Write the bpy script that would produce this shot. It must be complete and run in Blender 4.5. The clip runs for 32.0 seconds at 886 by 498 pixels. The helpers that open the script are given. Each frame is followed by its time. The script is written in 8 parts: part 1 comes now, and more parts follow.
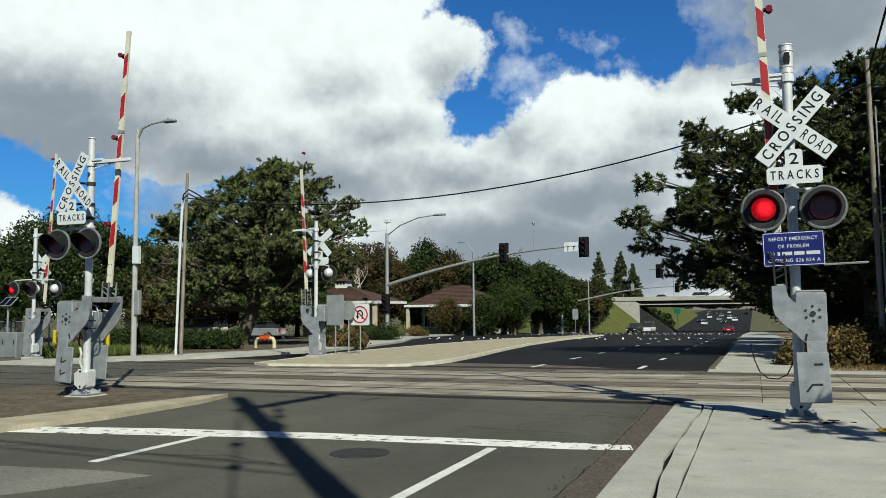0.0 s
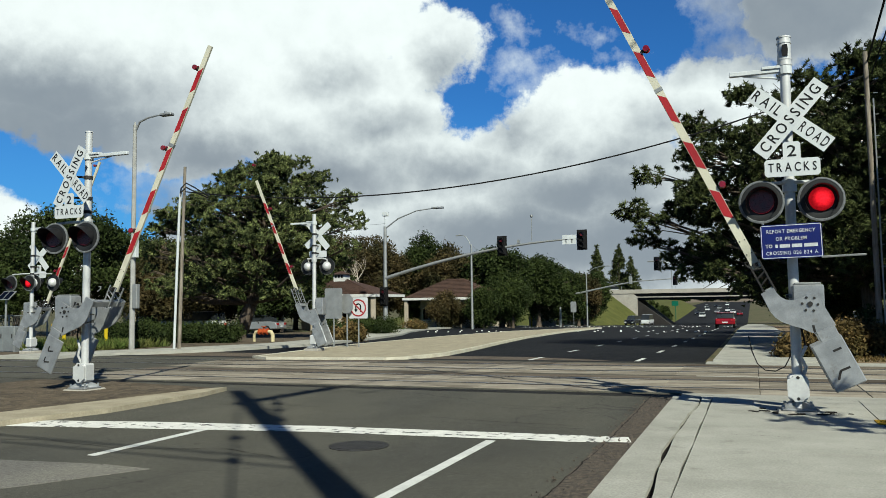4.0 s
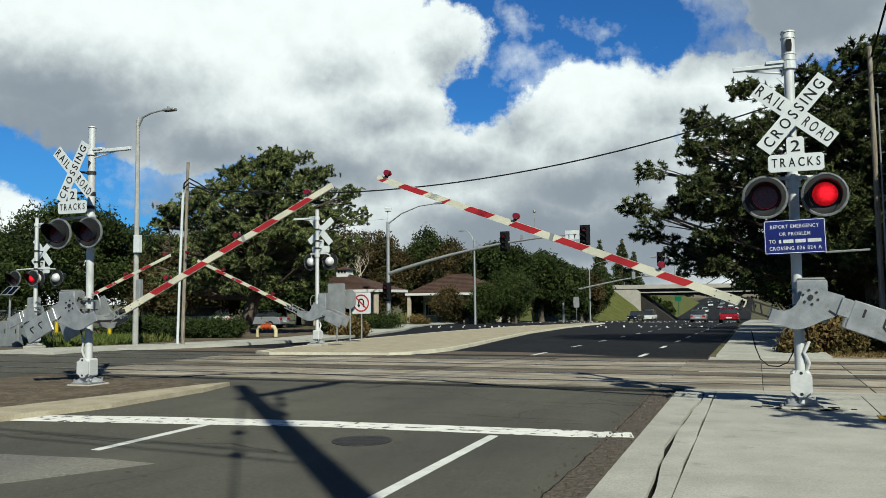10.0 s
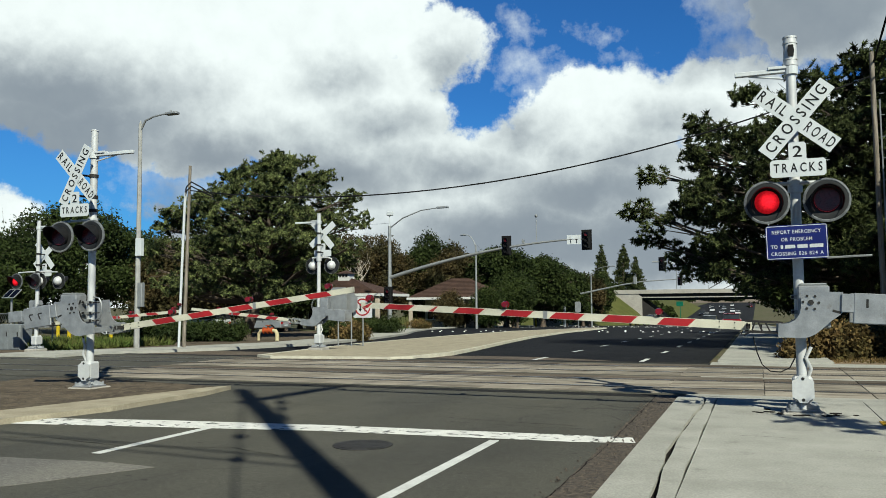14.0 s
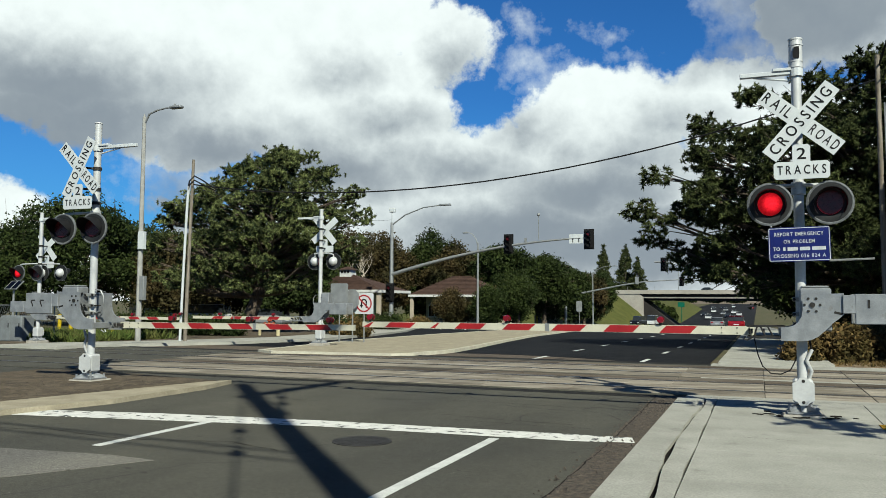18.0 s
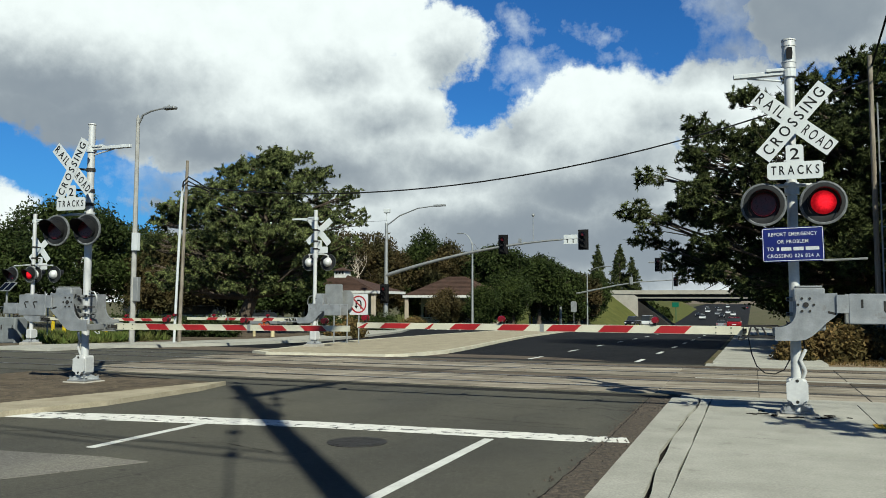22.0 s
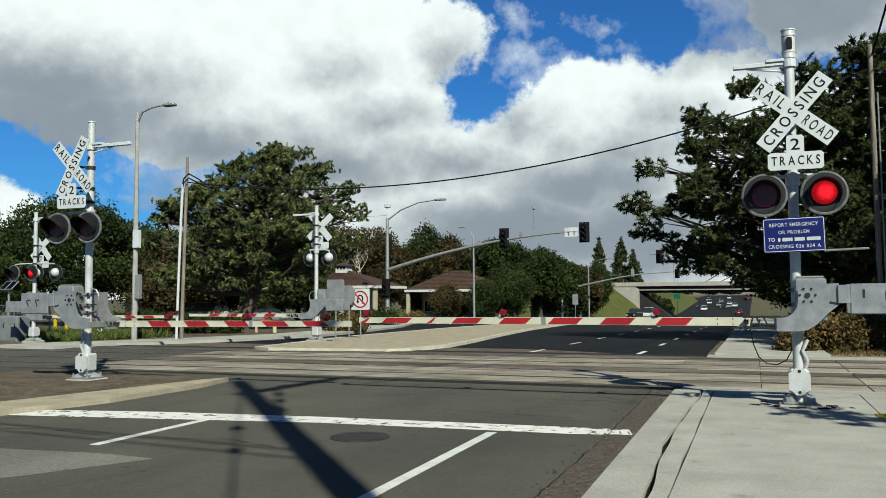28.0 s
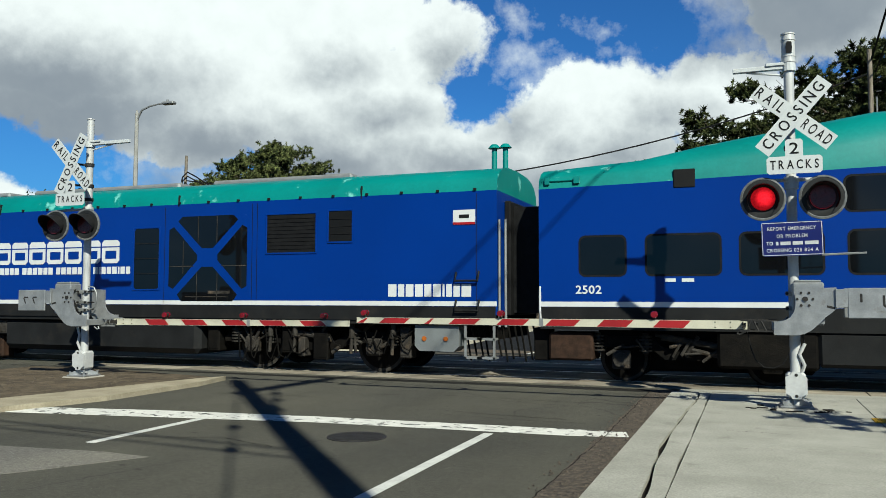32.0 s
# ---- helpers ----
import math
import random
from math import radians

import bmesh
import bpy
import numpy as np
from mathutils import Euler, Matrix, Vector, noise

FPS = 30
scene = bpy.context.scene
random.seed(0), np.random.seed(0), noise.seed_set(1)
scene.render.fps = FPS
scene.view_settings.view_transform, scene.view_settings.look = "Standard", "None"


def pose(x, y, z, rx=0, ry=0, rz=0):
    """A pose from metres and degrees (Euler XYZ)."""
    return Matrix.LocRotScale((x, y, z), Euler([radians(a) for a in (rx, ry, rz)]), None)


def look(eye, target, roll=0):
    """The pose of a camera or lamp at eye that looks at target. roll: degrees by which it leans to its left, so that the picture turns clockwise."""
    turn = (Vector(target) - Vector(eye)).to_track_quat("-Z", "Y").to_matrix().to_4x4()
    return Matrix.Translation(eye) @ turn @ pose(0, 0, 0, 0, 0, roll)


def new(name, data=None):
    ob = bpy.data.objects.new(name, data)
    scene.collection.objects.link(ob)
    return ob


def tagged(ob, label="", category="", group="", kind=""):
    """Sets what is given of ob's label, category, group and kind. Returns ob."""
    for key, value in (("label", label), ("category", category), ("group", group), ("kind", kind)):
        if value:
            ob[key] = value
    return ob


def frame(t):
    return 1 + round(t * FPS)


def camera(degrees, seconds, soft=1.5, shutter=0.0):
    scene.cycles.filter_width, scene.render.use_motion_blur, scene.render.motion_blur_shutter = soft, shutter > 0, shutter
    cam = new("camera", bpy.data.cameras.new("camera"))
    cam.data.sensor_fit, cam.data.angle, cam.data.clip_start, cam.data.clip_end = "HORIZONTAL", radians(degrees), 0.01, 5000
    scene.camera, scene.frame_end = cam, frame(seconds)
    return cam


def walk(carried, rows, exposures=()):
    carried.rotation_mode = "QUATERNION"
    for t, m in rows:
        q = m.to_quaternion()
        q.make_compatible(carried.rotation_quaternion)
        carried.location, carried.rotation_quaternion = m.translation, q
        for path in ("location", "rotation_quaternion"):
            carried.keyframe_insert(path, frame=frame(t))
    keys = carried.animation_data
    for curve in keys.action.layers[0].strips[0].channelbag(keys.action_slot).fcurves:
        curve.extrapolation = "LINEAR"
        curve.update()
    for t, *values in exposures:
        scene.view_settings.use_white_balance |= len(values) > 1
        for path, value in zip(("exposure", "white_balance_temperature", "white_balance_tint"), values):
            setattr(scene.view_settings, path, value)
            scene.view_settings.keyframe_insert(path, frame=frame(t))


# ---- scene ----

# ---------------------------------------------------------------- camera, held by hand at one spot
cam = camera(56.799, 32.0, 0.65)
EYE = (0.0, 0.0, 1.52)
AIM = [  # seconds, tilt, lean, turn
    (0, 94.48, 0.54, 20.79), (0.5, 94.46, 0.18, 20.69), (1, 94.42, -0.10, 20.61), (1.5, 94.39, -0.18, 20.63), (2, 94.31, -0.04, 20.73),
    (2.5, 94.33, 0.10, 20.70), (3, 94.19, 0.32, 20.78), (3.5, 94.14, 0.68, 20.64), (5.5, 93.57, 0.53, 20.87), (6, 93.61, 0.60, 20.97),
    (6.5, 93.64, 0.74, 20.89), (7, 93.48, 0.85, 20.71), (7.5, 93.31, 0.94, 20.73), (8, 93.23, 0.90, 20.82), (8.5, 93.08, 0.68, 20.90),
    (9, 93.15, 0.56, 20.84), (9.5, 93.35, 0.63, 20.86), (10, 93.67, 0.65, 20.87), (10.5, 93.85, 0.65, 20.88), (11, 93.90, 0.65, 20.77),
    (11.5, 94.08, 0.67, 20.82), (12, 94.17, 0.68, 20.95), (12.5, 94.19, 0.53, 20.89), (13, 94.17, 0.39, 20.89), (13.5, 94.10, 0.39, 20.99),
    (14, 93.97, 0.46, 20.97), (14.5, 93.68, 0.69, 21.11), (16.5, 93.25, -0.11, 21.05), (17, 93.38, -0.17, 21.24), (17.5, 93.63, -0.32, 21.18),
    (18, 93.79, -0.34, 21.06), (18.5, 93.77, -0.27, 20.98), (19, 93.82, -0.22, 20.93), (19.5, 93.89, -0.21, 20.99), (20, 93.85, -0.13, 20.91),
    (20.5, 93.84, -0.04, 20.88), (21, 93.92, 0.01, 20.88), (21.5, 93.92, -0.06, 20.72), (22, 93.84, -0.21, 20.69), (22.5, 93.75, -0.22, 20.71),
    (23, 93.67, -0.02, 20.84), (23.5, 93.62, 0.16, 20.90), (24, 93.55, 0.32, 20.89), (24.5, 93.46, 0.53, 20.93), (25, 93.54, 0.74, 21.04),
    (25.5, 93.65, 0.94, 20.95), (27.5, 93.45, 0.55, 20.87), (28, 93.43, 0.38, 20.80), (28.5, 93.52, 0.13, 20.52), (29, 93.57, -0.02, 20.48),
    (29.5, 93.58, -0.09, 20.58), (30, 93.54, -0.13, 20.61), (30.5, 93.45, -0.17, 20.49), (31, 93.37, -0.15, 20.40), (31.5, 93.41, -0.15, 20.55),
    (32, 93.48, -0.13, 20.65)]
walk(cam, [(t, pose(*EYE, a, b, c)) for t, a, b, c in AIM], [(0.0, 0.93, 6350, -2), (32.0, 0.93, 6350, -2)])

# ---------------------------------------------------------------- sun and sky
SUN_WAY = Vector((0.643, -0.766, 0.0)).normalized() * math.cos(radians(39.0)) + Vector((0, 0, math.sin(radians(39.0))))
sun_data = bpy.data.lights.new("sun", "SUN")
sun_data.energy, sun_data.angle, sun_data.color = 5.0, radians(0.53), (1.0, 0.94, 0.83)
sun = new("sun", sun_data)
sun.matrix_world = look(SUN_WAY * 100, (0, 0, 0))


class Nodes:
    """A short way to write node trees."""

    def __init__(self, tree):
        self.t = tree
        tree.nodes.clear()

    def add(self, kind, operation="", use_clamp=False, interpolation_type="", data_type="", blend_type="", feature=""):
        n = self.t.nodes.new(kind)
        if operation:
            n.operation = operation
        if use_clamp:
            n.use_clamp = True
        if interpolation_type:
            n.interpolation_type = interpolation_type
        if data_type:
            n.data_type = data_type
        if blend_type:
            n.blend_type = blend_type
        if feature:
            n.feature = feature
        return n

    def put(self, socket, value):
        if hasattr(value, "is_linked"):
            self.t.links.new(value, socket)
        else:
            socket.default_value = value

    def math(self, op, a, b=0.0, c=None, clamp=False):
        n = self.add("ShaderNodeMath", operation=op, use_clamp=clamp)
        self.put(n.inputs[0], a)
        self.put(n.inputs[1], b)
        if c is not None:
            self.put(n.inputs[2], c)
        return n.outputs[0]

    def vec(self, op, a, b=(0, 0, 0)):
        n = self.add("ShaderNodeVectorMath", operation=op)
        self.put(n.inputs[0], a)
        self.put(n.inputs[1], b)
        return n.outputs["Value"] if op in ("LENGTH", "DOT_PRODUCT", "DISTANCE") else n.outputs[0]

    def noise(self, where, scale, detail=4.0, rough=0.55, distortion=0.0):
        n = self.add("ShaderNodeTexNoise")
        self.put(n.inputs["Vector"], where)
        n.inputs["Scale"].default_value, n.inputs["Detail"].default_value = scale, detail
        n.inputs["Roughness"].default_value, n.inputs["Distortion"].default_value = rough, distortion
        return n.outputs["Fac"]

    def ramp(self, value, lo, hi, a=0.0, b=1.0, smooth=False):
        n = self.add("ShaderNodeMapRange", interpolation_type="SMOOTHSTEP" if smooth else "LINEAR")
        for i, v in enumerate((value, lo, hi, a, b)):
            self.put(n.inputs[i], v)
        return n.outputs[0]

    def mix(self, f, a, b, how="MIX"):
        n = self.add("ShaderNodeMix", data_type="RGBA", blend_type=how)
        self.put(n.inputs[0], f)
        self.put(n.inputs[6], a)
        self.put(n.inputs[7], b)
        return n.outputs[2]


def make_sky():
    w = bpy.data.worlds.new("sky")
    w.use_nodes = True
    scene.world = w
    k = Nodes(w.node_tree)
    way = k.add("ShaderNodeTexCoord").outputs["Generated"]
    sky = k.add("ShaderNodeTexSky")
    sky.sky_type, sky.sun_disc = "NISHITA", False
    sky.sun_elevation, sky.sun_rotation = radians(39.0), radians(140.0)
    sky.air_density, sky.dust_density, sky.ozone_density = 1.0, 0.15, 3.0
    blue = k.mix(1.0, sky.outputs[0], (0.027, 0.066, 0.120, 1), "MULTIPLY")
    xyz = k.add("ShaderNodeSeparateXYZ")
    k.put(xyz.inputs[0], way)
    x, y, z = xyz.outputs
    blue = k.mix(k.ramp(z, 0.0, 0.24, 0.55, 0.0), blue, (0.115, 0.43, 0.86, 1))
    blue = k.mix(k.ramp(z, 0.42, 0.9, 0.0, 0.5), blue, (0.004, 0.016, 0.05, 1))
    # bearing and height of the view ray, in degrees; 0, 0 lies on the horizon 20.9 degrees west of the road
    bearing = k.math("MULTIPLY", k.math("ARCTAN2", x, y), 57.2958)
    bearing = k.math("ADD", bearing, 20.9)
    height = k.math("MULTIPLY", k.math("ARCSINE", z), 57.2958)
    flat = k.add("ShaderNodeCombineXYZ")
    k.put(flat.inputs[0], bearing)
    k.put(flat.inputs[1], height)
    flat = flat.outputs[0]
    swirl = k.add("ShaderNodeTexNoise")
    k.put(swirl.inputs["Vector"], flat)
    swirl.inputs["Scale"].default_value, swirl.inputs["Detail"].default_value = 0.20, 7.0
    swirl.inputs["Roughness"].default_value = 0.60
    bent = k.vec("ADD", flat, k.vec("MULTIPLY", k.vec("SUBTRACT", swirl.outputs["Color"], (0.5, 0.5, 0.5)), (5.2, 4.2, 0)))

    def union(blobs, soft=0.0):
        total = None
        for cx, cy, rx, ry in blobs:
            d = k.vec("LENGTH", k.vec("DIVIDE", k.vec("SUBTRACT", bent, (cx, cy, 0)), (rx, ry, 1)))
            v = k.math("MULTIPLY", k.math("SUBTRACT", 1.0, d), min(rx, ry))
            total = v if total is None else k.math("MAXIMUM", total, v)
        return total

    body = union([(-18.4, 6.6, 3.4, 0.7), (-17, 18.2, 14.5, 8.2), (-6, 22, 6.2, 5.2), (-0.8, 17.8, 4.4, 2.7), (-6, 12.5, 7.2, 6.0), (-12, 13.5, 7.5, 3.6), (-27, 15.4, 9, 4.6),
                  (11.5, 12.6, 7.5, 3.9), (6.5, 8.0, 13, 5.0), (19, 13.0, 6.0, 3.4), (31.5, 18.5, 2.4, 5.5), (25.5, 18.8, 5.6, 4.4), (2, 4.5, 20, 4.6),
                  (26, 8, 9, 6), (20, 1.5, 18, 3.6), (-8, 0.5, 34, 2.4), (-29.8, 5.8, 3.6, 2.5), (-18.0, 10.8, 6.0, 2.4), (-24.5, 12.4, 5.0, 2.4), (-23.5, 3.2, 2.6, 2.0), (-28, 4.0, 6, 2.4), (-17, 4.4, 3.0, 1.6), (-40, 12, 10, 7), (42, 12, 12, 8)])
    wisps = union([(-17.5, 8.0, 5.5, 2.4), (21.4, 16.4, 3.6, 2.4), (5.4, 19.2, 2.0, 1.3), (5.8, 16.6, 3.2, 1.6), (10.6, 18.6, 1.6, 0.7), (12.0, 16.9, 2.0, 0.7), (21.6, 20.0, 4.4, 3.8), (20.5, 22.5, 3.4, 2.6), (29.5, 20.0, 2.6, 4.0), (8.0, 15.2, 3.4, 1.8)])
    grain = k.noise(flat, 0.85, 8.0, 0.62)
    dense = k.math("ADD", body, k.math("MULTIPLY", k.math("SUBTRACT", grain, 0.5), 2.0))
    cover = k.ramp(dense, -0.15, 0.75, smooth=True)
    thin = k.ramp(k.math("ADD", wisps, k.math("MULTIPLY", k.math("SUBTRACT", grain, 0.5), 3.2)), 0.0, 2.0, 0.0, 0.62)
    cover = k.math("MAXIMUM", cover, thin)
    # the rest of the sky carries loose clouds that thin out towards the zenith
    loose = k.ramp(k.noise(k.vec("MULTIPLY", way, (1.0, 1.0, 2.2)), 2.4, 5.0, 0.55), 0.52, 0.70, 0.0, 0.6)
    side = k.ramp(k.math("ABSOLUTE", bearing), 40.0, 58.0)
    low = k.ramp(height, 14.0, 26.0, 1.0, 0.0)
    cover = k.math("MAXIMUM", cover, k.math("MULTIPLY", k.math("MULTIPLY", loose, side), low))
    shade = union([(-25, 11.6, 10, 3.6), (-26, 13.6, 9.5, 3.0), (-16, 10.4, 8, 2.6), (-9, 9.0, 9, 2.8), (-3.6, 12.4, 3.4, 1.5), (1.0, 9.2, 6.5, 1.6), (6, 4.2, 12, 3.8), (13.5, 4.0, 8, 3.6),
                   (10, 7.6, 8.0, 2.9), (13, 9.6, 4.2, 1.6), (15.5, 11.6, 3.0, 1.4), (5.6, 12.0, 2.4, 1.4), (-17, 4.6, 3.2, 1.5), (-18.4, 6.4, 4.6, 3.0), (-7.5, 15.6, 2.0, 1.0), (20, 16.5, 4.0, 1.6), (24.5, 18.8, 6.5, 5.0), (0.6, 16.4, 1.6, 1.4), (9.5, 10.6, 2.0, 0.9)])
    fine = k.noise(k.vec("ADD", flat, (31.0, 7.0, 0)), 0.45, 7.0, 0.6)
    shade = k.ramp(k.math("ADD", shade, k.math("MULTIPLY", k.math("SUBTRACT", fine, 0.5), 2.2)), -1.9, 2.6, smooth=True)
    # a thin cloud edge is bright, a thick one grey below
    tone = k.mix(shade, (1.25, 1.26, 1.285, 1), (0.355, 0.39, 0.465, 1))
    tone = k.mix(k.ramp(fine, 0.35, 0.7, 0.0, 0.14), tone, (0.62, 0.64, 0.68, 1))
    colour = k.mix(cover, blue, tone)
    bg = k.add("ShaderNodeBackground")
    k.put(bg.inputs[0], colour)
    bg.inputs[1].default_value = 0.42
    k.put(k.add("ShaderNodeOutputWorld").inputs[0], bg.outputs[0])


make_sky()

# ---------------------------------------------------------------- materials
def material(name, a, b=None, rough=0.6, metal=0.0, grain=6.0, bump=0.0, fine=60.0, spread=(0.35, 0.65), coat=0.0, wear=None, wear_at=(0.62, 0.7), wear_scale=3.0,
             stretch=(1, 1, 1), vary=0.0, island=0.0, world_space=False, trans=0.0, speck=1.0, spec=None):
    """Two tones mixed by coarse and fine grain, optional worn patches, relief, and a tint by piece."""
    m = bpy.data.materials.new(name)
    m.use_nodes = True
    k = Nodes(m.node_tree)
    b = b or tuple(c * 0.8 for c in a)
    if world_space:
        where = k.add("ShaderNodeNewGeometry").outputs["Position"]
    else:
        where = k.add("ShaderNodeTexCoord").outputs["Object"]
    where = k.vec("MULTIPLY", where, stretch)
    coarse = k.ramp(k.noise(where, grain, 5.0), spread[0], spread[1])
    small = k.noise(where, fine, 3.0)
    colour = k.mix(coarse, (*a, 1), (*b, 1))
    colour = k.mix(1.0, colour, k.mix(k.ramp(small, 0.3, 0.7), (1 - 0.20 * speck,) * 3 + (1,), (1 + 0.12 * speck,) * 3 + (1,)), "MULTIPLY")
    if wear:
        patch = k.ramp(k.noise(where, wear_scale, 7.0, 0.65), wear_at[0], wear_at[1])
        colour = k.mix(patch, colour, (*wear, 1))
    if vary:
        r = k.add("ShaderNodeObjectInfo").outputs["Random"]
        colour = k.mix(1.0, colour, k.mix(r, (1 - vary,) * 3 + (1,), (1 + vary,) * 3 + (1,)), "MULTIPLY")
    if island:
        r = k.add("ShaderNodeNewGeometry").outputs["Random Per Island"]
        colour = k.mix(1.0, colour, k.mix(r, (1 - island,) * 3 + (1,), (1 + island,) * 3 + (1,)), "MULTIPLY")
    s = k.add("ShaderNodeBsdfPrincipled")
    k.put(s.inputs["Base Color"], colour)
    k.put(s.inputs["Roughness"], k.ramp(small, 0.2, 0.8, max(rough - 0.08 * speck, 0.02), min(rough + 0.08 * speck, 1.0)))
    s.inputs["Metallic"].default_value = metal
    s.inputs["Specular IOR Level"].default_value = (0.35 if rough < 0.5 else 0.08) if spec is None else spec
    s.inputs["Coat Weight"].default_value = coat
    s.inputs["Coat Roughness"].default_value = 0.1
    if bump:
        n = k.add("ShaderNodeBump")
        n.inputs["Strength"].default_value, n.inputs["Distance"].default_value = min(bump, 1.0), 0.02
        k.put(n.inputs["Height"], k.math("ADD", small, coarse))
        k.put(s.inputs["Normal"], n.outputs[0])
    out = k.add("ShaderNodeOutputMaterial")
    if trans:
        tl = k.add("ShaderNodeBsdfTranslucent")
        k.put(tl.inputs[0], colour)
        ms = k.add("ShaderNodeMixShader")
        ms.inputs[0].default_value = trans
        k.put(ms.inputs[1], s.outputs[0])
        k.put(ms.inputs[2], tl.outputs[0])
        k.put(out.inputs[0], ms.outputs[0])
    else:
        k.put(out.inputs[0], s.outputs[0])
    return m


def glow(name, colour, strength):
    m = bpy.data.materials.new(name)
    m.use_nodes = True
    k = Nodes(m.node_tree)
    where = k.add("ShaderNodeTexCoord").outputs["Object"]
    ribs = k.noise(where, 40.0, 2.0)
    # the lens throws most of its light from the middle
    hot = k.ramp(k.vec("LENGTH", k.vec("SUBTRACT", where, (0.02, 0.0, 0.01))), 0.03, 0.15, 1.5, 0.32, smooth=True)
    e = k.add("ShaderNodeEmission")
    k.put(e.inputs[0], (*colour, 1))
    k.put(e.inputs[1], k.math("MULTIPLY", hot, k.ramp(ribs, 0.3, 0.7, strength * 0.75, strength * 1.25)))
    k.put(k.add("ShaderNodeOutputMaterial").inputs[0], e.outputs[0])
    return m


def asphalt(name, a, b, crack=True):
    """Worn road surface: stone grain, oil stains along the lanes, a net of sealed cracks."""
    m = bpy.data.materials.new(name)
    m.use_nodes = True
    k = Nodes(m.node_tree)
    where = k.add("ShaderNodeNewGeometry").outputs["Position"]
    stone = k.noise(where, 90.0, 3.0, 0.7)
    broad = k.noise(k.vec("MULTIPLY", where, (1.0, 0.22, 1.0)), 0.9, 5.0, 0.6)
    blot = k.noise(where, 2.6, 6.0, 0.65)
    colour = k.mix(k.ramp(broad, 0.3, 0.7), (*a, 1), (*b, 1))
    colour = k.mix(1.0, colour, k.mix(k.ramp(stone, 0.3, 0.72), (0.50, 0.50, 0.50, 1), (1.42, 1.41, 1.38, 1)), "MULTIPLY")
    colour = k.mix(1.0, colour, k.mix(k.ramp(k.noise(where, 21.0, 3.0, 0.6), 0.3, 0.7), (0.82, 0.82, 0.82, 1), (1.16, 1.16, 1.16, 1)), "MULTIPLY")
    colour = k.mix(k.ramp(blot, 0.58, 0.72, 0.0, 0.5), colour, tuple(c * 0.55 for c in a) + (1,))
    colour = k.mix(k.ramp(k.noise(where, 7.5, 2.0, 0.5), 0.70, 0.76, 0.0, 0.65), colour, tuple(c * 0.3 for c in a) + (1,))
    pale = k.math("MULTIPLY", k.ramp(k.noise(where, 48.0, 2.0, 0.5), 0.66, 0.74), k.ramp(k.noise(where, 1.7, 3.0, 0.6), 0.40, 0.62, 0.1, 0.75))
    colour = k.mix(pale, colour, tuple(min(c * 3.2, 0.4) for c in a) + (1,))
    colour = k.mix(1.0, colour, k.mix(k.ramp(k.noise(k.vec("MULTIPLY", where, (1.0, 0.5, 1.0)), 0.35, 3.0, 0.6), 0.35, 0.65), (0.86, 0.87, 0.90, 1), (1.12, 1.11, 1.07, 1)), "MULTIPLY")
    if crack:
        v = k.add("ShaderNodeTexVoronoi", feature="DISTANCE_TO_EDGE")
        k.put(v.inputs["Vector"], k.vec("ADD", k.vec("MULTIPLY", where, (0.22, 0.13, 1.0)), k.vec("MULTIPLY", k.vec("SUBTRACT", swirl_of(k, where), (0.5, 0.5, 0.5)), (0.22, 0.22, 0))))
        v.inputs["Scale"].default_value = 1.0
        colour = k.mix(k.ramp(v.outputs["Distance"], 0.003, 0.001, 0.0, 0.4), colour, (0.012, 0.012, 0.013, 1))
    s = k.add("ShaderNodeBsdfPrincipled")
    k.put(s.inputs["Base Color"], colour)
    k.put(s.inputs["Roughness"], k.ramp(blot, 0.3, 0.7, 0.92, 0.78))
    s.inputs["Specular IOR Level"].default_value = 0.05
    n = k.add("ShaderNodeBump")
    n.inputs["Strength"].default_value, n.inputs["Distance"].default_value = 0.5, 0.008
    k.put(n.inputs["Height"], stone)
    k.put(s.inputs["Normal"], n.outputs[0])
    k.put(k.add("ShaderNodeOutputMaterial").inputs[0], s.outputs[0])
    return m


def swirl_of(k, where):
    n = k.add("ShaderNodeTexNoise")
    k.put(n.inputs["Vector"], where)
    n.inputs["Scale"].default_value, n.inputs["Detail"].default_value = 0.8, 4.0
    return n.outputs["Color"]


def glass(name, tint=(0.0022, 0.0024, 0.0028), rough=0.05):
    m = material(name, tint, tuple(c * 1.6 for c in tint), rough, 0.0, 0.7, speck=0.1)
    m.node_tree.nodes["Principled BSDF"].inputs["Specular IOR Level"].default_value = 0.30
    return m


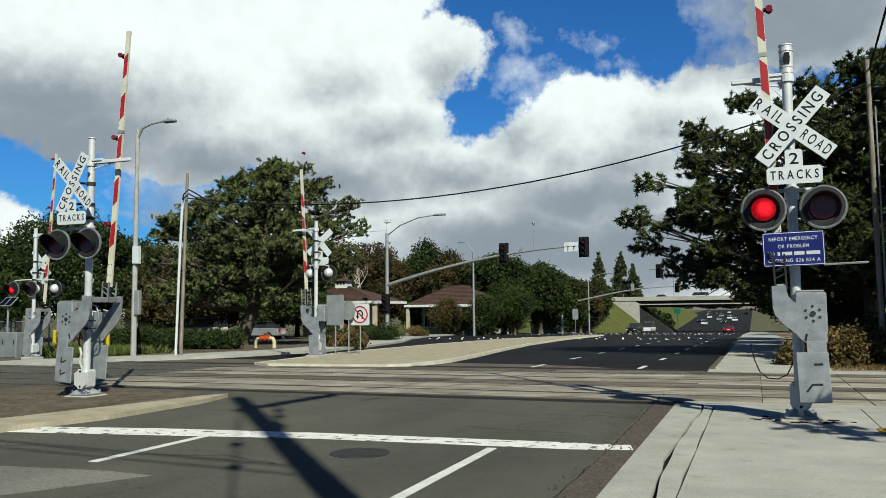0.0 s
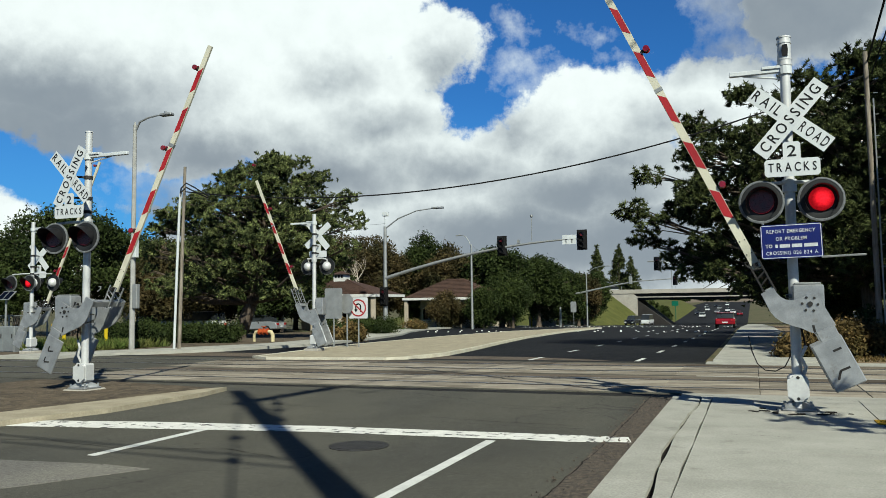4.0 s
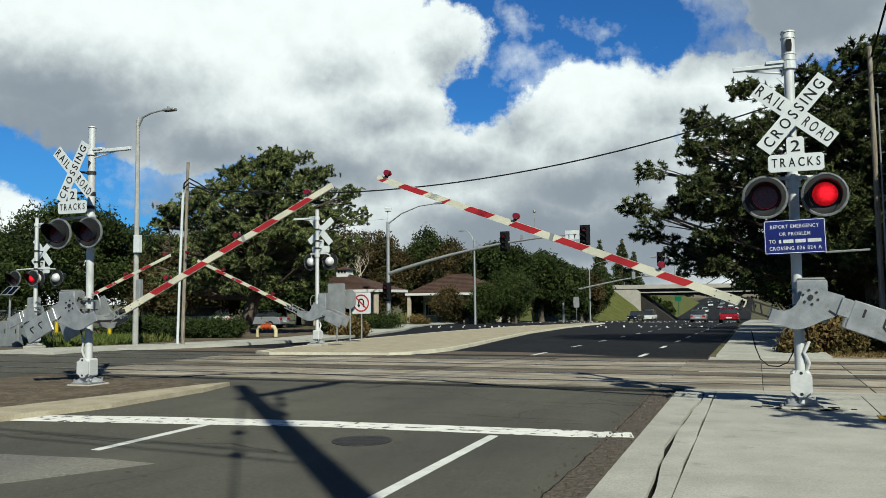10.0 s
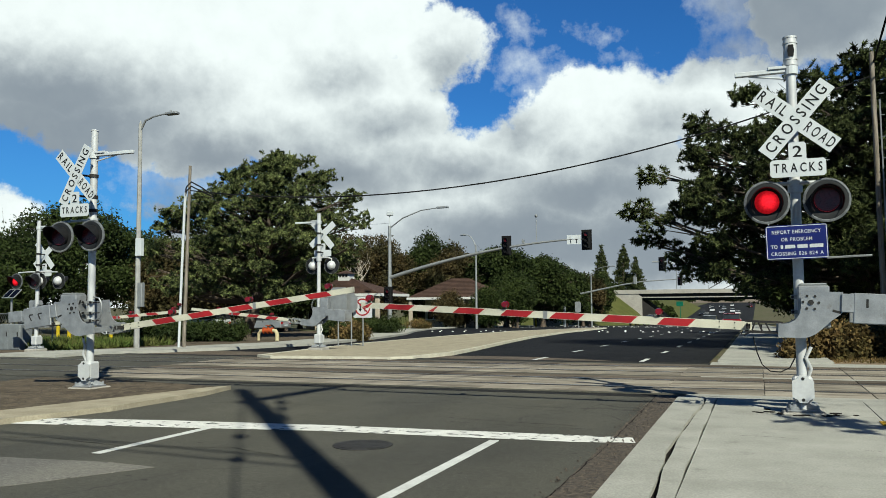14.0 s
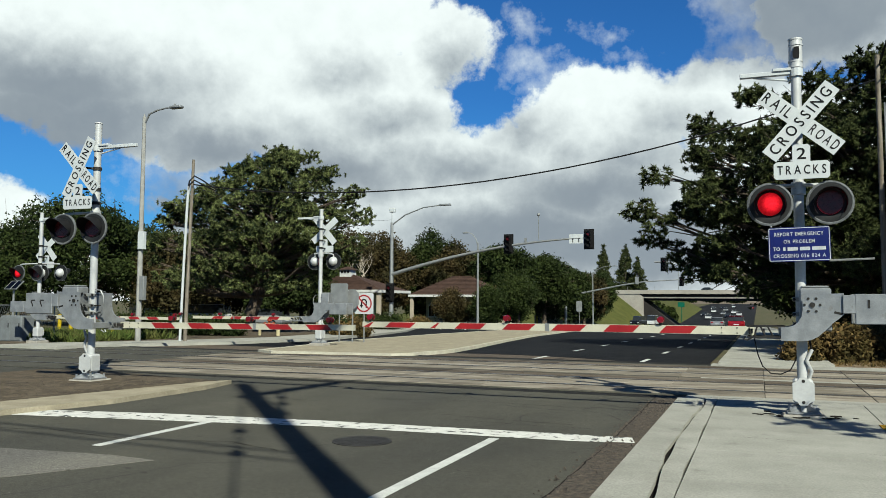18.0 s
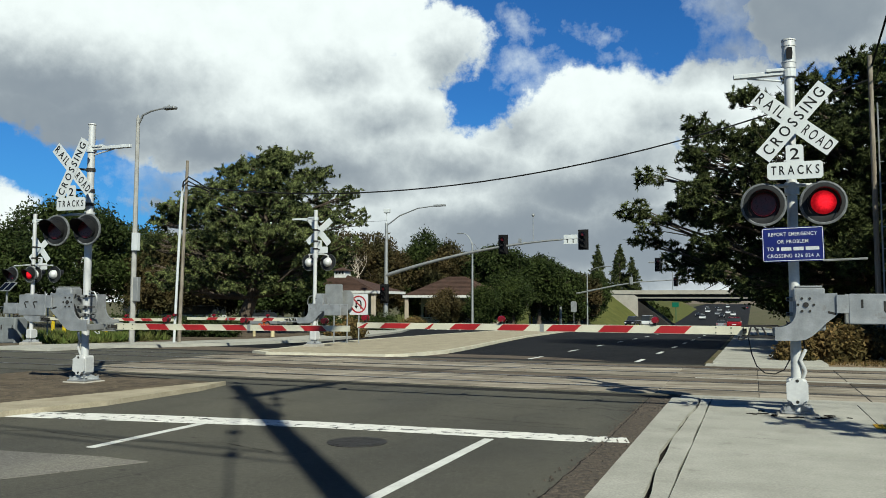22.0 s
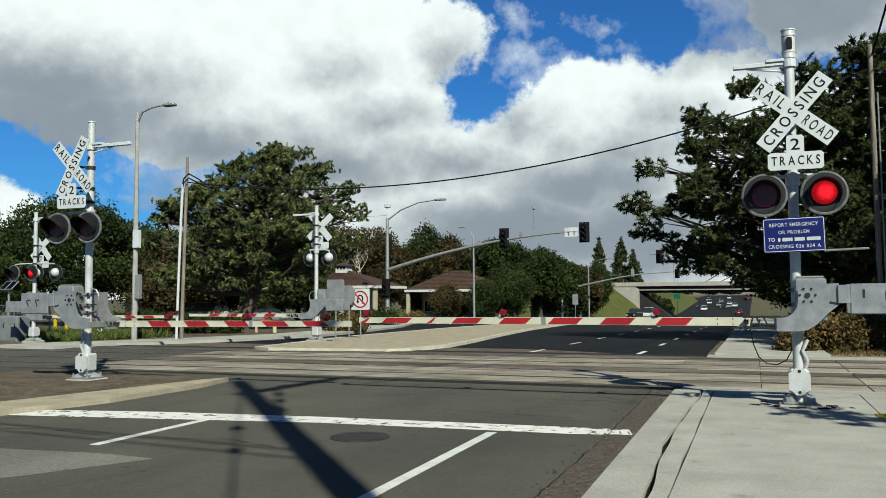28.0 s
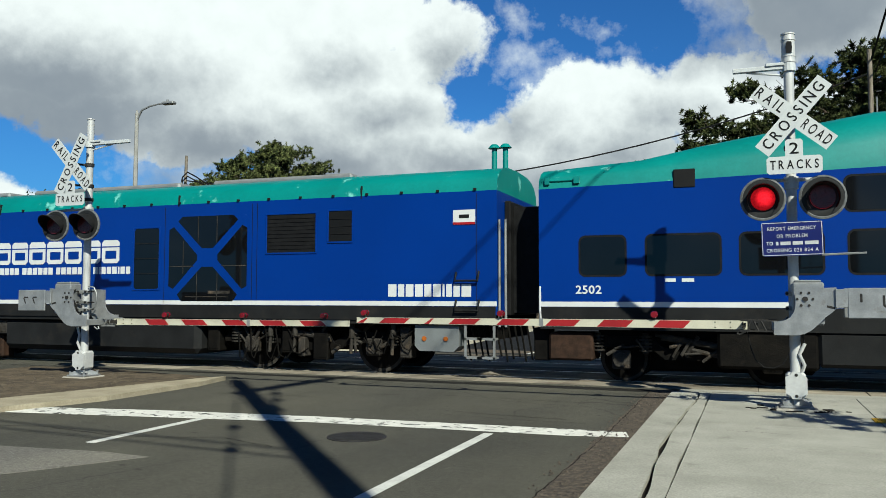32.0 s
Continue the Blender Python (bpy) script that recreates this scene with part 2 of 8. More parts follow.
M = {
    "asphalt": asphalt("asphalt_worn", (0.0705, 0.0680, 0.0580), (0.0515, 0.0500, 0.0432)),
    "asphalt_new": asphalt("asphalt_new", (0.0125, 0.013, 0.0146), (0.0094, 0.0099, 0.0115), False),
    "patch": asphalt("asphalt_patch", (0.136, 0.129, 0.117), (0.110, 0.103, 0.093), False),
    "debris": material("gutter_debris", (0.0962, 0.0788, 0.0625), (0.0528, 0.0461, 0.0404), 0.95, 0, 18, 0.8, 120, world_space=True),
    "debris_dark": material("joint_soil", (0.0139, 0.0118, 0.0097), (0.0084, 0.007, 0.0063), 0.95, 0, 9, 0.6, world_space=True),
    "paint": material("road_paint", (0.520, 0.512, 0.480), (0.435, 0.428, 0.402), 0.75, 0, 4, 0.3, 80, wear=(0.0517, 0.0504, 0.0486), wear_at=(0.555, 0.60), wear_scale=6.0, world_space=True),
    "paint_good": material("road_paint_fresh", (0.450, 0.450, 0.430), (0.360, 0.360, 0.345), 0.75, 0, 4, 0.2, 80, world_space=True),
    "concrete": material("concrete_pavement", (0.272, 0.266, 0.236), (0.205, 0.200, 0.176), 0.9, 0, 1.3, 0.35, 55, spread=(0.30, 0.70), wear=(0.120, 0.114, 0.100), wear_at=(0.60, 0.80), wear_scale=2.4, vary=0.05, world_space=True),
    "kerb": material("concrete_kerb", (0.262, 0.232, 0.170), (0.200, 0.174, 0.126), 0.9, 0, 2.2, 0.4, 40, wear=(0.1447, 0.125, 0.0987), wear_at=(0.6, 0.8), world_space=True),
    "kerb_pale": material("pale_kerb", (0.40, 0.375, 0.30), (0.31, 0.29, 0.235), 0.9, 0, 2.2, 0.3, 40, wear=(0.24, 0.21, 0.16), wear_at=(0.6, 0.8), world_space=True),
    "sign_green": material("sign_sheeting_green", (0.004, 0.075, 0.045), (0.003, 0.06, 0.036), 0.45, 0, 3, speck=0.3, spec=0.2),
    "panel": material("concrete_crossing_panel", (0.225, 0.200, 0.162), (0.135, 0.116, 0.092), 0.85, 0, 1.8, 0.3, 45, wear=(0.070, 0.058, 0.046), wear_at=(0.52, 0.72), wear_scale=1.4, stretch=(0.5, 1.5, 1), vary=0.2, world_space=True),
    "seam": asphalt("old_brown_asphalt", (0.098, 0.08, 0.064), (0.068, 0.056, 0.046), False),
    "panel_brown": material("timbered_crossing_panel", (0.098, 0.080, 0.062), (0.050, 0.040, 0.032), 0.9, 0, 1.6, 0.4, 40, wear=(0.122, 0.106, 0.086), wear_at=(0.50, 0.72), wear_scale=1.2, stretch=(0.4, 1.5, 1), vary=0.3, world_space=True),
    "rubber": material("rubber_flangeway", (0.0123, 0.0117, 0.0111), (0.0195, 0.0184, 0.0167), 0.8, 0, 4),
    "rail": material("rail_steel", (0.0724, 0.0585, 0.0501), (0.1225, 0.1114, 0.103), 0.45, 0.7, 3, 0.1),
    "rail_top": material("rail_head_polished", (0.2339, 0.2339, 0.2339), (0.167, 0.1615, 0.1559), 0.3, 0.9, 3, stretch=(0.1, 3, 1)),
    "ballast": material("track_ballast", (0.1114, 0.1002, 0.0891), (0.0612, 0.0557, 0.0501), 0.95, 0, 14, 1.0, 45, world_space=True),
    "dirt": material("bare_dirt", (0.086, 0.068, 0.048), (0.046, 0.037, 0.028), 0.95, 0, 1.6, 0.9, 30, wear=(0.1169, 0.0947, 0.0668), wear_at=(0.5, 0.7), wear_scale=7, world_space=True),
    "dirt_tan": material("dry_tan_dirt", (0.165, 0.122, 0.078), (0.105, 0.076, 0.049), 0.95, 0, 1.6, 0.9, 30, wear=(0.20, 0.16, 0.11), wear_at=(0.5, 0.7), wear_scale=7, world_space=True),
    "ground": material("dry_ground", (0.0835, 0.0696, 0.0445), (0.0473, 0.0529, 0.0251), 0.95, 0, 0.35, 0.8, 6, world_space=True),
    "lawn": material("lawn_ground", (0.0518, 0.0792, 0.0183), (0.0335, 0.0609, 0.0134), 0.95, 0, 0.8, 0.8, 14, world_space=True),
    "slope": material("grass_slope", (0.0666, 0.0666, 0.0199), (0.0433, 0.0499, 0.0134), 0.95, 0, 0.5, 0.8, 6, world_space=True),
    "silver": material("aluminium_paint", (0.375, 0.378, 0.375), (0.305, 0.308, 0.308), 0.42, 0.15, 2.2, 0.0, 30, wear=(0.1666, 0.1611, 0.1555), wear_at=(0.66, 0.80), wear_scale=5, speck=0.4),
    "silver_cast": material("cast_aluminium_paint", (0.250, 0.256, 0.262), (0.175, 0.181, 0.188), 0.38, 0.45, 5, 0.04, 60, wear=(0.1323, 0.1203, 0.1082), wear_at=(0.62, 0.74), wear_scale=7, speck=0.6),
    "galv": material("galvanised_steel", (0.2339, 0.2394, 0.2394), (0.1837, 0.1893, 0.1893), 0.5, 0.5, 4, 0.05, speck=0.5),
    "dark_steel": material("dark_steel", (0.0195, 0.0195, 0.0206), (0.0334, 0.0306, 0.0278), 0.6, 0.4, 6, 0.2),
    "sign_white": material("sign_sheeting_white", (0.3675, 0.3842, 0.3898), (0.3229, 0.3396, 0.3508), 0.45, 0, 2.0, 0, 50, wear=(0.2506, 0.2561, 0.2561), wear_at=(0.66, 0.85), speck=0.4),
    "black": material("black_paint", (0.0052, 0.0052, 0.0057), (0.0094, 0.0094, 0.0099), 0.55, 0, 8),
    "black_letter": material("letter_black", (0.0067, 0.0067, 0.0072), (0.0111, 0.0111, 0.0111), 0.5),
    "red_sheet": material("retro_red", (0.2177, 0.0094, 0.0118), (0.1703, 0.0071, 0.0094), 0.4, 0, 3, speck=0.4),
    "cream_sheet": material("retro_cream", (0.3675, 0.3508, 0.2784), (0.3118, 0.3007, 0.2394), 0.42, 0, 3, wear=(0.1949, 0.1837, 0.1503), wear_at=(0.70, 0.9), speck=0.5),
    "disc": material("lamp_background_black", (0.006, 0.0065, 0.007), (0.012, 0.0125, 0.013), 0.55, 0, 4, 0.05, 40, wear=(0.040, 0.040, 0.040), wear_at=(0.62, 0.74), speck=0.5, spec=0.2),
    "hood": material("lamp_hood_black", (0.0063, 0.0063, 0.0068), (0.013, 0.013, 0.0136), 0.5, 0, 6),
    "lens_on": glow("lens_lit", (1.0, 0.014, 0.03), 0.50),
    "lens_off": material("lens_dark", (0.070, 0.0040, 0.0055), (0.036, 0.0022, 0.0034), 0.3, 0, 20),
    "lamp_red": material("gate_lamp_red", (0.1336, 0.0033, 0.0089), (0.0891, 0.0023, 0.0056), 0.2, 0, 10, coat=0.5),
    "blue_sign": material("sign_sheeting_blue", (0.0034, 0.0083, 0.0835), (0.0028, 0.0067, 0.0668), 0.45, 0, 3, speck=0.3, spec=0.2),
    "letter_white": material("letter_white", (0.3898, 0.4009, 0.412), (0.3452, 0.3564, 0.3675), 0.5),
    "wood_pole": material("weathered_pole_wood", (0.195, 0.172, 0.142), (0.105, 0.088, 0.070), 0.9, 0, 5, 0.6, 40, stretch=(4, 4, 0.35)),
    "concrete_pole": material("concrete_pole", (0.240, 0.238, 0.226), (0.195, 0.192, 0.182), 0.85, 0, 4, 0.2),
    "cable": material("cable_black", (0.0067, 0.0067, 0.0067), (0.0111, 0.0111, 0.0111), 0.6),
    "bark": material("pine_bark", (0.105, 0.083, 0.065), (0.052, 0.040, 0.030), 0.95, 0, 6, 1.0, 24, stretch=(3, 3, 0.6)),
    # near-black second tones of both pines stand in for shade between needle clumps
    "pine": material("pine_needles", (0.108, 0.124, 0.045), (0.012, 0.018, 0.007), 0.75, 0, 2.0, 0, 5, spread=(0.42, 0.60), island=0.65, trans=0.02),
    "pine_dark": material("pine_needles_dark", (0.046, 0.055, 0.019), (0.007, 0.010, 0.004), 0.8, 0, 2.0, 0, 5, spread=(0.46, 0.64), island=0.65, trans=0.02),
    "dead_wood": material("dead_wood", (0.30, 0.26, 0.21), (0.20, 0.17, 0.14), 0.9, 0, 5, 0.3),
    "leaf": material("leaf_green", (0.0251, 0.0345, 0.0088), (0.0113, 0.0176, 0.005), 0.7, 0, 0.3, 0, 3, island=0.5, trans=0.03),
    "leaf_brown": material("leaf_olive_brown", (0.0466, 0.033, 0.0135), (0.0196, 0.0196, 0.0075), 0.7, 0, 0.35, 0, 3, island=0.5, trans=0.03),
    "bush_dry": material("bush_dry", (0.125, 0.080, 0.032), (0.050, 0.042, 0.015), 0.8, 0, 1.2, 0, 6, island=0.5, trans=0.2),
    "grass": material("grass_blades", (0.0585, 0.0935, 0.0204), (0.0818, 0.0818, 0.0263), 0.7, 0, 0.8, 0, 4, island=0.4, trans=0.3),
    "train_blue": material("coach_blue_paint", (0.0009, 0.0200, 0.150), (0.0008, 0.0178, 0.134), 0.30, 0, 0.5, 0, 12, coat=0.05, speck=0.08, spec=0.15),
    "train_teal": material("coach_teal_paint", (0.0045, 0.142, 0.130), (0.0036, 0.116, 0.106), 0.42, 0, 1.2, 0, 20, wear=(0.1053, 0.3292, 0.2897), wear_at=(0.62, 0.68), wear_scale=1.7, speck=0.4),
    "train_white": material("coach_white_paint", (0.4343, 0.4399, 0.4454), (0.3898, 0.3953, 0.4009), 0.35, 0, 2, coat=0.2, speck=0.2),
    "train_grey": material("underframe_grey", (0.0112, 0.0117, 0.0124), (0.0074, 0.0077, 0.0082), 0.6, 0, 2, 0.1, wear=(0.0186, 0.0168, 0.0149), wear_at=(0.55, 0.8)),
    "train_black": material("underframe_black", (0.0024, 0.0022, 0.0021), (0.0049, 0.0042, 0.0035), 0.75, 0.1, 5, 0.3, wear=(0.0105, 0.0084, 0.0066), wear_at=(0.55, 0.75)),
    "tan_box": material("tan_paint", (0.34, 0.24, 0.11), (0.22, 0.15, 0.07), 0.6, 0.0, 9, 0.1),
    "brown_box": material("rust_brown_paint", (0.034, 0.019, 0.013), (0.018, 0.011, 0.008), 0.75, 0.0, 7, 0.2),
    "bogie": material("bogie_steel", (0.042, 0.038, 0.034), (0.018, 0.016, 0.014), 0.7, 0.3, 6, 0.4, wear=(0.0911, 0.0702, 0.0527), wear_at=(0.55, 0.7)),
    "box_grey": material("equipment_grey", (0.1336, 0.1448, 0.1503), (0.1058, 0.1114, 0.1169), 0.55, 0.1, 3),
    "orange_lens": material("marker_orange", (0.3062, 0.0891, 0.0111), (0.2227, 0.0557, 0.0084), 0.3),
    "grille": material("radiator_grille", (0.013, 0.0126, 0.0122), (0.0326, 0.0283, 0.0239), 0.6, 0.3, 1.2, 0.1),
    "screen": material("intake_screen", (0.003, 0.0032, 0.0036), (0.006, 0.006, 0.0064), 0.6, 0.0, 1.2, spec=0.15),
    "glass": glass("tinted_glass"),
    "glass_car": glass("car_glass", (0.013, 0.0152, 0.0174)),
    "chrome": material("steel_handrail", (0.2784, 0.2784, 0.2784), (0.2227, 0.2227, 0.2227), 0.3, 0.9, 5),
    "brass": material("yellowed_handle", (0.2339, 0.2116, 0.1336), (0.1837, 0.167, 0.1114), 0.4, 0.4, 5),
    "yellow": material("yellow_paint", (0.3452, 0.2561, 0.0111), (0.2784, 0.2004, 0.0111), 0.5, 0, 4),
    "tactile": material("tactile_yellow", (0.3341, 0.2004, 0.0167), (0.2784, 0.1615, 0.0167), 0.7, 0, 6),
    "orange": material("hydrant_orange", (0.2784, 0.0557, 0.0167), (0.2227, 0.039, 0.0139), 0.5),
    "pipe_cream": material("pipe_cream", (0.3341, 0.2895, 0.1782), (0.2784, 0.2394, 0.1448), 0.6),
    "roof_tile": material("roof_tiles_brown", (0.0545, 0.0332, 0.0261), (0.0356, 0.0228, 0.019), 0.85, 0, 2, 0.5, 20, island=0.15),
    "stucco": material("stucco_cream", (0.2805, 0.2427, 0.1942), (0.2373, 0.205, 0.1618), 0.9, 0, 1.5, 0.3),
    "white_trim": material("white_trim", (0.4009, 0.4009, 0.3898), (0.3452, 0.3452, 0.3341), 0.6),
    "bridge": material("bridge_concrete", (0.2561, 0.2394, 0.2116), (0.2116, 0.1977, 0.1726), 0.9, 0, 0.4, 0.2, 8, wear=(0.1448, 0.1336, 0.1169), wear_at=(0.55, 0.8), wear_scale=0.5, world_space=True),
    # dark copy of the bridge concrete: shade under the overpass put into the colour
    "bridge_dark": material("bridge_concrete_shade", (0.0228, 0.0213, 0.0197), (0.0167, 0.0152, 0.0146), 0.9, 0, 0.5, world_space=True),
    "car_red": material("car_paint_red", (0.167, 0.0056, 0.01), (0.1392, 0.0044, 0.0078), 0.25, 0.1, 1, coat=0.6, speck=0.2),
    "car_white": material("car_paint_white", (0.4009, 0.4065, 0.412), (0.3619, 0.3675, 0.3731), 0.28, 0, 1, coat=0.6, speck=0.2),
    "car_silver": material("car_paint_silver", (0.2339, 0.2394, 0.245), (0.2004, 0.206, 0.2116), 0.3, 0.5, 1, coat=0.6, speck=0.2),
    "car_dark": material("car_paint_dark", (0.0084, 0.01, 0.0144), (0.0111, 0.0123, 0.0167), 0.25, 0.2, 1, coat=0.6),
    "tyre": material("tyre_rubber", (0.01, 0.01, 0.01), (0.0139, 0.0139, 0.0139), 0.85),
    "tail": material("tail_lamp_red", (0.2227, 0.0056, 0.0084), (0.167, 0.0044, 0.0056), 0.3),
    "fence_wire": material("fence_wire", (0.167, 0.1726, 0.1726), (0.1336, 0.1392, 0.1392), 0.5, 0.5, 5),
    "tan": material("far_buildings_tan", (0.1286, 0.1072, 0.0827), (0.1041, 0.0857, 0.0674), 0.9, 0, 0.05, world_space=True),
    "manhole": material("manhole_iron", (0.036, 0.034, 0.032), (0.026, 0.0245, 0.0225), 0.6, 0.4, 8, 0.4),
    "flag_red": material("flag_red", (0.2339, 0.0111, 0.0167), (0.2004, 0.01, 0.0139), 0.5),
    "flag_blue": material("flag_blue", (0.0111, 0.0167, 0.0668), (0.01, 0.0144, 0.0557), 0.5),
    "rim_grey": material("worn_rim_grey", (0.115, 0.120, 0.125), (0.055, 0.058, 0.062), 0.5, 0, 9, 0.1),
    "dot": material("raised_marker_white", (0.55, 0.54, 0.52), (0.42, 0.41, 0.39), 0.6, island=0.25),
}

# ---------------------------------------------------------------- building blocks
def part(name, bm, mat, parent=None, label="", smooth=False):
    """Links a bmesh as one mesh object, under a thing or a part."""
    me = bpy.data.meshes.new(name)
    bm.to_mesh(me)
    bm.free()
    for m in (mat if isinstance(mat, (list, tuple)) else [mat]):
        me.materials.append(M[m])
    if smooth:
        me.shade_smooth()
        me.set_sharp_from_angle(angle=radians(40))
    ob = new(name, me)
    ob.parent = parent
    if label:
        ob["label"] = label
    return ob


def thing(name, m, label, category, group=""):
    """An empty at the base of a thing in parts."""
    ob = new(name)
    ob.empty_display_size = 0.2
    ob.matrix_basis = m
    return tagged(ob, label, category, group)


def structure(ob, label):
    return tagged(ob, label, kind="structure")


def box(bm, x0, x1, y0, y1, z0, z1, bevel=0.0, turn=None, mi=0):
    m = Matrix.Translation(((x0 + x1) / 2, (y0 + y1) / 2, (z0 + z1) / 2)) @ Matrix.Diagonal((x1 - x0, y1 - y0, z1 - z0, 1))
    vs = bmesh.ops.create_cube(bm, size=1.0, matrix=(turn or Matrix()) @ m)["verts"]
    fs = {f for v in vs for f in v.link_faces}
    for f in fs:
        f.material_index = mi
    if bevel:
        es = list({e for v in vs for e in v.link_edges})
        bmesh.ops.bevel(bm, geom=es, offset=bevel, segments=1, affect="EDGES", profile=0.5)


def cyl(bm, p0, p1, r0, r1=None, seg=12, caps=True, mi=0):
    p0, p1 = Vector(p0), Vector(p1)
    r1 = r0 if r1 is None else r1
    q = (p1 - p0).to_track_quat("Z", "Y").to_matrix()
    a, b = [], []
    for i in range(seg):
        w = 2 * math.pi * i / seg
        d = q @ Vector((math.cos(w), math.sin(w), 0))
        a.append(bm.verts.new(p0 + d * r0))
        b.append(bm.verts.new(p1 + d * r1))
    fs = [bm.faces.new((a[i], a[(i + 1) % seg], b[(i + 1) % seg], b[i])) for i in range(seg)]
    if caps:
        fs += [bm.faces.new(a[::-1]), bm.faces.new(b)]
    for f in fs:
        f.material_index = mi


def tube(bm, pts, r, seg=6, r1=None):
    """One bent round skin through the points."""
    pts = [Vector(p) for p in pts]
    n = len(pts) - 1
    rings = []
    side = None
    for i, p in enumerate(pts):
        d = (pts[min(i + 1, n)] - pts[max(i - 1, 0)]).normalized()
        if side is None:
            side = d.orthogonal().normalized()
        side = (side - d * side.dot(d)).normalized()
        up = d.cross(side)
        rr = r if r1 is None else r + (r1 - r) * i / n
        rings.append([p + (side * math.cos(2 * math.pi * k / seg) + up * math.sin(2 * math.pi * k / seg)) * rr for k in range(seg)])
    loft(bm, rings)


def plate(bm, pts, y0, y1, mi=0, m=None):
    """A flat outline of (x, z) points, thick from y0 to y1."""
    m = m or Matrix()
    a = [bm.verts.new(m @ Vector((x, y0, z))) for x, z in pts]
    b = [bm.verts.new(m @ Vector((x, y1, z))) for x, z in pts]
    n = len(pts)
    fs = [bm.faces.new(a), bm.faces.new(b[::-1])] + [bm.faces.new((a[i], b[i], b[(i + 1) % n], a[(i + 1) % n])) for i in range(n)]
    for f in fs:
        f.material_index = mi
    bmesh.ops.recalc_face_normals(bm, faces=fs)


def slab(bm, pts, z0, z1, mi=0):
    """A flat outline of (x, y) points, thick from z0 to z1."""
    a = [bm.verts.new((x, y, z0)) for x, y in pts]
    b = [bm.verts.new((x, y, z1)) for x, y in pts]
    n = len(pts)
    fs = [bm.faces.new(a[::-1]), bm.faces.new(b)] + [bm.faces.new((a[i], a[(i + 1) % n], b[(i + 1) % n], b[i])) for i in range(n)]
    for f in fs:
        f.material_index = mi
    bmesh.ops.recalc_face_normals(bm, faces=fs)


def loft(bm, rings, closed=True, caps=True, mi=0):
    vs = [[bm.verts.new(p) for p in ring] for ring in rings]
    n = len(vs[0])
    fs = []
    for r0, r1 in zip(vs, vs[1:]):
        for i in range(n if closed else n - 1):
            j = (i + 1) % n
            fs.append(bm.faces.new((r0[i], r0[j], r1[j], r1[i])))
    if caps:
        fs += [bm.faces.new(vs[0][::-1]), bm.faces.new(vs[-1])]
    for f in fs:
        f.material_index = mi
    bmesh.ops.recalc_face_normals(bm, faces=fs)


def ball(bm, c, r, seg=10, squash=1.0):
    bmesh.ops.create_uvsphere(bm, u_segments=seg, v_segments=max(4, seg // 2 + 1), radius=r, matrix=Matrix.Translation(c) @ Matrix.Diagonal((1, 1, squash, 1)))


def letters(name, text, size, m, mat, parent, depth=0.003, width=None, bold=0.0, space=1.0):
    """Raised lettering in the built-in font, a mesh for each character, centred on m, facing -y of m, upright along z."""
    glyphs, x = [], 0.0
    for ch in text:
        if ch == " ":
            x += size * 0.32 * space
            continue
        cu = bpy.data.curves.new("letter", "FONT")
        cu.body, cu.size, cu.align_x, cu.align_y, cu.extrude, cu.offset, cu.resolution_u = ch, size, "LEFT", "CENTER", depth / 2, bold, 3
        tmp = bpy.data.objects.new("letter", cu)
        me = bpy.data.meshes.new_from_object(tmp)
        bpy.data.objects.remove(tmp)
        bpy.data.curves.remove(cu)
        co = np.zeros(len(me.vertices) * 3)
        me.vertices.foreach_get("co", co)
        lo, hi = co[0::3].min(), co[0::3].max()
        glyphs.append((me, x - lo))
        x += hi - lo + size * (0.07 + 0.35 * (space - 1.0))
    x -= size * (0.07 + 0.35 * (space - 1.0))
    sx = width / x if width else 1.0
    for me, dx in glyphs:
        me.transform(m @ pose(0, 0, 0, 90) @ Matrix.Diagonal((sx, 1, 1, 1)) @ Matrix.Translation((dx - x / 2, 0, 0)))
        me.materials.clear()
        me.materials.append(M[mat])
        ob = new(name, me)
        ob.parent = parent


def mesh_object(name, verts, faces, mat, parent=None):
    me = bpy.data.meshes.new(name)
    me.from_pydata(verts, [], faces)
    me.materials.append(M[mat])
    ob = new(name, me)
    ob.parent = parent
    return ob


# ---------------------------------------------------------------- ground: level to the tracks, then falling to the underpass, rising beyond it
def ground_z(y):
    if y < 20:
        return 0.0
    if y < 80:
        return -0.013 * (y - 20)
    if y < 190:
        return -0.78 - 0.022 * (y - 80)
    if y < 230:
        return -3.2 - 0.022 * (y - 190) + 0.037 * (y - 190) ** 2 / 80
    return min(-3.34 + 0.015 * (y - 230), 2.2)


YS = [-400, -60, -10, 0, 5, 10, 14, 16, 18, 20, 22, 26, 32, 40, 50, 60, 70, 80, 95, 110, 130, 150, 170, 185, 195, 205, 215, 230, 260, 300, 360, 430, 520, 600, 900, 1600, 3000]


def strip(name, left, right, mat, lift=0.0, ys=None, label="", y0=-400, y1=3000, thick=0.0):
    """A strip along the road between two lines x(y), following the ground."""
    ys = sorted({y for y in (ys or YS) if y0 <= y <= y1} | {y0, y1})
    verts, faces = [], []
    for y in ys:
        z = ground_z(y) + lift
        verts += [(left(y), y, z), (right(y), y, z)]
        if thick:
            verts += [(left(y), y, z - thick), (right(y), y, z - thick)]
    w = 4 if thick else 2
    for i in range(len(ys) - 1):
        a, b = i * w, (i + 1) * w
        faces.append((a, a + 1, b + 1, b))
        if thick:
            faces += [(a + 2, a, b, b + 2), (a + 1, a + 3, b + 3, b + 1)]
    if thick:
        e = (len(ys) - 1) * w
        faces += [(0, 2, 3, 1), (e, e + 1, e + 3, e + 2)]
    ob = mesh_object(name, verts, faces, mat)
    return structure(ob, label or name.replace("_", " "))


def const(v):
    return lambda y: v


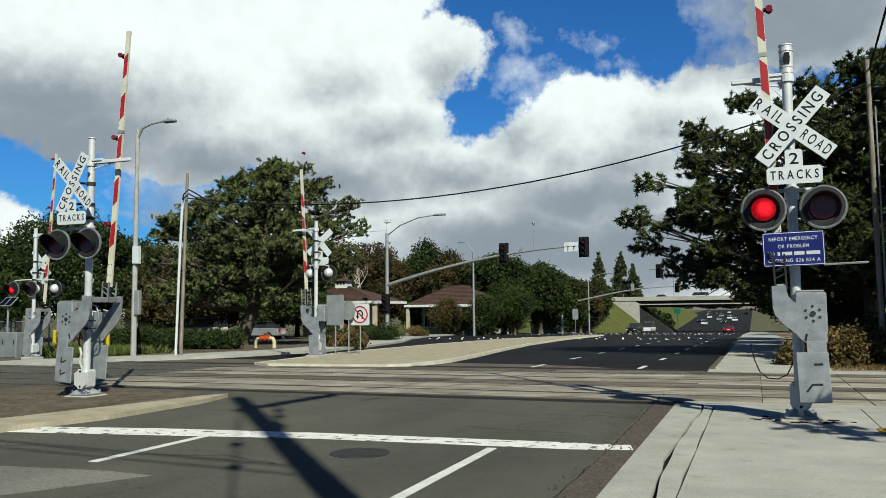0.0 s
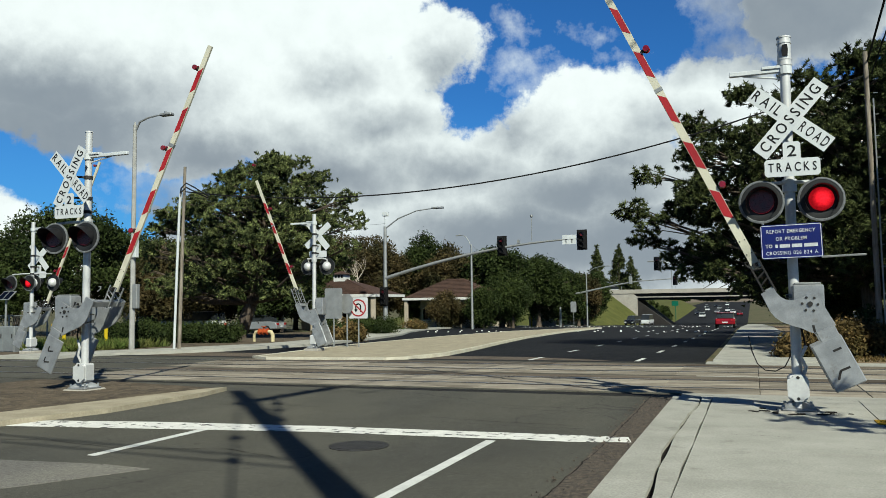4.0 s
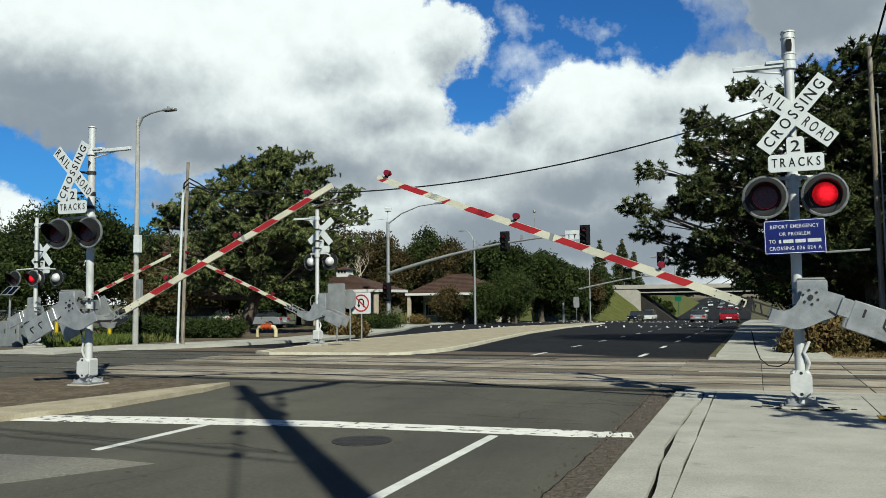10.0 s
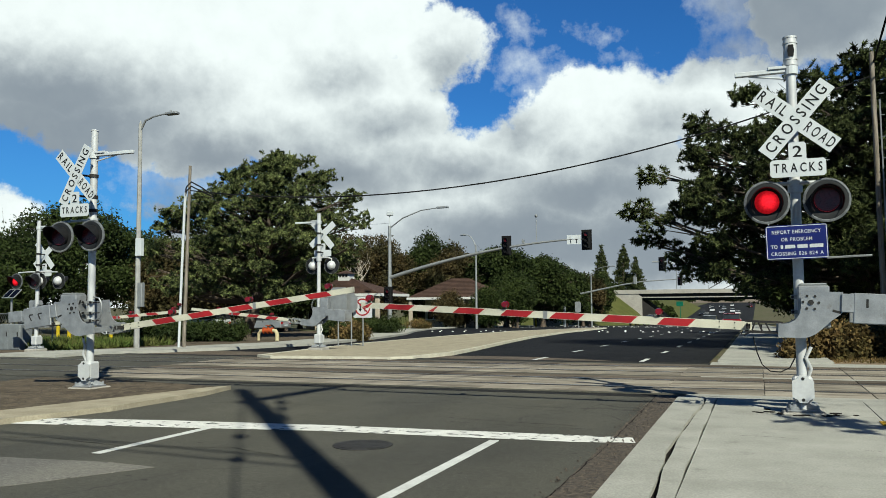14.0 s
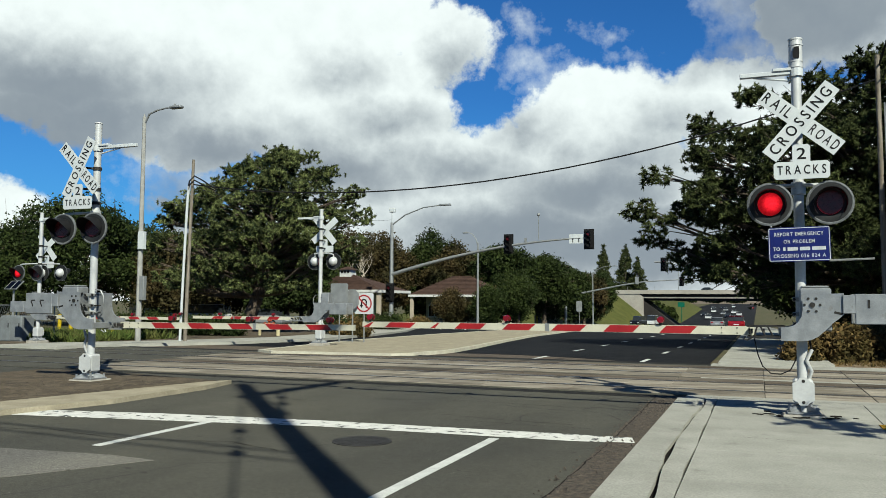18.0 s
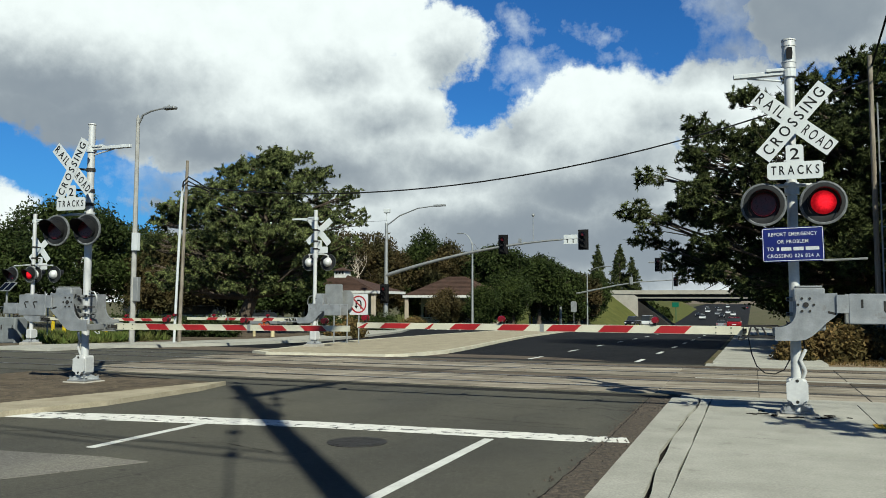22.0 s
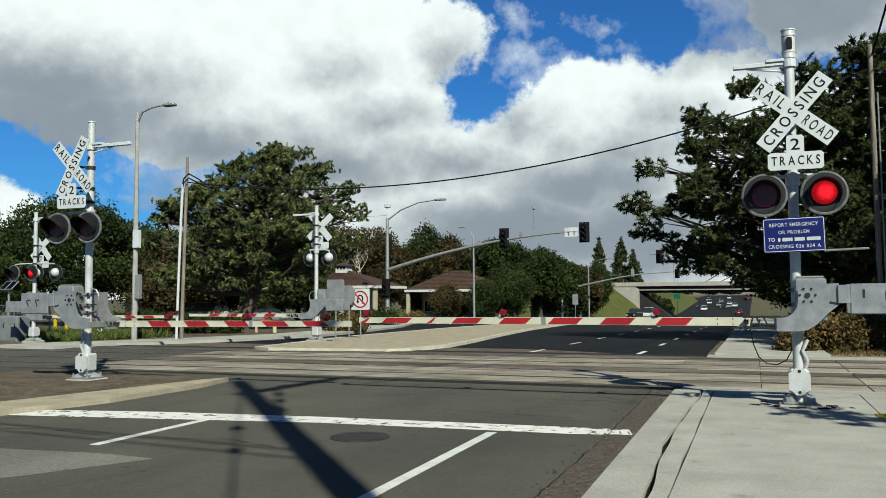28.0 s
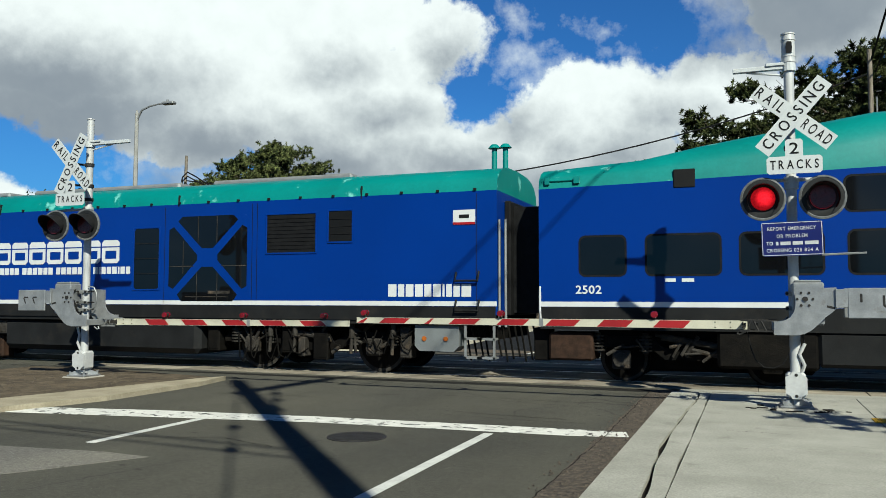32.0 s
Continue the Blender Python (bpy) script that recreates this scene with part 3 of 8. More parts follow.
def bends(*pts):
    """x along y through (y, x) points."""
    ys, xs = zip(*pts)
    return lambda y: float(np.interp(y, ys, xs))


verts, faces = [], []
XS = [-1500, -400, -120, -60, -30, 0, 30, 60, 120, 400, 1500]
for y in YS:
    verts += [(x, y, ground_z(y) - 0.03) for x in XS]
for j in range(len(YS) - 1):
    for i in range(len(XS) - 1):
        a = j * len(XS) + i
        faces.append((a, a + 1, a + 1 + len(XS), a + len(XS)))
structure(mesh_object("ground", verts, faces, "ground"), "dry earth and thin grass around the crossing")

LEFT_KERB = bends((-400, -20.3), (21.5, -20.3), (24.8, -18.9), (29, -17.95), (33.5, -17.9), (48, -21.1), (66, -27.5), (95, -31.0), (180, -31.0), (600, -31.0))
RIGHT_KERB = bends((-400, -1.25), (30, -1.25), (60, -1.35), (600, -1.35))
strip("road", LEFT_KERB, RIGHT_KERB, "asphalt", 0.0, y1=14.55, label="worn grey asphalt road before the tracks")
strip("road_far", LEFT_KERB, RIGHT_KERB, "asphalt_new", 0.0, y0=21.4, y1=900, label="dark new asphalt road beyond the tracks")
SEAM = [(-20.2, 21.3), (-1.25, 21.3), (-1.25, 21.9), (-2.9, 22.2), (-4.1, 23.2), (-5.2, 23.9), (-7.0, 24.5), (-9.1, 24.5), (-14, 25.0), (-19.5, 25.3)]
structure(mesh_object("road_seam", [(x, y, ground_z(y) + 0.004) for x, y in SEAM], [tuple(range(len(SEAM)))], "seam"), "old brown asphalt between tracks and new road")

# gutter and debris along the right kerb
GAP = bends((-60, -0.80), (6.6, -0.80), (7.8, -0.86), (9.3, -0.88), (10.9, -0.86), (12.2, -0.81), (14, -0.80))
strip("joint_fill", const(-0.95), const(-0.60), "debris_dark", -0.012, y0=-30, y1=13.7, label="dark soil in the joint beside the kerb")
strip("gutter", const(-1.25), lambda y: GAP(y) - 0.026 - 0.012 * math.sin(y * 2.3) + 0.012 * math.sin(y * 5.1 + 1) * math.sin(y * 1.3), "concrete", 0.03, ys=[-60 + 0.0, -10, 0] + [i * 0.25 for i in range(1, 56)], y0=-60, y1=13.9, thick=0.05, label="concrete gutter pan along the kerb")
strip("debris", lambda y: -1.60 + 0.02 * math.sin(y * 1.7), const(-1.25), "debris", 0.005, y0=-5, y1=14.4, label="brown grit and leaves along the gutter")
structure(part("road_patch", (lambda bm: (slab(bm, [(-9.3, 5.6), (-7.5, 6.35), (-6.05, 6.5), (-5.45, 6.45), (-6.0, 5.5), (-7.4, 3.6)], 0.0, 0.005), bm)[1])(bmesh.new()), "patch"), "pale asphalt repair patch")

# markings
bm = bmesh.new()
slab(bm, [(-9.5, 8.25), (-7.25, 8.62), (-5.1, 8.98), (-2.0, 9.14), (-1.30, 9.26), (-1.38, 9.6), (-2.1, 9.58), (-5.3, 9.40), (-7.6, 9.13), (-9.55, 8.74)], 0.0, 0.006)
structure(part("stop_line", bm, "paint"), "worn white stop line across the lanes")
for name, x, ya, yb, mat in (("lane_line", -2.82, -30, 8.95, "paint_good"), ("lane_line", -6.55, 6.86, 8.9, "paint_good")):
    bm = bmesh.new()
    slab(bm, [(x - 0.055, ya), (x + 0.055, ya), (x + 0.055, yb), (x - 0.055, yb)], 0.0, 0.0055)
    structure(part(name, bm, mat), "solid white lane line")
verts, faces = [], []
for x in (-3.0, -6.0):
    y = 22.8
    while y < 170:
        for a, b in ((y, y + 1.6),):
            i = len(verts)
            verts += [(x - 0.07, a, ground_z(a) + 0.006), (x + 0.07, a, ground_z(a) + 0.006), (x + 0.07, b, ground_z(b) + 0.006), (x - 0.07, b, ground_z(b) + 0.006)]
            faces.append((i, i + 1, i + 2, i + 3))
        y += 5.4
for x, ya, yb in ((-11.2, 90, 170), (-12.2, 70, 90), (-25, 80, 160), (-18.5, 85, 170)):
    i = len(verts)
    verts += [(x - 0.07, ya, ground_z(ya) + 0.006), (x + 0.07, ya, ground_z(ya) + 0.006), (x + 0.07, yb, ground_z(yb) + 0.006), (x - 0.07, yb, ground_z(yb) + 0.006)]
    faces.append((i, i + 1, i + 2, i + 3))
structure(mesh_object("lane_dashes", verts, faces, "paint_good"), "white dashed lane lines beyond the tracks")
bm = bmesh.new()
cyl(bm, (-4.1, 8.2, 0.0), (-4.1, 8.2, 0.007), 0.33, seg=28)
cyl(bm, (-4.1, 8.2, 0.007), (-4.1, 8.2, 0.010), 0.275, seg=28)
tagged(part("manhole_cover", bm, "manhole"), "dark iron manhole cover set in the road", "manhole cover")

# wandering cracks in the old asphalt and a few in the pavement


def crack(points, width, seed, lift=0.006, mat="debris_dark", step=0.12):
    rng = np.random.default_rng(seed)
    left, right = [], []
    for (xa, ya), (xb, yb) in zip(points, points[1:]):
        n = max(2, int(math.hypot(xb - xa, yb - ya) / step))
        nx, ny = -(yb - ya) / math.hypot(xb - xa, yb - ya), (xb - xa) / math.hypot(xb - xa, yb - ya)
        for i in range(n):
            o, w = rng.normal() * 0.009, width * rng.uniform(0.25, 1.0)
            px, py = xa + (xb - xa) * i / n + nx * o, ya + (yb - ya) * i / n + ny * o
            left.append((px - nx * w / 2, py - ny * w / 2, lift))
            right.append((px + nx * w / 2, py + ny * w / 2, lift))
    n = len(left)
    return structure(mesh_object("crack", left + right, [(i, n + i, n + i + 1, i + 1) for i in range(n - 1)], mat), "thin dark crack in the old surface")


crack([(-1.62, 13.9), (-1.58, 11.5), (-1.56, 9.0), (-1.60, 6.5), (-1.58, 4.2)], 0.022, 1)
crack([(-4.2, 10.6), (-3.2, 10.4), (-2.1, 10.3)], 0.020, 2)
crack([(-3.9, 10.2), (-2.6, 10.05), (-1.8, 10.1)], 0.014, 3)
crack([(-9.3, 7.2), (-7.9, 7.5), (-6.6, 7.3), (-5.4, 7.6), (-4.5, 7.3)], 0.016, 4)
crack([(-6.0, 11.8), (-4.4, 12.2), (-2.2, 12.0)], 0.018, 5)
crack([(-8.8, 10.9), (-7.2, 11.3), (-6.1, 11.2)], 0.014, 6)
crack([(0.2, 11.15), (0.7, 11.1)], 0.010, 8, 0.0445)
crack([(-0.3, 9.9), (0.5, 9.85)], 0.008, 9, 0.0445)
crack([(0.9, 9.3), (1.3, 9.2)], 0.008, 10, 0.0445)

# raised markers at the far junction
rng = np.random.default_rng(4)
bm = bmesh.new()
for y, x0, x1, n in ((62, -25, -2, 22), (66, -25, -2, 14), (100, -27, -2, 26), (112, -28, -2, 30)):
    for i in range(n):
        x = x0 + (x1 - x0) * (i + rng.uniform(-0.3, 0.3)) / n
        yy = y + rng.uniform(-1.2, 1.2)
        cyl(bm, (x, yy, ground_z(yy)), (x, yy, ground_z(yy) + 0.06), 0.085, 0.055, 6)
tagged(part("raised_markers", bm, "dot"), "white raised pavement markers in rows across the junction", "road marker", kind="stuff")


def kerb_block(name, outline, z, label):
    bm = bmesh.new()
    slab(bm, outline, -0.05, z)
    return structure(part(name, bm, "kerb"), label)


# right pavement, near side: kerb and slabs
kerb_ob = strip("kerb", lambda y: GAP(y) + 0.018 + 0.008 * math.sin(y * 3.1), lambda y: -0.652 + 0.009 * math.sin(y * 2.7 + 2) + 0.004 * math.sin(y * 7), "concrete", 0.042, ys=[-60, -10, 0] + [i * 0.25 for i in range(1, 55)], y0=-60, y1=13.7, thick=0.12, label="low concrete kerb edging the pavement")
pavement = structure(part("pavement", (lambda bm: (box(bm, -0.64, 9.0, -30, 13.75, -0.06, 0.0365), bm)[1])(bmesh.new()), "debris_dark"), "concrete pavement on the near side of the tracks")
# median with the left signal
bm = bmesh.new()
for o in ([(-9.45, -60), (-9.40, 8.1), (-8.98, 9.7), (-8.98, 11.9), (-9.2, 12.95), (-9.42, 12.5), (-9.8, 10.7), (-10.2, 8.9), (-10.2, -60)],):
    slab(bm, o, -0.05, 0.075)
structure(part("median_kerb", bm, "kerb"), "pale worn concrete kerb round the median")
structure(part("median_soil", (lambda bm: (slab(bm, [(-9.8, -60), (-9.8, 9.0), (-9.5, 12.3), (-9.6, 13.0), (-13.0, 13.75), (-14.6, 13.6), (-14.6, -60)], -0.05, 0.045), bm)[1])(bmesh.new()), "dirt"), "bare brown soil in the median")
# far median island
ISLAND = [(-14.2, 21.3), (-13.4, 20.8), (-9.75, 21.2), (-9.35, 21.9), (-9.15, 24.6), (-9.6, 28.5), (-10.6, 35.4), (-11.8, 44.7), (-12.9, 59), (-13.4, 78), (-14.6, 78), (-17.4, 60), (-17.0, 44), (-16.0, 31)]
bm = bmesh.new()
lo = [bm.verts.new((x, y, ground_z(y) - 0.05)) for x, y in ISLAND]
hi = [bm.verts.new((x, y, ground_z(y) + 0.10)) for x, y in ISLAND]
bm.faces.new(hi)
for i in range(len(ISLAND)):
    j = (i + 1) % len(ISLAND)
    bm.faces.new((lo[i], lo[j], hi[j], hi[i]))
structure(part("traffic_island", bm, "kerb"), "raised concrete island between the carriageways")
bm = bmesh.new()
mx, my = -14.0, 36.0
for i in range(len(ISLAND)):
    (xa, ya), (xb, yb) = ISLAND[i], ISLAND[(i + 1) % len(ISLAND)]
    ln = math.hypot(xb - xa, yb - ya)
    nx, ny = -(yb - ya) / ln * 0.16, (xb - xa) / ln * 0.16
    if nx * (mx - xa) + ny * (my - ya) < 0:
        nx, ny = -nx, -ny
    q = [(xa - nx * 0.06, ya - ny * 0.06), (xb - nx * 0.06, yb - ny * 0.06), (xb + nx, yb + ny), (xa + nx, ya + ny)]
    lo = [bm.verts.new((px, py, ground_z(py) - 0.05)) for px, py in q]
    hi = [bm.verts.new((px, py, ground_z(py) + 0.108)) for px, py in q]
    fs = [bm.faces.new(hi)] + [bm.faces.new((lo[k], lo[(k + 1) % 4], hi[(k + 1) % 4], hi[k])) for k in range(4)]
    bmesh.ops.recalc_face_normals(bm, faces=fs)
structure(part("island_kerb", bm, "kerb_pale"), "pale cream kerb round the island")
# pavements beyond the tracks
strip("pavement_left", lambda y: LEFT_KERB(y) - 2.6, LEFT_KERB, "concrete", 0.11, y0=19.5, y1=180, thick=0.2, label="pale concrete pavement by the park")
strip("pavement_left_near", lambda y: -22.6, lambda y: -20.3, "concrete", 0.06, y0=-40, y1=13.8, thick=0.12, label="concrete pavement across the road")
strip("pavement_right", lambda y: RIGHT_KERB(y) + 0.25, lambda y: 1.7, "concrete", 0.10, y0=22.2, y1=180, thick=0.2, label="concrete pavement beyond the tracks")
strip("verge_right", const(1.7), const(14), "dirt_tan", 0.04, y0=22.4, y1=120, label="bare brown earth beside the pavement")
strip("verge_left", lambda y: LEFT_KERB(y) - 14, lambda y: LEFT_KERB(y) - 2.6, "dirt", 0.03, y0=19.5, y1=60, label="bare tan earth behind the pavement")
strip("lawn", lambda y: LEFT_KERB(y) - 9, lambda y: LEFT_KERB(y) - 2.6, "lawn", 0.03, y0=62, y1=150, label="green lawn by the far pavement")

# ---------------------------------------------------------------- tracks: ballast, rails, crossing panels
TRACKS = (16.05, 19.55)
GAUGE = 0.7535
bm = bmesh.new()
for y in TRACKS:
    for x0, x1 in ((-600, -22.9), (3.4, 600)):
        slab(bm, [(x0, y - 2.1), (x1, y - 2.1), (x1, y + 2.1), (x0, y + 2.1)], -0.04, -0.012)
structure(part("ballast", bm, "ballast"), "grey stone ballast under the tracks")
track_bed = structure(part("track_bed", (lambda bm: (slab(bm, [(-22.9, 14.3), (3.4, 13.75), (3.4, 22.3), (-22.9, 22.3)], -0.05, 0.002), bm)[1])(bmesh.new()), "rubber"), "dark rubber-edged bed of the level crossing")
for y in TRACKS:
    for s in (-1, 1):
        bm = bmesh.new()
        box(bm, -600, 600, y + s * GAUGE - 0.035, y + s * GAUGE + 0.035, -0.03, 0.030, mi=0)
        box(bm, -600, 600, y + s * GAUGE - 0.026, y + s * GAUGE + 0.026, 0.030, 0.034, mi=1)
        tagged(part("rail", bm, ["rail", "rail_top"]), "steel rail with a polished head in the crossing", "rail", "rails")
panel_mesh = {}
for y in TRACKS:
    for a, b in ((-1.62, -0.83), (-0.68, -0.02), (0.02, 0.68), (0.83, 1.62)):
        for i in range(11):
            x0 = -14.70 + i * 1.64
            key = (round(b - a, 2), b > 1)
            if key not in panel_mesh:
                bm = bmesh.new()
                w = b - a
                box(bm, 0.004, 1.636, 0, w, -0.03, 0.024, 0.006)
                me = bpy.data.meshes.new("crossing_panel")
                bm.to_mesh(me)
                bm.free()
                me.materials.append(M["panel_brown" if key[1] else "panel"])
                panel_mesh[key] = me
            ob = new("crossing_panel", panel_mesh[key])
            ob.location = (x0, y + a, 0.0 + 0.004 * ((i * 7) % 3 - 1))
            ob.parent = track_bed
# asphalt strips between and beside the panels
bm = bmesh.new()
for y0, y1 in ((14.3, 14.40), (17.69, 17.91), (21.19, 21.5)):
    slab(bm, [(-14.70, y0), (-1.2, y0), (-1.2, y1), (-14.70, y1)], -0.02, 0.020)
rails = [y + k * GAUGE for y in TRACKS for k in (-1, 1)]
for y0, y1 in zip([14.2] + [y + 0.075 for y in rails], [y - 0.075 for y in rails] + [21.5]):
    slab(bm, [(-22.85, y0), (-14.71, y0), (-14.71, y1), (-22.85, y1)], -0.02, 0.020)
structure(part("asphalt_infill", bm, "asphalt"), "asphalt strips between the crossing panels")
bm = bmesh.new()
for y0, y1 in ((13.8, 14.40), (17.69, 17.91), (21.19, 22.3)):
    slab(bm, [(-1.15, y0), (3.3, y0), (3.3, y1), (-1.15, y1)], -0.02, 0.022)
structure(part("concrete_infill", bm, "concrete"), "concrete pavement strips across the tracks")

# ---------------------------------------------------------------- crossing signals with gates
FLIP0, FLIP = 1.42, 0.5945
LENSES = []   # (lens, lit first)
ARMS = []     # (arm, hub, side, schedule)
FRONT = -0.30


def disc_lens(parent, at, back, dark=False):
    """A pivoting signal disc: one face lit, the other dark."""
    bm = bmesh.new()
    s = 1 if back else -1
    cyl(bm, (0, 0, 0), (0, s * 0.012, 0), 0.150, 0.1585, 24, mi=0)
    cyl(bm, (0, -s * 0.001, 0), (0, -s * 0.012, 0), 0.150, 0.1585, 24, mi=1)
    ob = part("lens", bm, ["lens_off" if dark else "lens_on", "lens_off"], parent, "round red signal lens")
    ob.location = at
    return ob


def signal_lamp(root, x, y, z, back=False, lit=None, turn=0.0):
    """Round black background, hood, lens; faces -y, or +y if back."""
    s = 1 if back else -1
    bm = bmesh.new()
    n = 28
    rings = []
    for r, d in ((0.16, 0.0), (0.20, 0.012), (0.29, 0.0), (0.29, -0.02), (0.16, -0.02)):
        rings.append([(r * math.cos(2 * math.pi * i / n), s * d, r * math.sin(2 * math.pi * i / n)) for i in range(n)])
    loft(bm, rings + [rings[0]], caps=False)
    lamp = part("signal_lamp", bm, "disc", root, "round black lamp background with a hood", smooth=True)
    lamp.matrix_basis = pose(x, y, z, 0, 0, turn)
    bm = bmesh.new()
    loft(bm, [[(r * math.cos(2 * math.pi * i / n), s * d, r * math.sin(2 * math.pi * i / n)) for i in range(n)] for r, d in ((0.262, 0.004), (0.270, 0.010), (0.294, 0.004), (0.296, -0.024), (0.262, 0.004))], caps=False)
    part("rim", bm, "rim_grey", lamp, "weathered grey rim", smooth=True)
    bm = bmesh.new()
    m = 16
    a, b = [], []
    for i in range(m + 1):
        w = math.pi * (-0.22 + 1.44 * i / m)
        ln = 0.09 + 0.24 * max(0.0, math.sin(w)) ** 0.6
        for lst, r in ((a, 0.200), (b, 0.193)):
            lst.append((Vector((r * math.cos(w), 0, r * math.sin(w))), Vector((r * 1.04 * math.cos(w), s * ln, r * 1.04 * math.sin(w) - 0.03))))
    va = [[bm.verts.new(p) for p in pr] for pr in a]
    vb = [[bm.verts.new(p) for p in pr] for pr in b]
    for i in range(m):
        bm.faces.new((va[i][0], va[i + 1][0], va[i + 1][1], va[i][1]))
        bm.faces.new((vb[i][0], vb[i][1], vb[i + 1][1], vb[i + 1][0]))
        bm.faces.new((va[i][1], va[i + 1][1], vb[i + 1][1], vb[i][1]))
    part("hood", bm, "hood", lamp, smooth=True)
    bm = bmesh.new()
    ball(bm, (0, -s * 0.02, 0), 0.165, 16)
    for v in bm.verts:
        if v.co.y * s > -0.03:
            v.co.y = -s * 0.03
        v.co.y *= 1.1
    part("housing", bm, "silver", lamp, "silver domed lamp housing", smooth=True)
    lens = disc_lens(lamp, (0, s * 0.018, 0), back, lit is None)
    LENSES.append((lens, lit))
    return lamp


def crossbuck(root, x, y, z, s, a1, a2, blank=False):
    """Two crossed white blades with black words, and the 2 TRACKS plate."""
    for k, (ang, words) in enumerate(((a1, (("RAIL", -0.37, 0.42), ("ROAD", 0.37, 0.42))), (a2, (("CROSSING", 0.0, 1.08),)))):
        bm = bmesh.new()
        box(bm, -0.61, 0.61, -0.002, 0.002, -0.114, 0.114)
        d = s * (0.006 + 0.008 * k)
        blade = part("crossbuck_blade", bm, "sign_white", root, "white crossbuck blade with black letters")
        blade.matrix_basis = Matrix.Translation((x, y + d, z)) @ pose(0, 0, 0, 0, -ang * (-s), 0)
        if not blank:
            for word, off, wide in words:
                m = Matrix.Translation((off, -0.004, -0.002)) if s < 0 else Matrix.Translation((off, 0.004, 0)) @ pose(0, 0, 0, 0, 0, 180)
                letters("letter", word, 0.205, m, "black_letter", blade, 0.003, wide, 0.002, 1.65)


def tracks_plate(root, x, y, z, s):
    bm = bmesh.new()
    w, h = 0.345, 0.118
    c = 0.03
    pts = [(-w + c, -h), (w - c, -h), (w, -h + c), (w, h - c), (w - c, h), (0.11, h), (0.11, h + 0.2), (0.085, h + 0.23), (-0.085, h + 0.23), (-0.11, h + 0.2), (-0.11, h), (-w + c, h), (-w, h - c), (-w, -h + c)]
    plate(bm, pts, -0.002, 0.002)
    p = part("tracks_plate", bm, "sign_white", root, "white plate reading 2 TRACKS")
    p.matrix_basis = Matrix.Translation((x, y, z))
    turn = Matrix() if s < 0 else pose(0, 0, 0, 0, 0, 180)
    letters("letter", "TRACKS", 0.17, turn @ Matrix.Translation((0, -0.004, 0)), "black_letter", p, 0.003, 0.60, 0.002, 1.65)
    letters("number", "2", 0.215, turn @ Matrix.Translation((0, -0.004, 0.215)), "black_letter", p, 0.003, 0.115, 0.002)


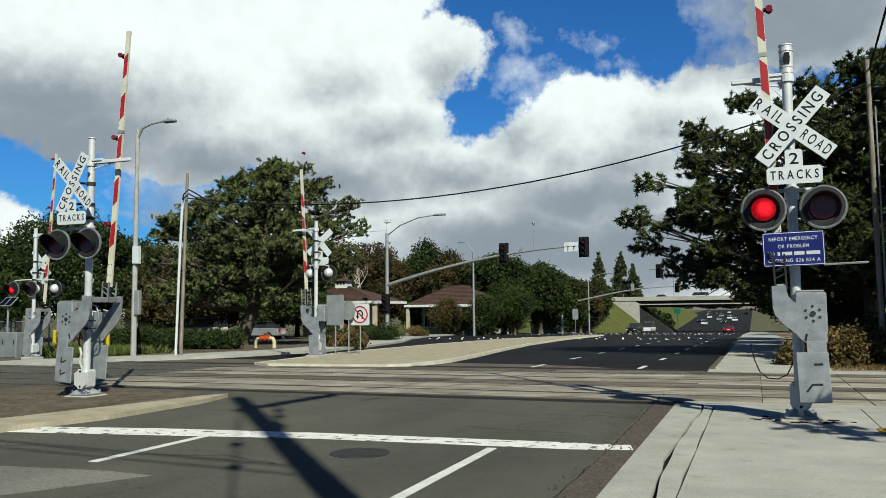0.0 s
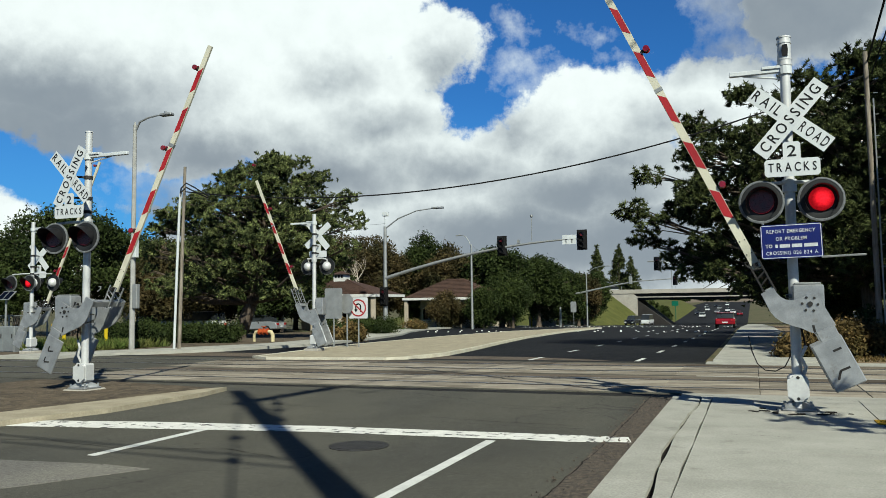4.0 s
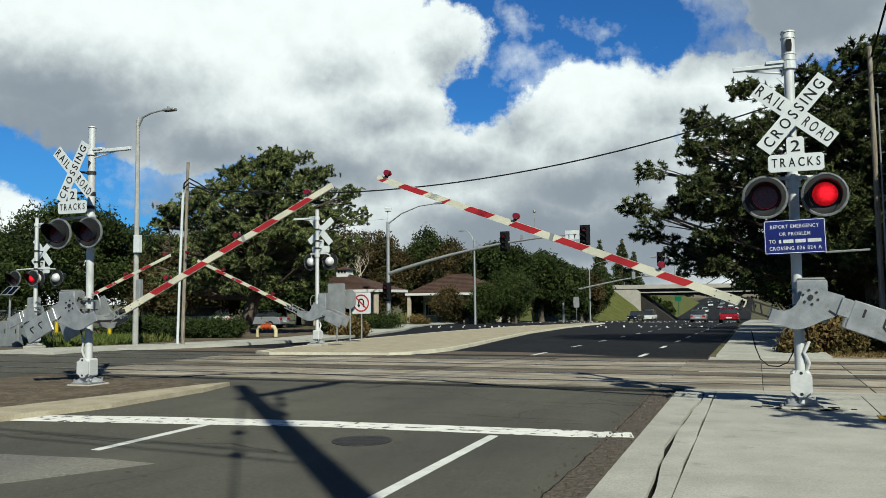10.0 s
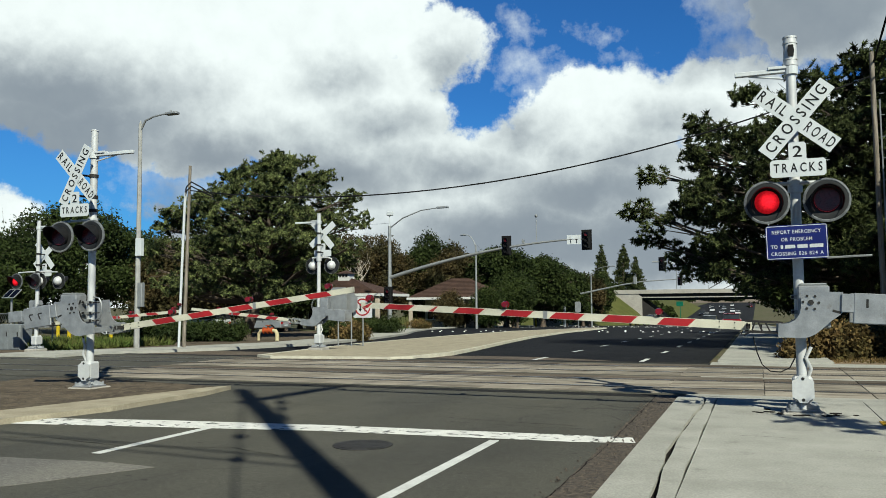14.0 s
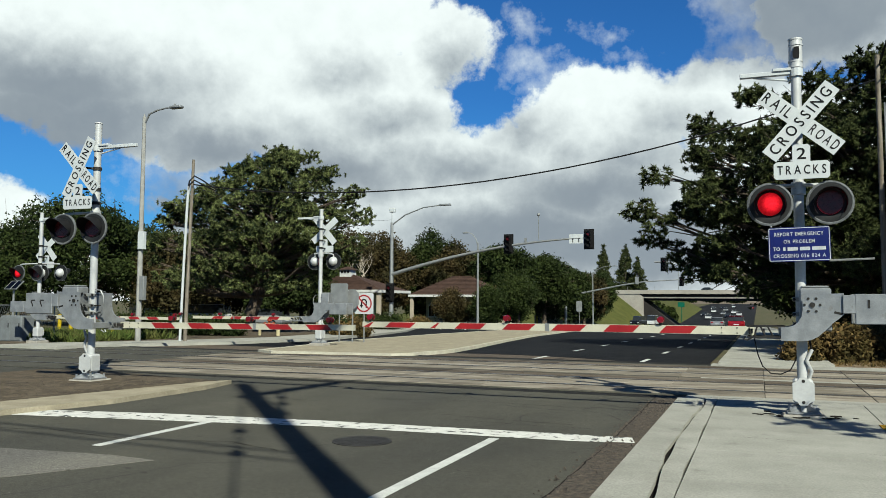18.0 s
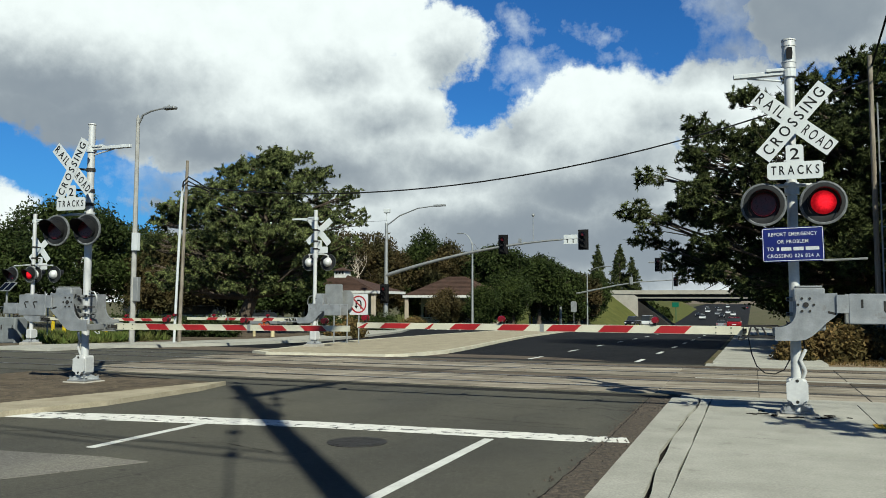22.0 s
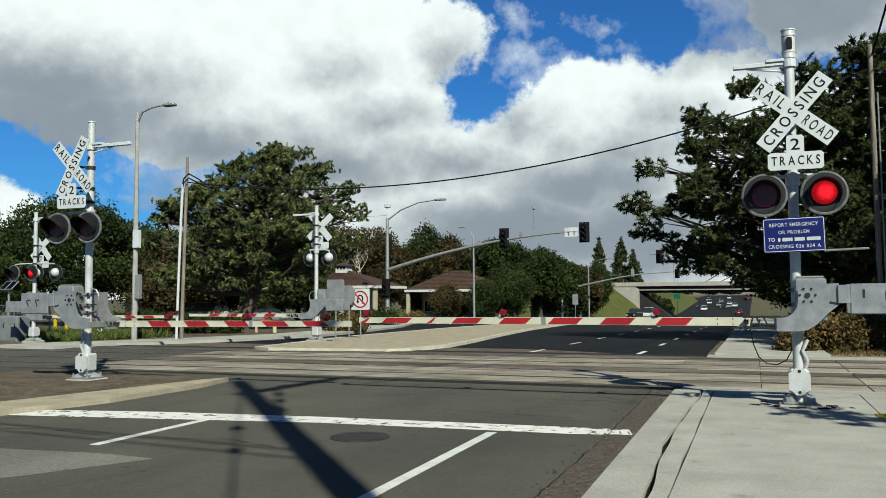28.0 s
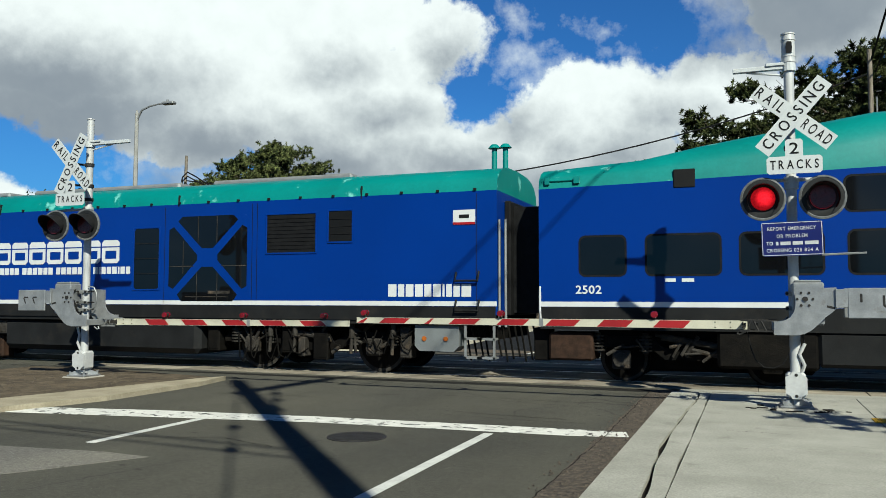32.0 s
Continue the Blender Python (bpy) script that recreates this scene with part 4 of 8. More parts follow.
def gate_arm(root, hub, side, length, drop=-0.35, cage=0.80, cage_mat="dark_steel", bands=(), lamps=(1.92, 4.22, 6.0), deep=0.43, boom_y=0.15, tongue=0.56, slim=1.0):
    """Rotating arm: plate with the hub bolts, counterweights, bracket and striped boom; level when unturned. side -1: boom to -x."""
    s = -side
    arm = None
    bm = bmesh.new()
    pts = [(-0.13, 0.21), (0.42, 0.23), (0.42, -0.07), (0.36, -0.13), (0.27, -0.20), (0.17, -0.31), (0.07, -0.40), (-0.02, -0.45), (-0.12, -0.47), (-tongue, -0.47), (-tongue, -0.27), (-0.35, -0.27), (-0.27, -0.25), (-0.20, -0.20), (-0.15, -0.12), (-0.13, -0.02)]
    pts = [(s * px * slim, 0.06 + (pz - 0.06) * slim) for px, pz in pts]
    plate(bm, pts, -0.030, 0.0)
    arm = part("gate_arm", bm, "silver_cast", root, "silver gate arm plate with a ring of bolts")
    arm.matrix_basis = Matrix.Translation(hub)
    bm = bmesh.new()
    plate(bm, pts, deep - 0.03, deep)
    part("rear_plate", bm, "silver_cast", arm, "silver rear plate of the gate arm")
    bm = bmesh.new()
    cyl(bm, (0, -0.045, 0.06), (0, -0.03, 0.06), 0.035, seg=10)
    part("hub", bm, "dark_steel", arm)
    for i in range(6):
        w = i * math.pi / 3
        bm = bmesh.new()
        cyl(bm, (0.095 * math.cos(w), -0.040, 0.06 + 0.095 * math.sin(w)), (0.095 * math.cos(w), -0.03, 0.06 + 0.095 * math.sin(w)), 0.018, seg=6)
        part("bolt", bm, "dark_steel", arm)
    bm = bmesh.new()
    x0, x1 = sorted((s * 0.26, s * 0.36))
    box(bm, x0, x1, -0.033, -0.03, 0.015, 0.045, turn=pose(0, 0, 0, 0, 14 * s))
    part("slot", bm, "dark_steel", arm)
    for y0 in (-0.065, deep):
        bm = bmesh.new()
        x0, x1 = sorted((s * 0.50, s * 1.16))
        box(bm, x0, x1, y0, y0 + 0.035, -0.19, 0.205, 0.012)
        x0, x1 = sorted((s * 0.36, s * 0.56))
        box(bm, x0, x1, y0 + 0.005, y0 + 0.03, -0.05, 0.19, 0.006)
        cw = part("counterweight", bm, "silver_cast", arm, "flat silver counterweight")
        if y0 < 0:
            if side < 0:
                bm = bmesh.new()
                box(bm, -0.014, 0.014, y0 - 0.004, y0, 0.02, 0.13, turn=Matrix.Translation((s * 0.66, 0, 0)))
                part("slot", bm, "dark_steel", cw)
                bm = bmesh.new()
                box(bm, -0.014, 0.014, y0 - 0.004, y0, -0.02, 0.11, turn=Matrix.Translation((s * 0.92, 0, 0)))
                box(bm, -0.014, 0.014, y0 - 0.004, y0, -0.12, 0.0, turn=Matrix.Translation((s * 0.92, 0, -0.015)) @ pose(0, 0, 0, 0, -52 * s))
                part("slot", bm, "dark_steel", cw)
            for xa in (0.74, 0.96) if side > 0 else ():
                bm = bmesh.new()
                t = Matrix.Translation((s * xa, 0, 0.0))
                box(bm, -0.045, 0.045, y0 - 0.004, y0, 0.055, 0.078, turn=t)
                box(bm, -0.012, 0.012, y0 - 0.004, y0, -0.055, 0.065, turn=t @ pose(0.028 * s, 0, 0, 0, 24 * s))
                part("slot", bm, "dark_steel", cw)
    # channel between the two plates, and the open cage that holds the boom
    bm = bmesh.new()
    x0, x1 = sorted((-s * (tongue - 0.12), -s * (tongue - 0.02)))
    box(bm, x0, x1, 0.0, deep - 0.03, drop - 0.06, drop + 0.05, 0.006)
    part("cross_channel", bm, "galv", arm, "galvanised channel between the arm plates")
    for y in (boom_y - 0.17, boom_y + 0.23) if deep < 0.5 else (boom_y - 0.09, boom_y + 0.11):
        for dz in (-0.075, 0.065):
            bm = bmesh.new()
            x0, x1 = sorted((-s * (tongue - 0.1), -s * (cage + 0.03)))
            box(bm, x0, x1, y, y + 0.02, drop + dz - 0.011, drop + dz + 0.011)
            part("bracket_rail", bm, cage_mat, arm)
        for xa, xb in ((0.48, 0.55), (0.58, 0.64), (0.72, 0.68), (0.76, 0.88), (0.98, 0.90), (1.02, 1.12)):
            if max(xa, xb) > cage:
                continue
            bm = bmesh.new()
            cyl(bm, (-s * xa, y + 0.01, drop - 0.075), (-s * xb, y + 0.01, drop + 0.065), 0.012, seg=6)
            part("bracket_bar", bm, cage_mat, arm)
    for xx in (min(0.60, cage - 0.1), cage - 0.03, cage):
        bm = bmesh.new()
        box(bm, -s * xx - 0.012, -s * xx + 0.012, boom_y - 0.12, boom_y + 0.20, drop - 0.03, drop + 0.03)
        part("bracket_bar", bm, "dark_steel", arm)
    bm = bmesh.new()
    tube(bm, [(-s * (cage - 0.04), -0.03, drop - 0.08), (-s * (cage + 0.03), -0.03, drop - 0.12), (-s * (cage + 0.07), -0.03, drop - 0.11), (-s * (cage + 0.05), -0.03, drop - 0.07)], 0.012, 6)
    part("bracket_hook", bm, cage_mat, arm)
    # boom, tapering; cream with slanting red stripes
    y0, y1 = boom_y, boom_y + 0.04
    L0 = cage - 0.06

    def half(u):
        return 0.060 - 0.015 * (u - L0) / (6.7 - L0)

    bm = bmesh.new()
    a = [(-s * L0, drop + half(L0)), (-s * length, drop + half(length)), (-s * length, drop - half(length)), (-s * L0, drop - half(L0))]
    plate(bm, a, y0, y1)
    boom = part("boom", bm, "cream_sheet", arm, "cream gate boom with slanting red stripes")
    slant = 0.05
    for u, e in bands or [(1.69 + 0.795 * k, 2.12 + 0.795 * k) for k in range(int((length - 1.7) / 0.795))]:
        e = min(e, length - 0.06)
        bm = bmesh.new()
        for ya, yb in ((y0 - 0.003, y0), (y1, y1 + 0.003)):
            hu, he = half(u) - 0.006, half(e) - 0.006
            top = (u, e) if e - u > 0.15 else (u + 0.02, u + 0.05)
            plate(bm, [(-s * (top[0] - slant), drop + hu), (-s * (top[1] - slant), drop + he), (-s * (e + slant), drop - he), (-s * (u + slant), drop - hu)], ya, yb)
        part("stripe", bm, "red_sheet", arm)
    # a dark clamp where the two lengths of the boom overlap, and bolts at its root
    bm = bmesh.new()
    box(bm, -s * 3.60 - 0.03, -s * 3.60 + 0.03, y0 - 0.006, y1 + 0.006, drop - half(3.6) - 0.006, drop + half(3.6) + 0.006)
    part("sleeve_clamp", bm, "galv", arm)
    for u in (L0 + 0.06, L0 + 0.22, L0 + 0.42):
        for dz in (-0.035, 0.035):
            bm = bmesh.new()
            cyl(bm, (-s * u, y0 - 0.008, drop + dz), (-s * u, y0, drop + dz), 0.010, seg=6)
            part("bolt", bm, "dark_steel", arm)
    for u in lamps:
        bm = bmesh.new()
        zc = drop + half(u) + 0.075
        box(bm, -s * u - 0.02, -s * u + 0.02, y0 - 0.01, y1 + 0.01, drop + half(u), zc - 0.04)
        cyl(bm, (-s * u, y0 - 0.02, zc), (-s * u, y1 + 0.02, zc), 0.034, seg=12)
        lamp = part("gate_lamp", bm, "dark_steel", arm, "small red lamp on the boom", smooth=True)
        for ya, yb in ((y0 - 0.05, y0 - 0.02), (y1 + 0.02, y1 + 0.05)):
            bm = bmesh.new()
            cyl(bm, (-s * u, ya, zc), (-s * u, yb, zc), 0.044 if ya < y0 else 0.050, 0.050 if ya < y0 else 0.044, 16)
            part("red_lens", bm, "lamp_red", lamp, smooth=True)
    ARMS.append((arm, hub, side))
    return arm


def crossing_signal(m, side, length, top, cap=False, loop=False, hub_z=1.50, foot=0.0, hub_x=0.06, lamp_z=2.90, words=True, sign=False, rear=False, dim=False, fx=0.0, dz=0.0, cross=(-40, 49), label="", **gate):
    """Mast with base, crossbuck, plate, lamp pair, gate. Faces -y. side -1: boom to -x."""
    root = thing("crossing_signal", m, label, "crossing signal", "signals at the level crossing")
    bm = bmesh.new()
    cyl(bm, (0, 0, 0.1), (0, 0, top), 0.070, 0.066, 18)
    cyl(bm, (0, 0, top), (0, 0, top + 0.02), 0.078, 0.07, 18)
    part("mast", bm, "silver", root, "round aluminium-painted mast", smooth=True)
    bm = bmesh.new()
    box(bm, -0.27, 0.27, -0.27, 0.27, -0.12 + foot, 0.045 + foot, 0.02)
    part("footing", bm, "bridge", root, "square concrete footing")
    bm = bmesh.new()
    box(bm, -0.21, 0.21, -0.21, 0.21, 0.045, 0.075, 0.01)
    for k in range(4):
        t = pose(0, 0, 0, 0, 0, 45 + 90 * k)
        plate(bm, [(0.05, 0.075), (0.25, 0.075), (0.25, 0.10), (0.09, 0.17), (0.05, 0.17)], -0.018, 0.018, m=t)
        cyl(bm, t @ Vector((0.235, 0, 0.07)), t @ Vector((0.235, 0, 0.14)), 0.02, seg=6)
    bmesh.ops.translate(bm, verts=bm.verts, vec=(0, 0, foot))
    part("base", bm, "silver_cast", root, "finned cast mast base with anchor bolts")
    bm = bmesh.new()
    box(bm, -0.125, 0.125, -0.13, 0.13, 0.175, 0.51, 0.03)
    plate(bm, [(-0.05, 0.165), (0.05, 0.165), (0.075, 0.205), (0.135, 0.235), (0.135, 0.455), (0.075, 0.485), (0.05, 0.525), (-0.05, 0.525), (-0.075, 0.485), (-0.135, 0.455), (-0.135, 0.235), (-0.075, 0.205)], -0.155, -0.125)
    bmesh.ops.translate(bm, verts=bm.verts, vec=(0, 0, foot))
    junction = part("junction_box", bm, "silver", root, "silver cast junction box at the mast base")
    for z in (0.485, 0.205):
        bm = bmesh.new()
        cyl(bm, (0, -0.160, z + foot), (0, -0.148, z + foot), 0.022, seg=8)
        part("bolt", bm, "dark_steel", junction)
    bm = bmesh.new()
    tube(bm, [(-side * 0.06, -0.02, 0.5), (-side * 0.11, -0.06, 0.66), (-side * 0.05, -0.08, 0.80), (-side * 0.12, -0.06, 0.95)], 0.024, 8)
    part("conduit", bm, "silver", root, "bent conduit to the gate mechanism", smooth=True)
    # gate mechanism behind the arm
    bm = bmesh.new()
    x0, x1 = sorted((fx - side * 0.36, fx + side * 0.03))
    box(bm, x0, x1, FRONT + 0.06, FRONT + 0.34, 1.20, 1.77, 0.02)
    mech = part("gate_mechanism", bm, "silver_cast", root, "silver gate motor housing")
    bm = bmesh.new()
    box(bm, x0 + 0.03, x1 - 0.03, FRONT + 0.08, FRONT + 0.32, 1.77, 1.80, 0.01)
    part("lid", bm, "galv", mech)
    for z in (1.28, 1.42, 1.62):
        bm = bmesh.new()
        box(bm, -0.11, 0.11, -0.10, -0.075, z - 0.028, z + 0.028, 0.006)
        clamp = part("mast_clamp", bm, "galv", root, "steel clamp holding the gate mechanism")
        for x in (-0.09, 0.09):
            bm = bmesh.new()
            cyl(bm, (x, -0.13, z), (x, 0.11, z), 0.012, seg=6)
            cyl(bm, (x, -0.125, z), (x, -0.10, z), 0.022, seg=6)
            part("clamp_bolt", bm, "dark_steel", clamp)
    if side > 0:
      bm = bmesh.new()
      tube(bm, [(side * 0.10, -0.05, 1.72), (side * 0.24, -0.06, 1.70), (side * 0.30, -0.06, 1.60), (side * 0.31, -0.06, 1.45), (side * 0.27, -0.05, 1.33), (side * 0.12, -0.04, 1.28)], 0.014, 6)
      part("guard_hoop", bm, "galv", root, smooth=True)
    bm = bmesh.new()
    tube(bm, [(-side * 0.12, -0.14, 1.66), (-side * 0.17, -0.17, 1.52), (-side * 0.10, -0.16, 1.40), (-side * 0.06, -0.12, 1.22), (-side * 0.10, -0.10, 1.02), (-side * 0.11, -0.06, 0.94)], 0.013, 6)
    part("cable", bm, "cable", root, smooth=True)
    gate_arm(root, (hub_x + fx, FRONT - 0.02, hub_z), side, length, cage=0.78 if side < 0 else (0.70 if "deep" in gate else 1.12), cage_mat="dark_steel" if side < 0 else "galv", **gate)
    if loop:
        bm = bmesh.new()
        tube(bm, [(-0.60, 0, 1.08), (-0.56, 0.02, 0.86), (-0.50, 0.02, 0.70), (-0.40, 0.02, 0.61), (-0.27, 0.02, 0.60), (-0.15, 0.02, 0.66), (-0.08, 0, 0.80)], 0.008, 6)
        part("cable_loop", bm, "cable", root, "thin black cable hanging in a loop", smooth=True)
    # sign cross
    crossbuck(root, 0.03 + fx, FRONT, 4.00 + dz, -1, *cross)
    tracks_plate(root, 0.03 + fx, FRONT - 0.02, 3.34 + dz, -1)
    for z in (4.02 + dz, 3.36 + dz, 3.62 + dz):
        bm = bmesh.new()
        tube(bm, [(fx, FRONT + 0.01, z), (fx * 0.6, FRONT * 0.5, z), (0, 0, z)], 0.022, 6)
        cyl(bm, (0, 0, z - 0.03), (0, 0, z + 0.03), 0.085, seg=14)
        part("sign_bracket", bm, "dark_steel", root)
    # lamps on their cross arm
    if rear:
        bm = bmesh.new()
        tube(bm, [(-0.86, -0.05, 2.80), (-0.3, -0.06, 2.82), (0.3, 0.06, 2.82), (0.88, 0.05, 2.80)], 0.025, 8)
        part("lamp_bracket", bm, "silver", root)
        for x in (-0.86, 0.02):
            signal_lamp(root, x, -0.14, 2.48, lit=None)
        signal_lamp(root, 0.88, 0.14, 2.48, True, True)
        signal_lamp(root, 0.0, 0.14, 2.48, True, False)
    else:
        bm = bmesh.new()
        tube(bm, [(-0.37 + fx, FRONT + 0.06, 3.0), (-0.37 + fx, FRONT + 0.06, 3.14), (-0.30 + fx, -0.06, 3.17), (0.30 + fx, -0.06, 3.17), (0.37 + fx, FRONT + 0.06, 3.14), (0.37 + fx, FRONT + 0.06, 3.0)], 0.025, 8)
        cyl(bm, (0, 0, 3.05), (0, 0, 3.22), 0.095, seg=14)
        part("lamp_bracket", bm, "silver", root, smooth=True)
        signal_lamp(root, -0.37 + fx, FRONT + 0.04, lamp_z, lit=None if dim else True, turn=5 if dim else 0)
        signal_lamp(root, 0.37 + fx, FRONT + 0.04, lamp_z, lit=None if dim else False, turn=5 if dim else 0)
    # side arm near the top
    bm = bmesh.new()
    z = 4.41 if not cap else 4.74
    x0, x1 = sorted((side * 0.04, side * 0.73))
    if not cap:
        x0, x1 = sorted((side * 0.05, side * 0.95))
    box(bm, x0, x1, -0.05, 0.02, z - 0.02, z + 0.045, 0.008)
    xm, xn = sorted((side * 0.3, side * 0.05))
    box(bm, xm, xn, -0.07, 0.04, z + 0.03, z + 0.075, 0.008)
    cyl(bm, (side * 0.55, -0.01, z - 0.02), (side * 0.07, 0, z - 0.10), 0.014, seg=6)
    cyl(bm, (0, 0, z - 0.05), (0, 0, z + 0.06), 0.092, seg=14)
    part("side_arm", bm, "sign_white", root, "white cantilever arm near the mast top")
    if cap:
        bm = bmesh.new()
        cyl(bm, (0, 0, 4.79), (0, 0, 5.22), 0.090, 0.088, 22)
        for z in (4.81, 4.89, 5.12, 5.20):
            cyl(bm, (0, 0, z), (0, 0, z + 0.02), 0.096, seg=22)
        drum = part("warning_horn", bm, "silver", root, "silver drum-shaped warning bell housing", smooth=True)
        bm = bmesh.new()
        plate(bm, [(-0.030, 4.93), (0.040, 4.93), (0.048, 5.01), (0.040, 5.09), (-0.022, 5.09), (-0.038, 5.01)], -0.102, -0.07)
        part("opening", bm, "black", drum)
    if sign:
        bm = bmesh.new()
        plate(bm, [(-0.38, -0.20), (-0.35, -0.23), (0.35, -0.23), (0.38, -0.20), (0.38, 0.20), (0.35, 0.23), (-0.35, 0.23), (-0.38, 0.20)], -0.002, 0.002)
        p = part("emergency_sign", bm, "blue_sign", root, "blue emergency notice with white letters")
        p.matrix_basis = pose(-0.02, FRONT - 0.02, 2.35, 0, -1.2)
        bm = bmesh.new()
        for x0, x1, z0, z1 in ((-0.372, 0.372, 0.212, 0.220), (-0.372, 0.372, -0.220, -0.212), (-0.372, -0.364, -0.22, 0.22), (0.364, 0.372, -0.22, 0.22)):
            box(bm, x0, x1, -0.005, -0.002, z0, z1)
        part("border", bm, "letter_white", p)
        for z, t, w in ((0.135, "REPORT EMERGENCY", 0.60), (0.035, "OR PROBLEM", 0.38), (-0.155, "CROSSING 026 824 A", 0.64)):
            letters("letter", t, 0.068, Matrix.Translation((0, -0.004, z)), "letter_white", p, 0.002, w, 0.0005, 1.2)
        letters("letter", "TO", 0.068, Matrix.Translation((-0.28, -0.004, -0.06)), "letter_white", p, 0.002, 0.085, 0.001)
        bm = bmesh.new()
        for x0, x1 in ((-0.20, -0.17), (-0.145, -0.02), (0.005, 0.13), (0.155, 0.32)):
            box(bm, x0, x1, -0.005, -0.002, -0.083, -0.037)
        part("number_bars", bm, "letter_white", p)
        bm = bmesh.new()
        tube(bm, [(0.36, -0.1, 2.14), (0.9, -0.05, 2.16)], 0.015, 6)
        part("stay", bm, "galv", root)
    return root


crossing_signal(pose(0.53, 12.15, -0.018), -1, 6.66, 4.82, True, loop=True, foot=0.045, hub_x=0.12, hub_z=1.485, sign=True, drop=-0.295, tongue=0.43, slim=0.9,
                bands=((1.51, 1.93), (2.30, 2.72), (3.06, 3.49), (3.83, 4.25), (4.60, 5.02), (5.35, 5.43), (5.77, 6.21), (6.49, 6.66)), lamps=(1.96, 4.23, 6.52), label="silver crossing signal with blue sign and striped gate on pavement")
crossing_signal(pose(-11.75, 12.10, 0.02, 0, 0, 0), 1, 5.56, 4.89, dim=True, fx=-0.17, hub_z=1.45, lamp_z=2.86, cross=(-46, 61),
                deep=0.80, boom_y=0.48, tongue=0.46, drop=-0.395,
                bands=((1.41, 1.85), (2.22, 2.69), (3.09, 3.52), (3.87, 4.32), (4.67, 5.09)), lamps=(1.82, 3.49, 5.09), label="silver crossing signal with white crossbuck and striped gate, on the median")
crossing_signal(pose(-14.30, 25.2, 0.07, 0, 0, 180), 1, 5.42, 4.70, hub_z=1.23, label="silver crossing signal seen from behind, on the concrete island")
crossing_signal(pose(-24.36, 22.5, 0.05, 0, 0, 180), -1, 6.2, 4.66, hub_z=1.25, rear=True, dz=-0.55, label="silver crossing signal with extra lamps by the park pavement")

# ---------------------------------------------------------------- trees
def tufts(centres, size, needles, rng, width=0.16, up=0.35):
    """Sprays of thin pointed blades round each centre; returns vertices and triangles."""
    n = len(centres)
    c = np.repeat(np.asarray(centres), needles, axis=0)
    d = rng.normal(size=(n * needles, 3))
    d[:, 2] += up
    d /= np.linalg.norm(d, axis=1)[:, None]
    e = np.cross(d, rng.normal(size=d.shape))
    e /= np.linalg.norm(e, axis=1)[:, None] + 1e-9
    ln = size * rng.uniform(0.6, 1.25, (len(c), 1))
    w = ln * width
    v = np.stack([c - e * w + d * ln * 0.15, c + e * w + d * ln * 0.15, c + d * ln], axis=1).reshape(-1, 3)
    f = np.arange(len(v)).reshape(-1, 3)
    return v, f


def leaves(centres, size, count, rng, spread):
    """Small pointed leaves strewn round each centre."""
    n = len(centres)
    c = np.repeat(np.asarray(centres), count, axis=0) + rng.normal(size=(n * count, 3)) * spread
    a = rng.normal(size=c.shape)
    a /= np.linalg.norm(a, axis=1)[:, None]
    b = np.cross(a, rng.normal(size=c.shape))
    b /= np.linalg.norm(b, axis=1)[:, None] + 1e-9
    s = size * rng.uniform(0.6, 1.3, (len(c), 1))
    v = np.stack([c - a * s * 0.6 + b * s * 0.55, c - a * s * 0.6 - b * s * 0.55, c + a * s], axis=1).reshape(-1, 3)
    f = np.arange(len(v)).reshape(-1, 3)
    return v, f


def np_mesh(name, v, f, mat, parent):
    me = bpy.data.meshes.new(name)
    k = f.shape[1]
    me.vertices.add(len(v))
    me.vertices.foreach_set("co", v.astype(np.float32).ravel())
    me.loops.add(f.size)
    me.loops.foreach_set("vertex_index", f.astype(np.int32).ravel())
    me.polygons.add(len(f))
    me.polygons.foreach_set("loop_start", np.arange(0, f.size, k, dtype=np.int32))
    me.update(calc_edges=True)
    me.materials.append(M[mat])
    ob = new(name, me)
    ob.parent = parent
    return ob


def shell_points(lobes, n, rng, inner=0.55):
    """Points in the outer part of a set of lobes (x, y, z, rx, ry, rz)."""
    out = []
    w = np.array([a[3] * a[4] + a[3] * a[5] for a in lobes])
    pick = rng.choice(len(lobes), n, p=w / w.sum())
    d = rng.normal(size=(n, 3))
    d /= np.linalg.norm(d, axis=1)[:, None]
    r = rng.uniform(inner, 1.05, (n, 1))
    L = np.array(lobes)[pick]
    return L[:, :3] + d * r * L[:, 3:]


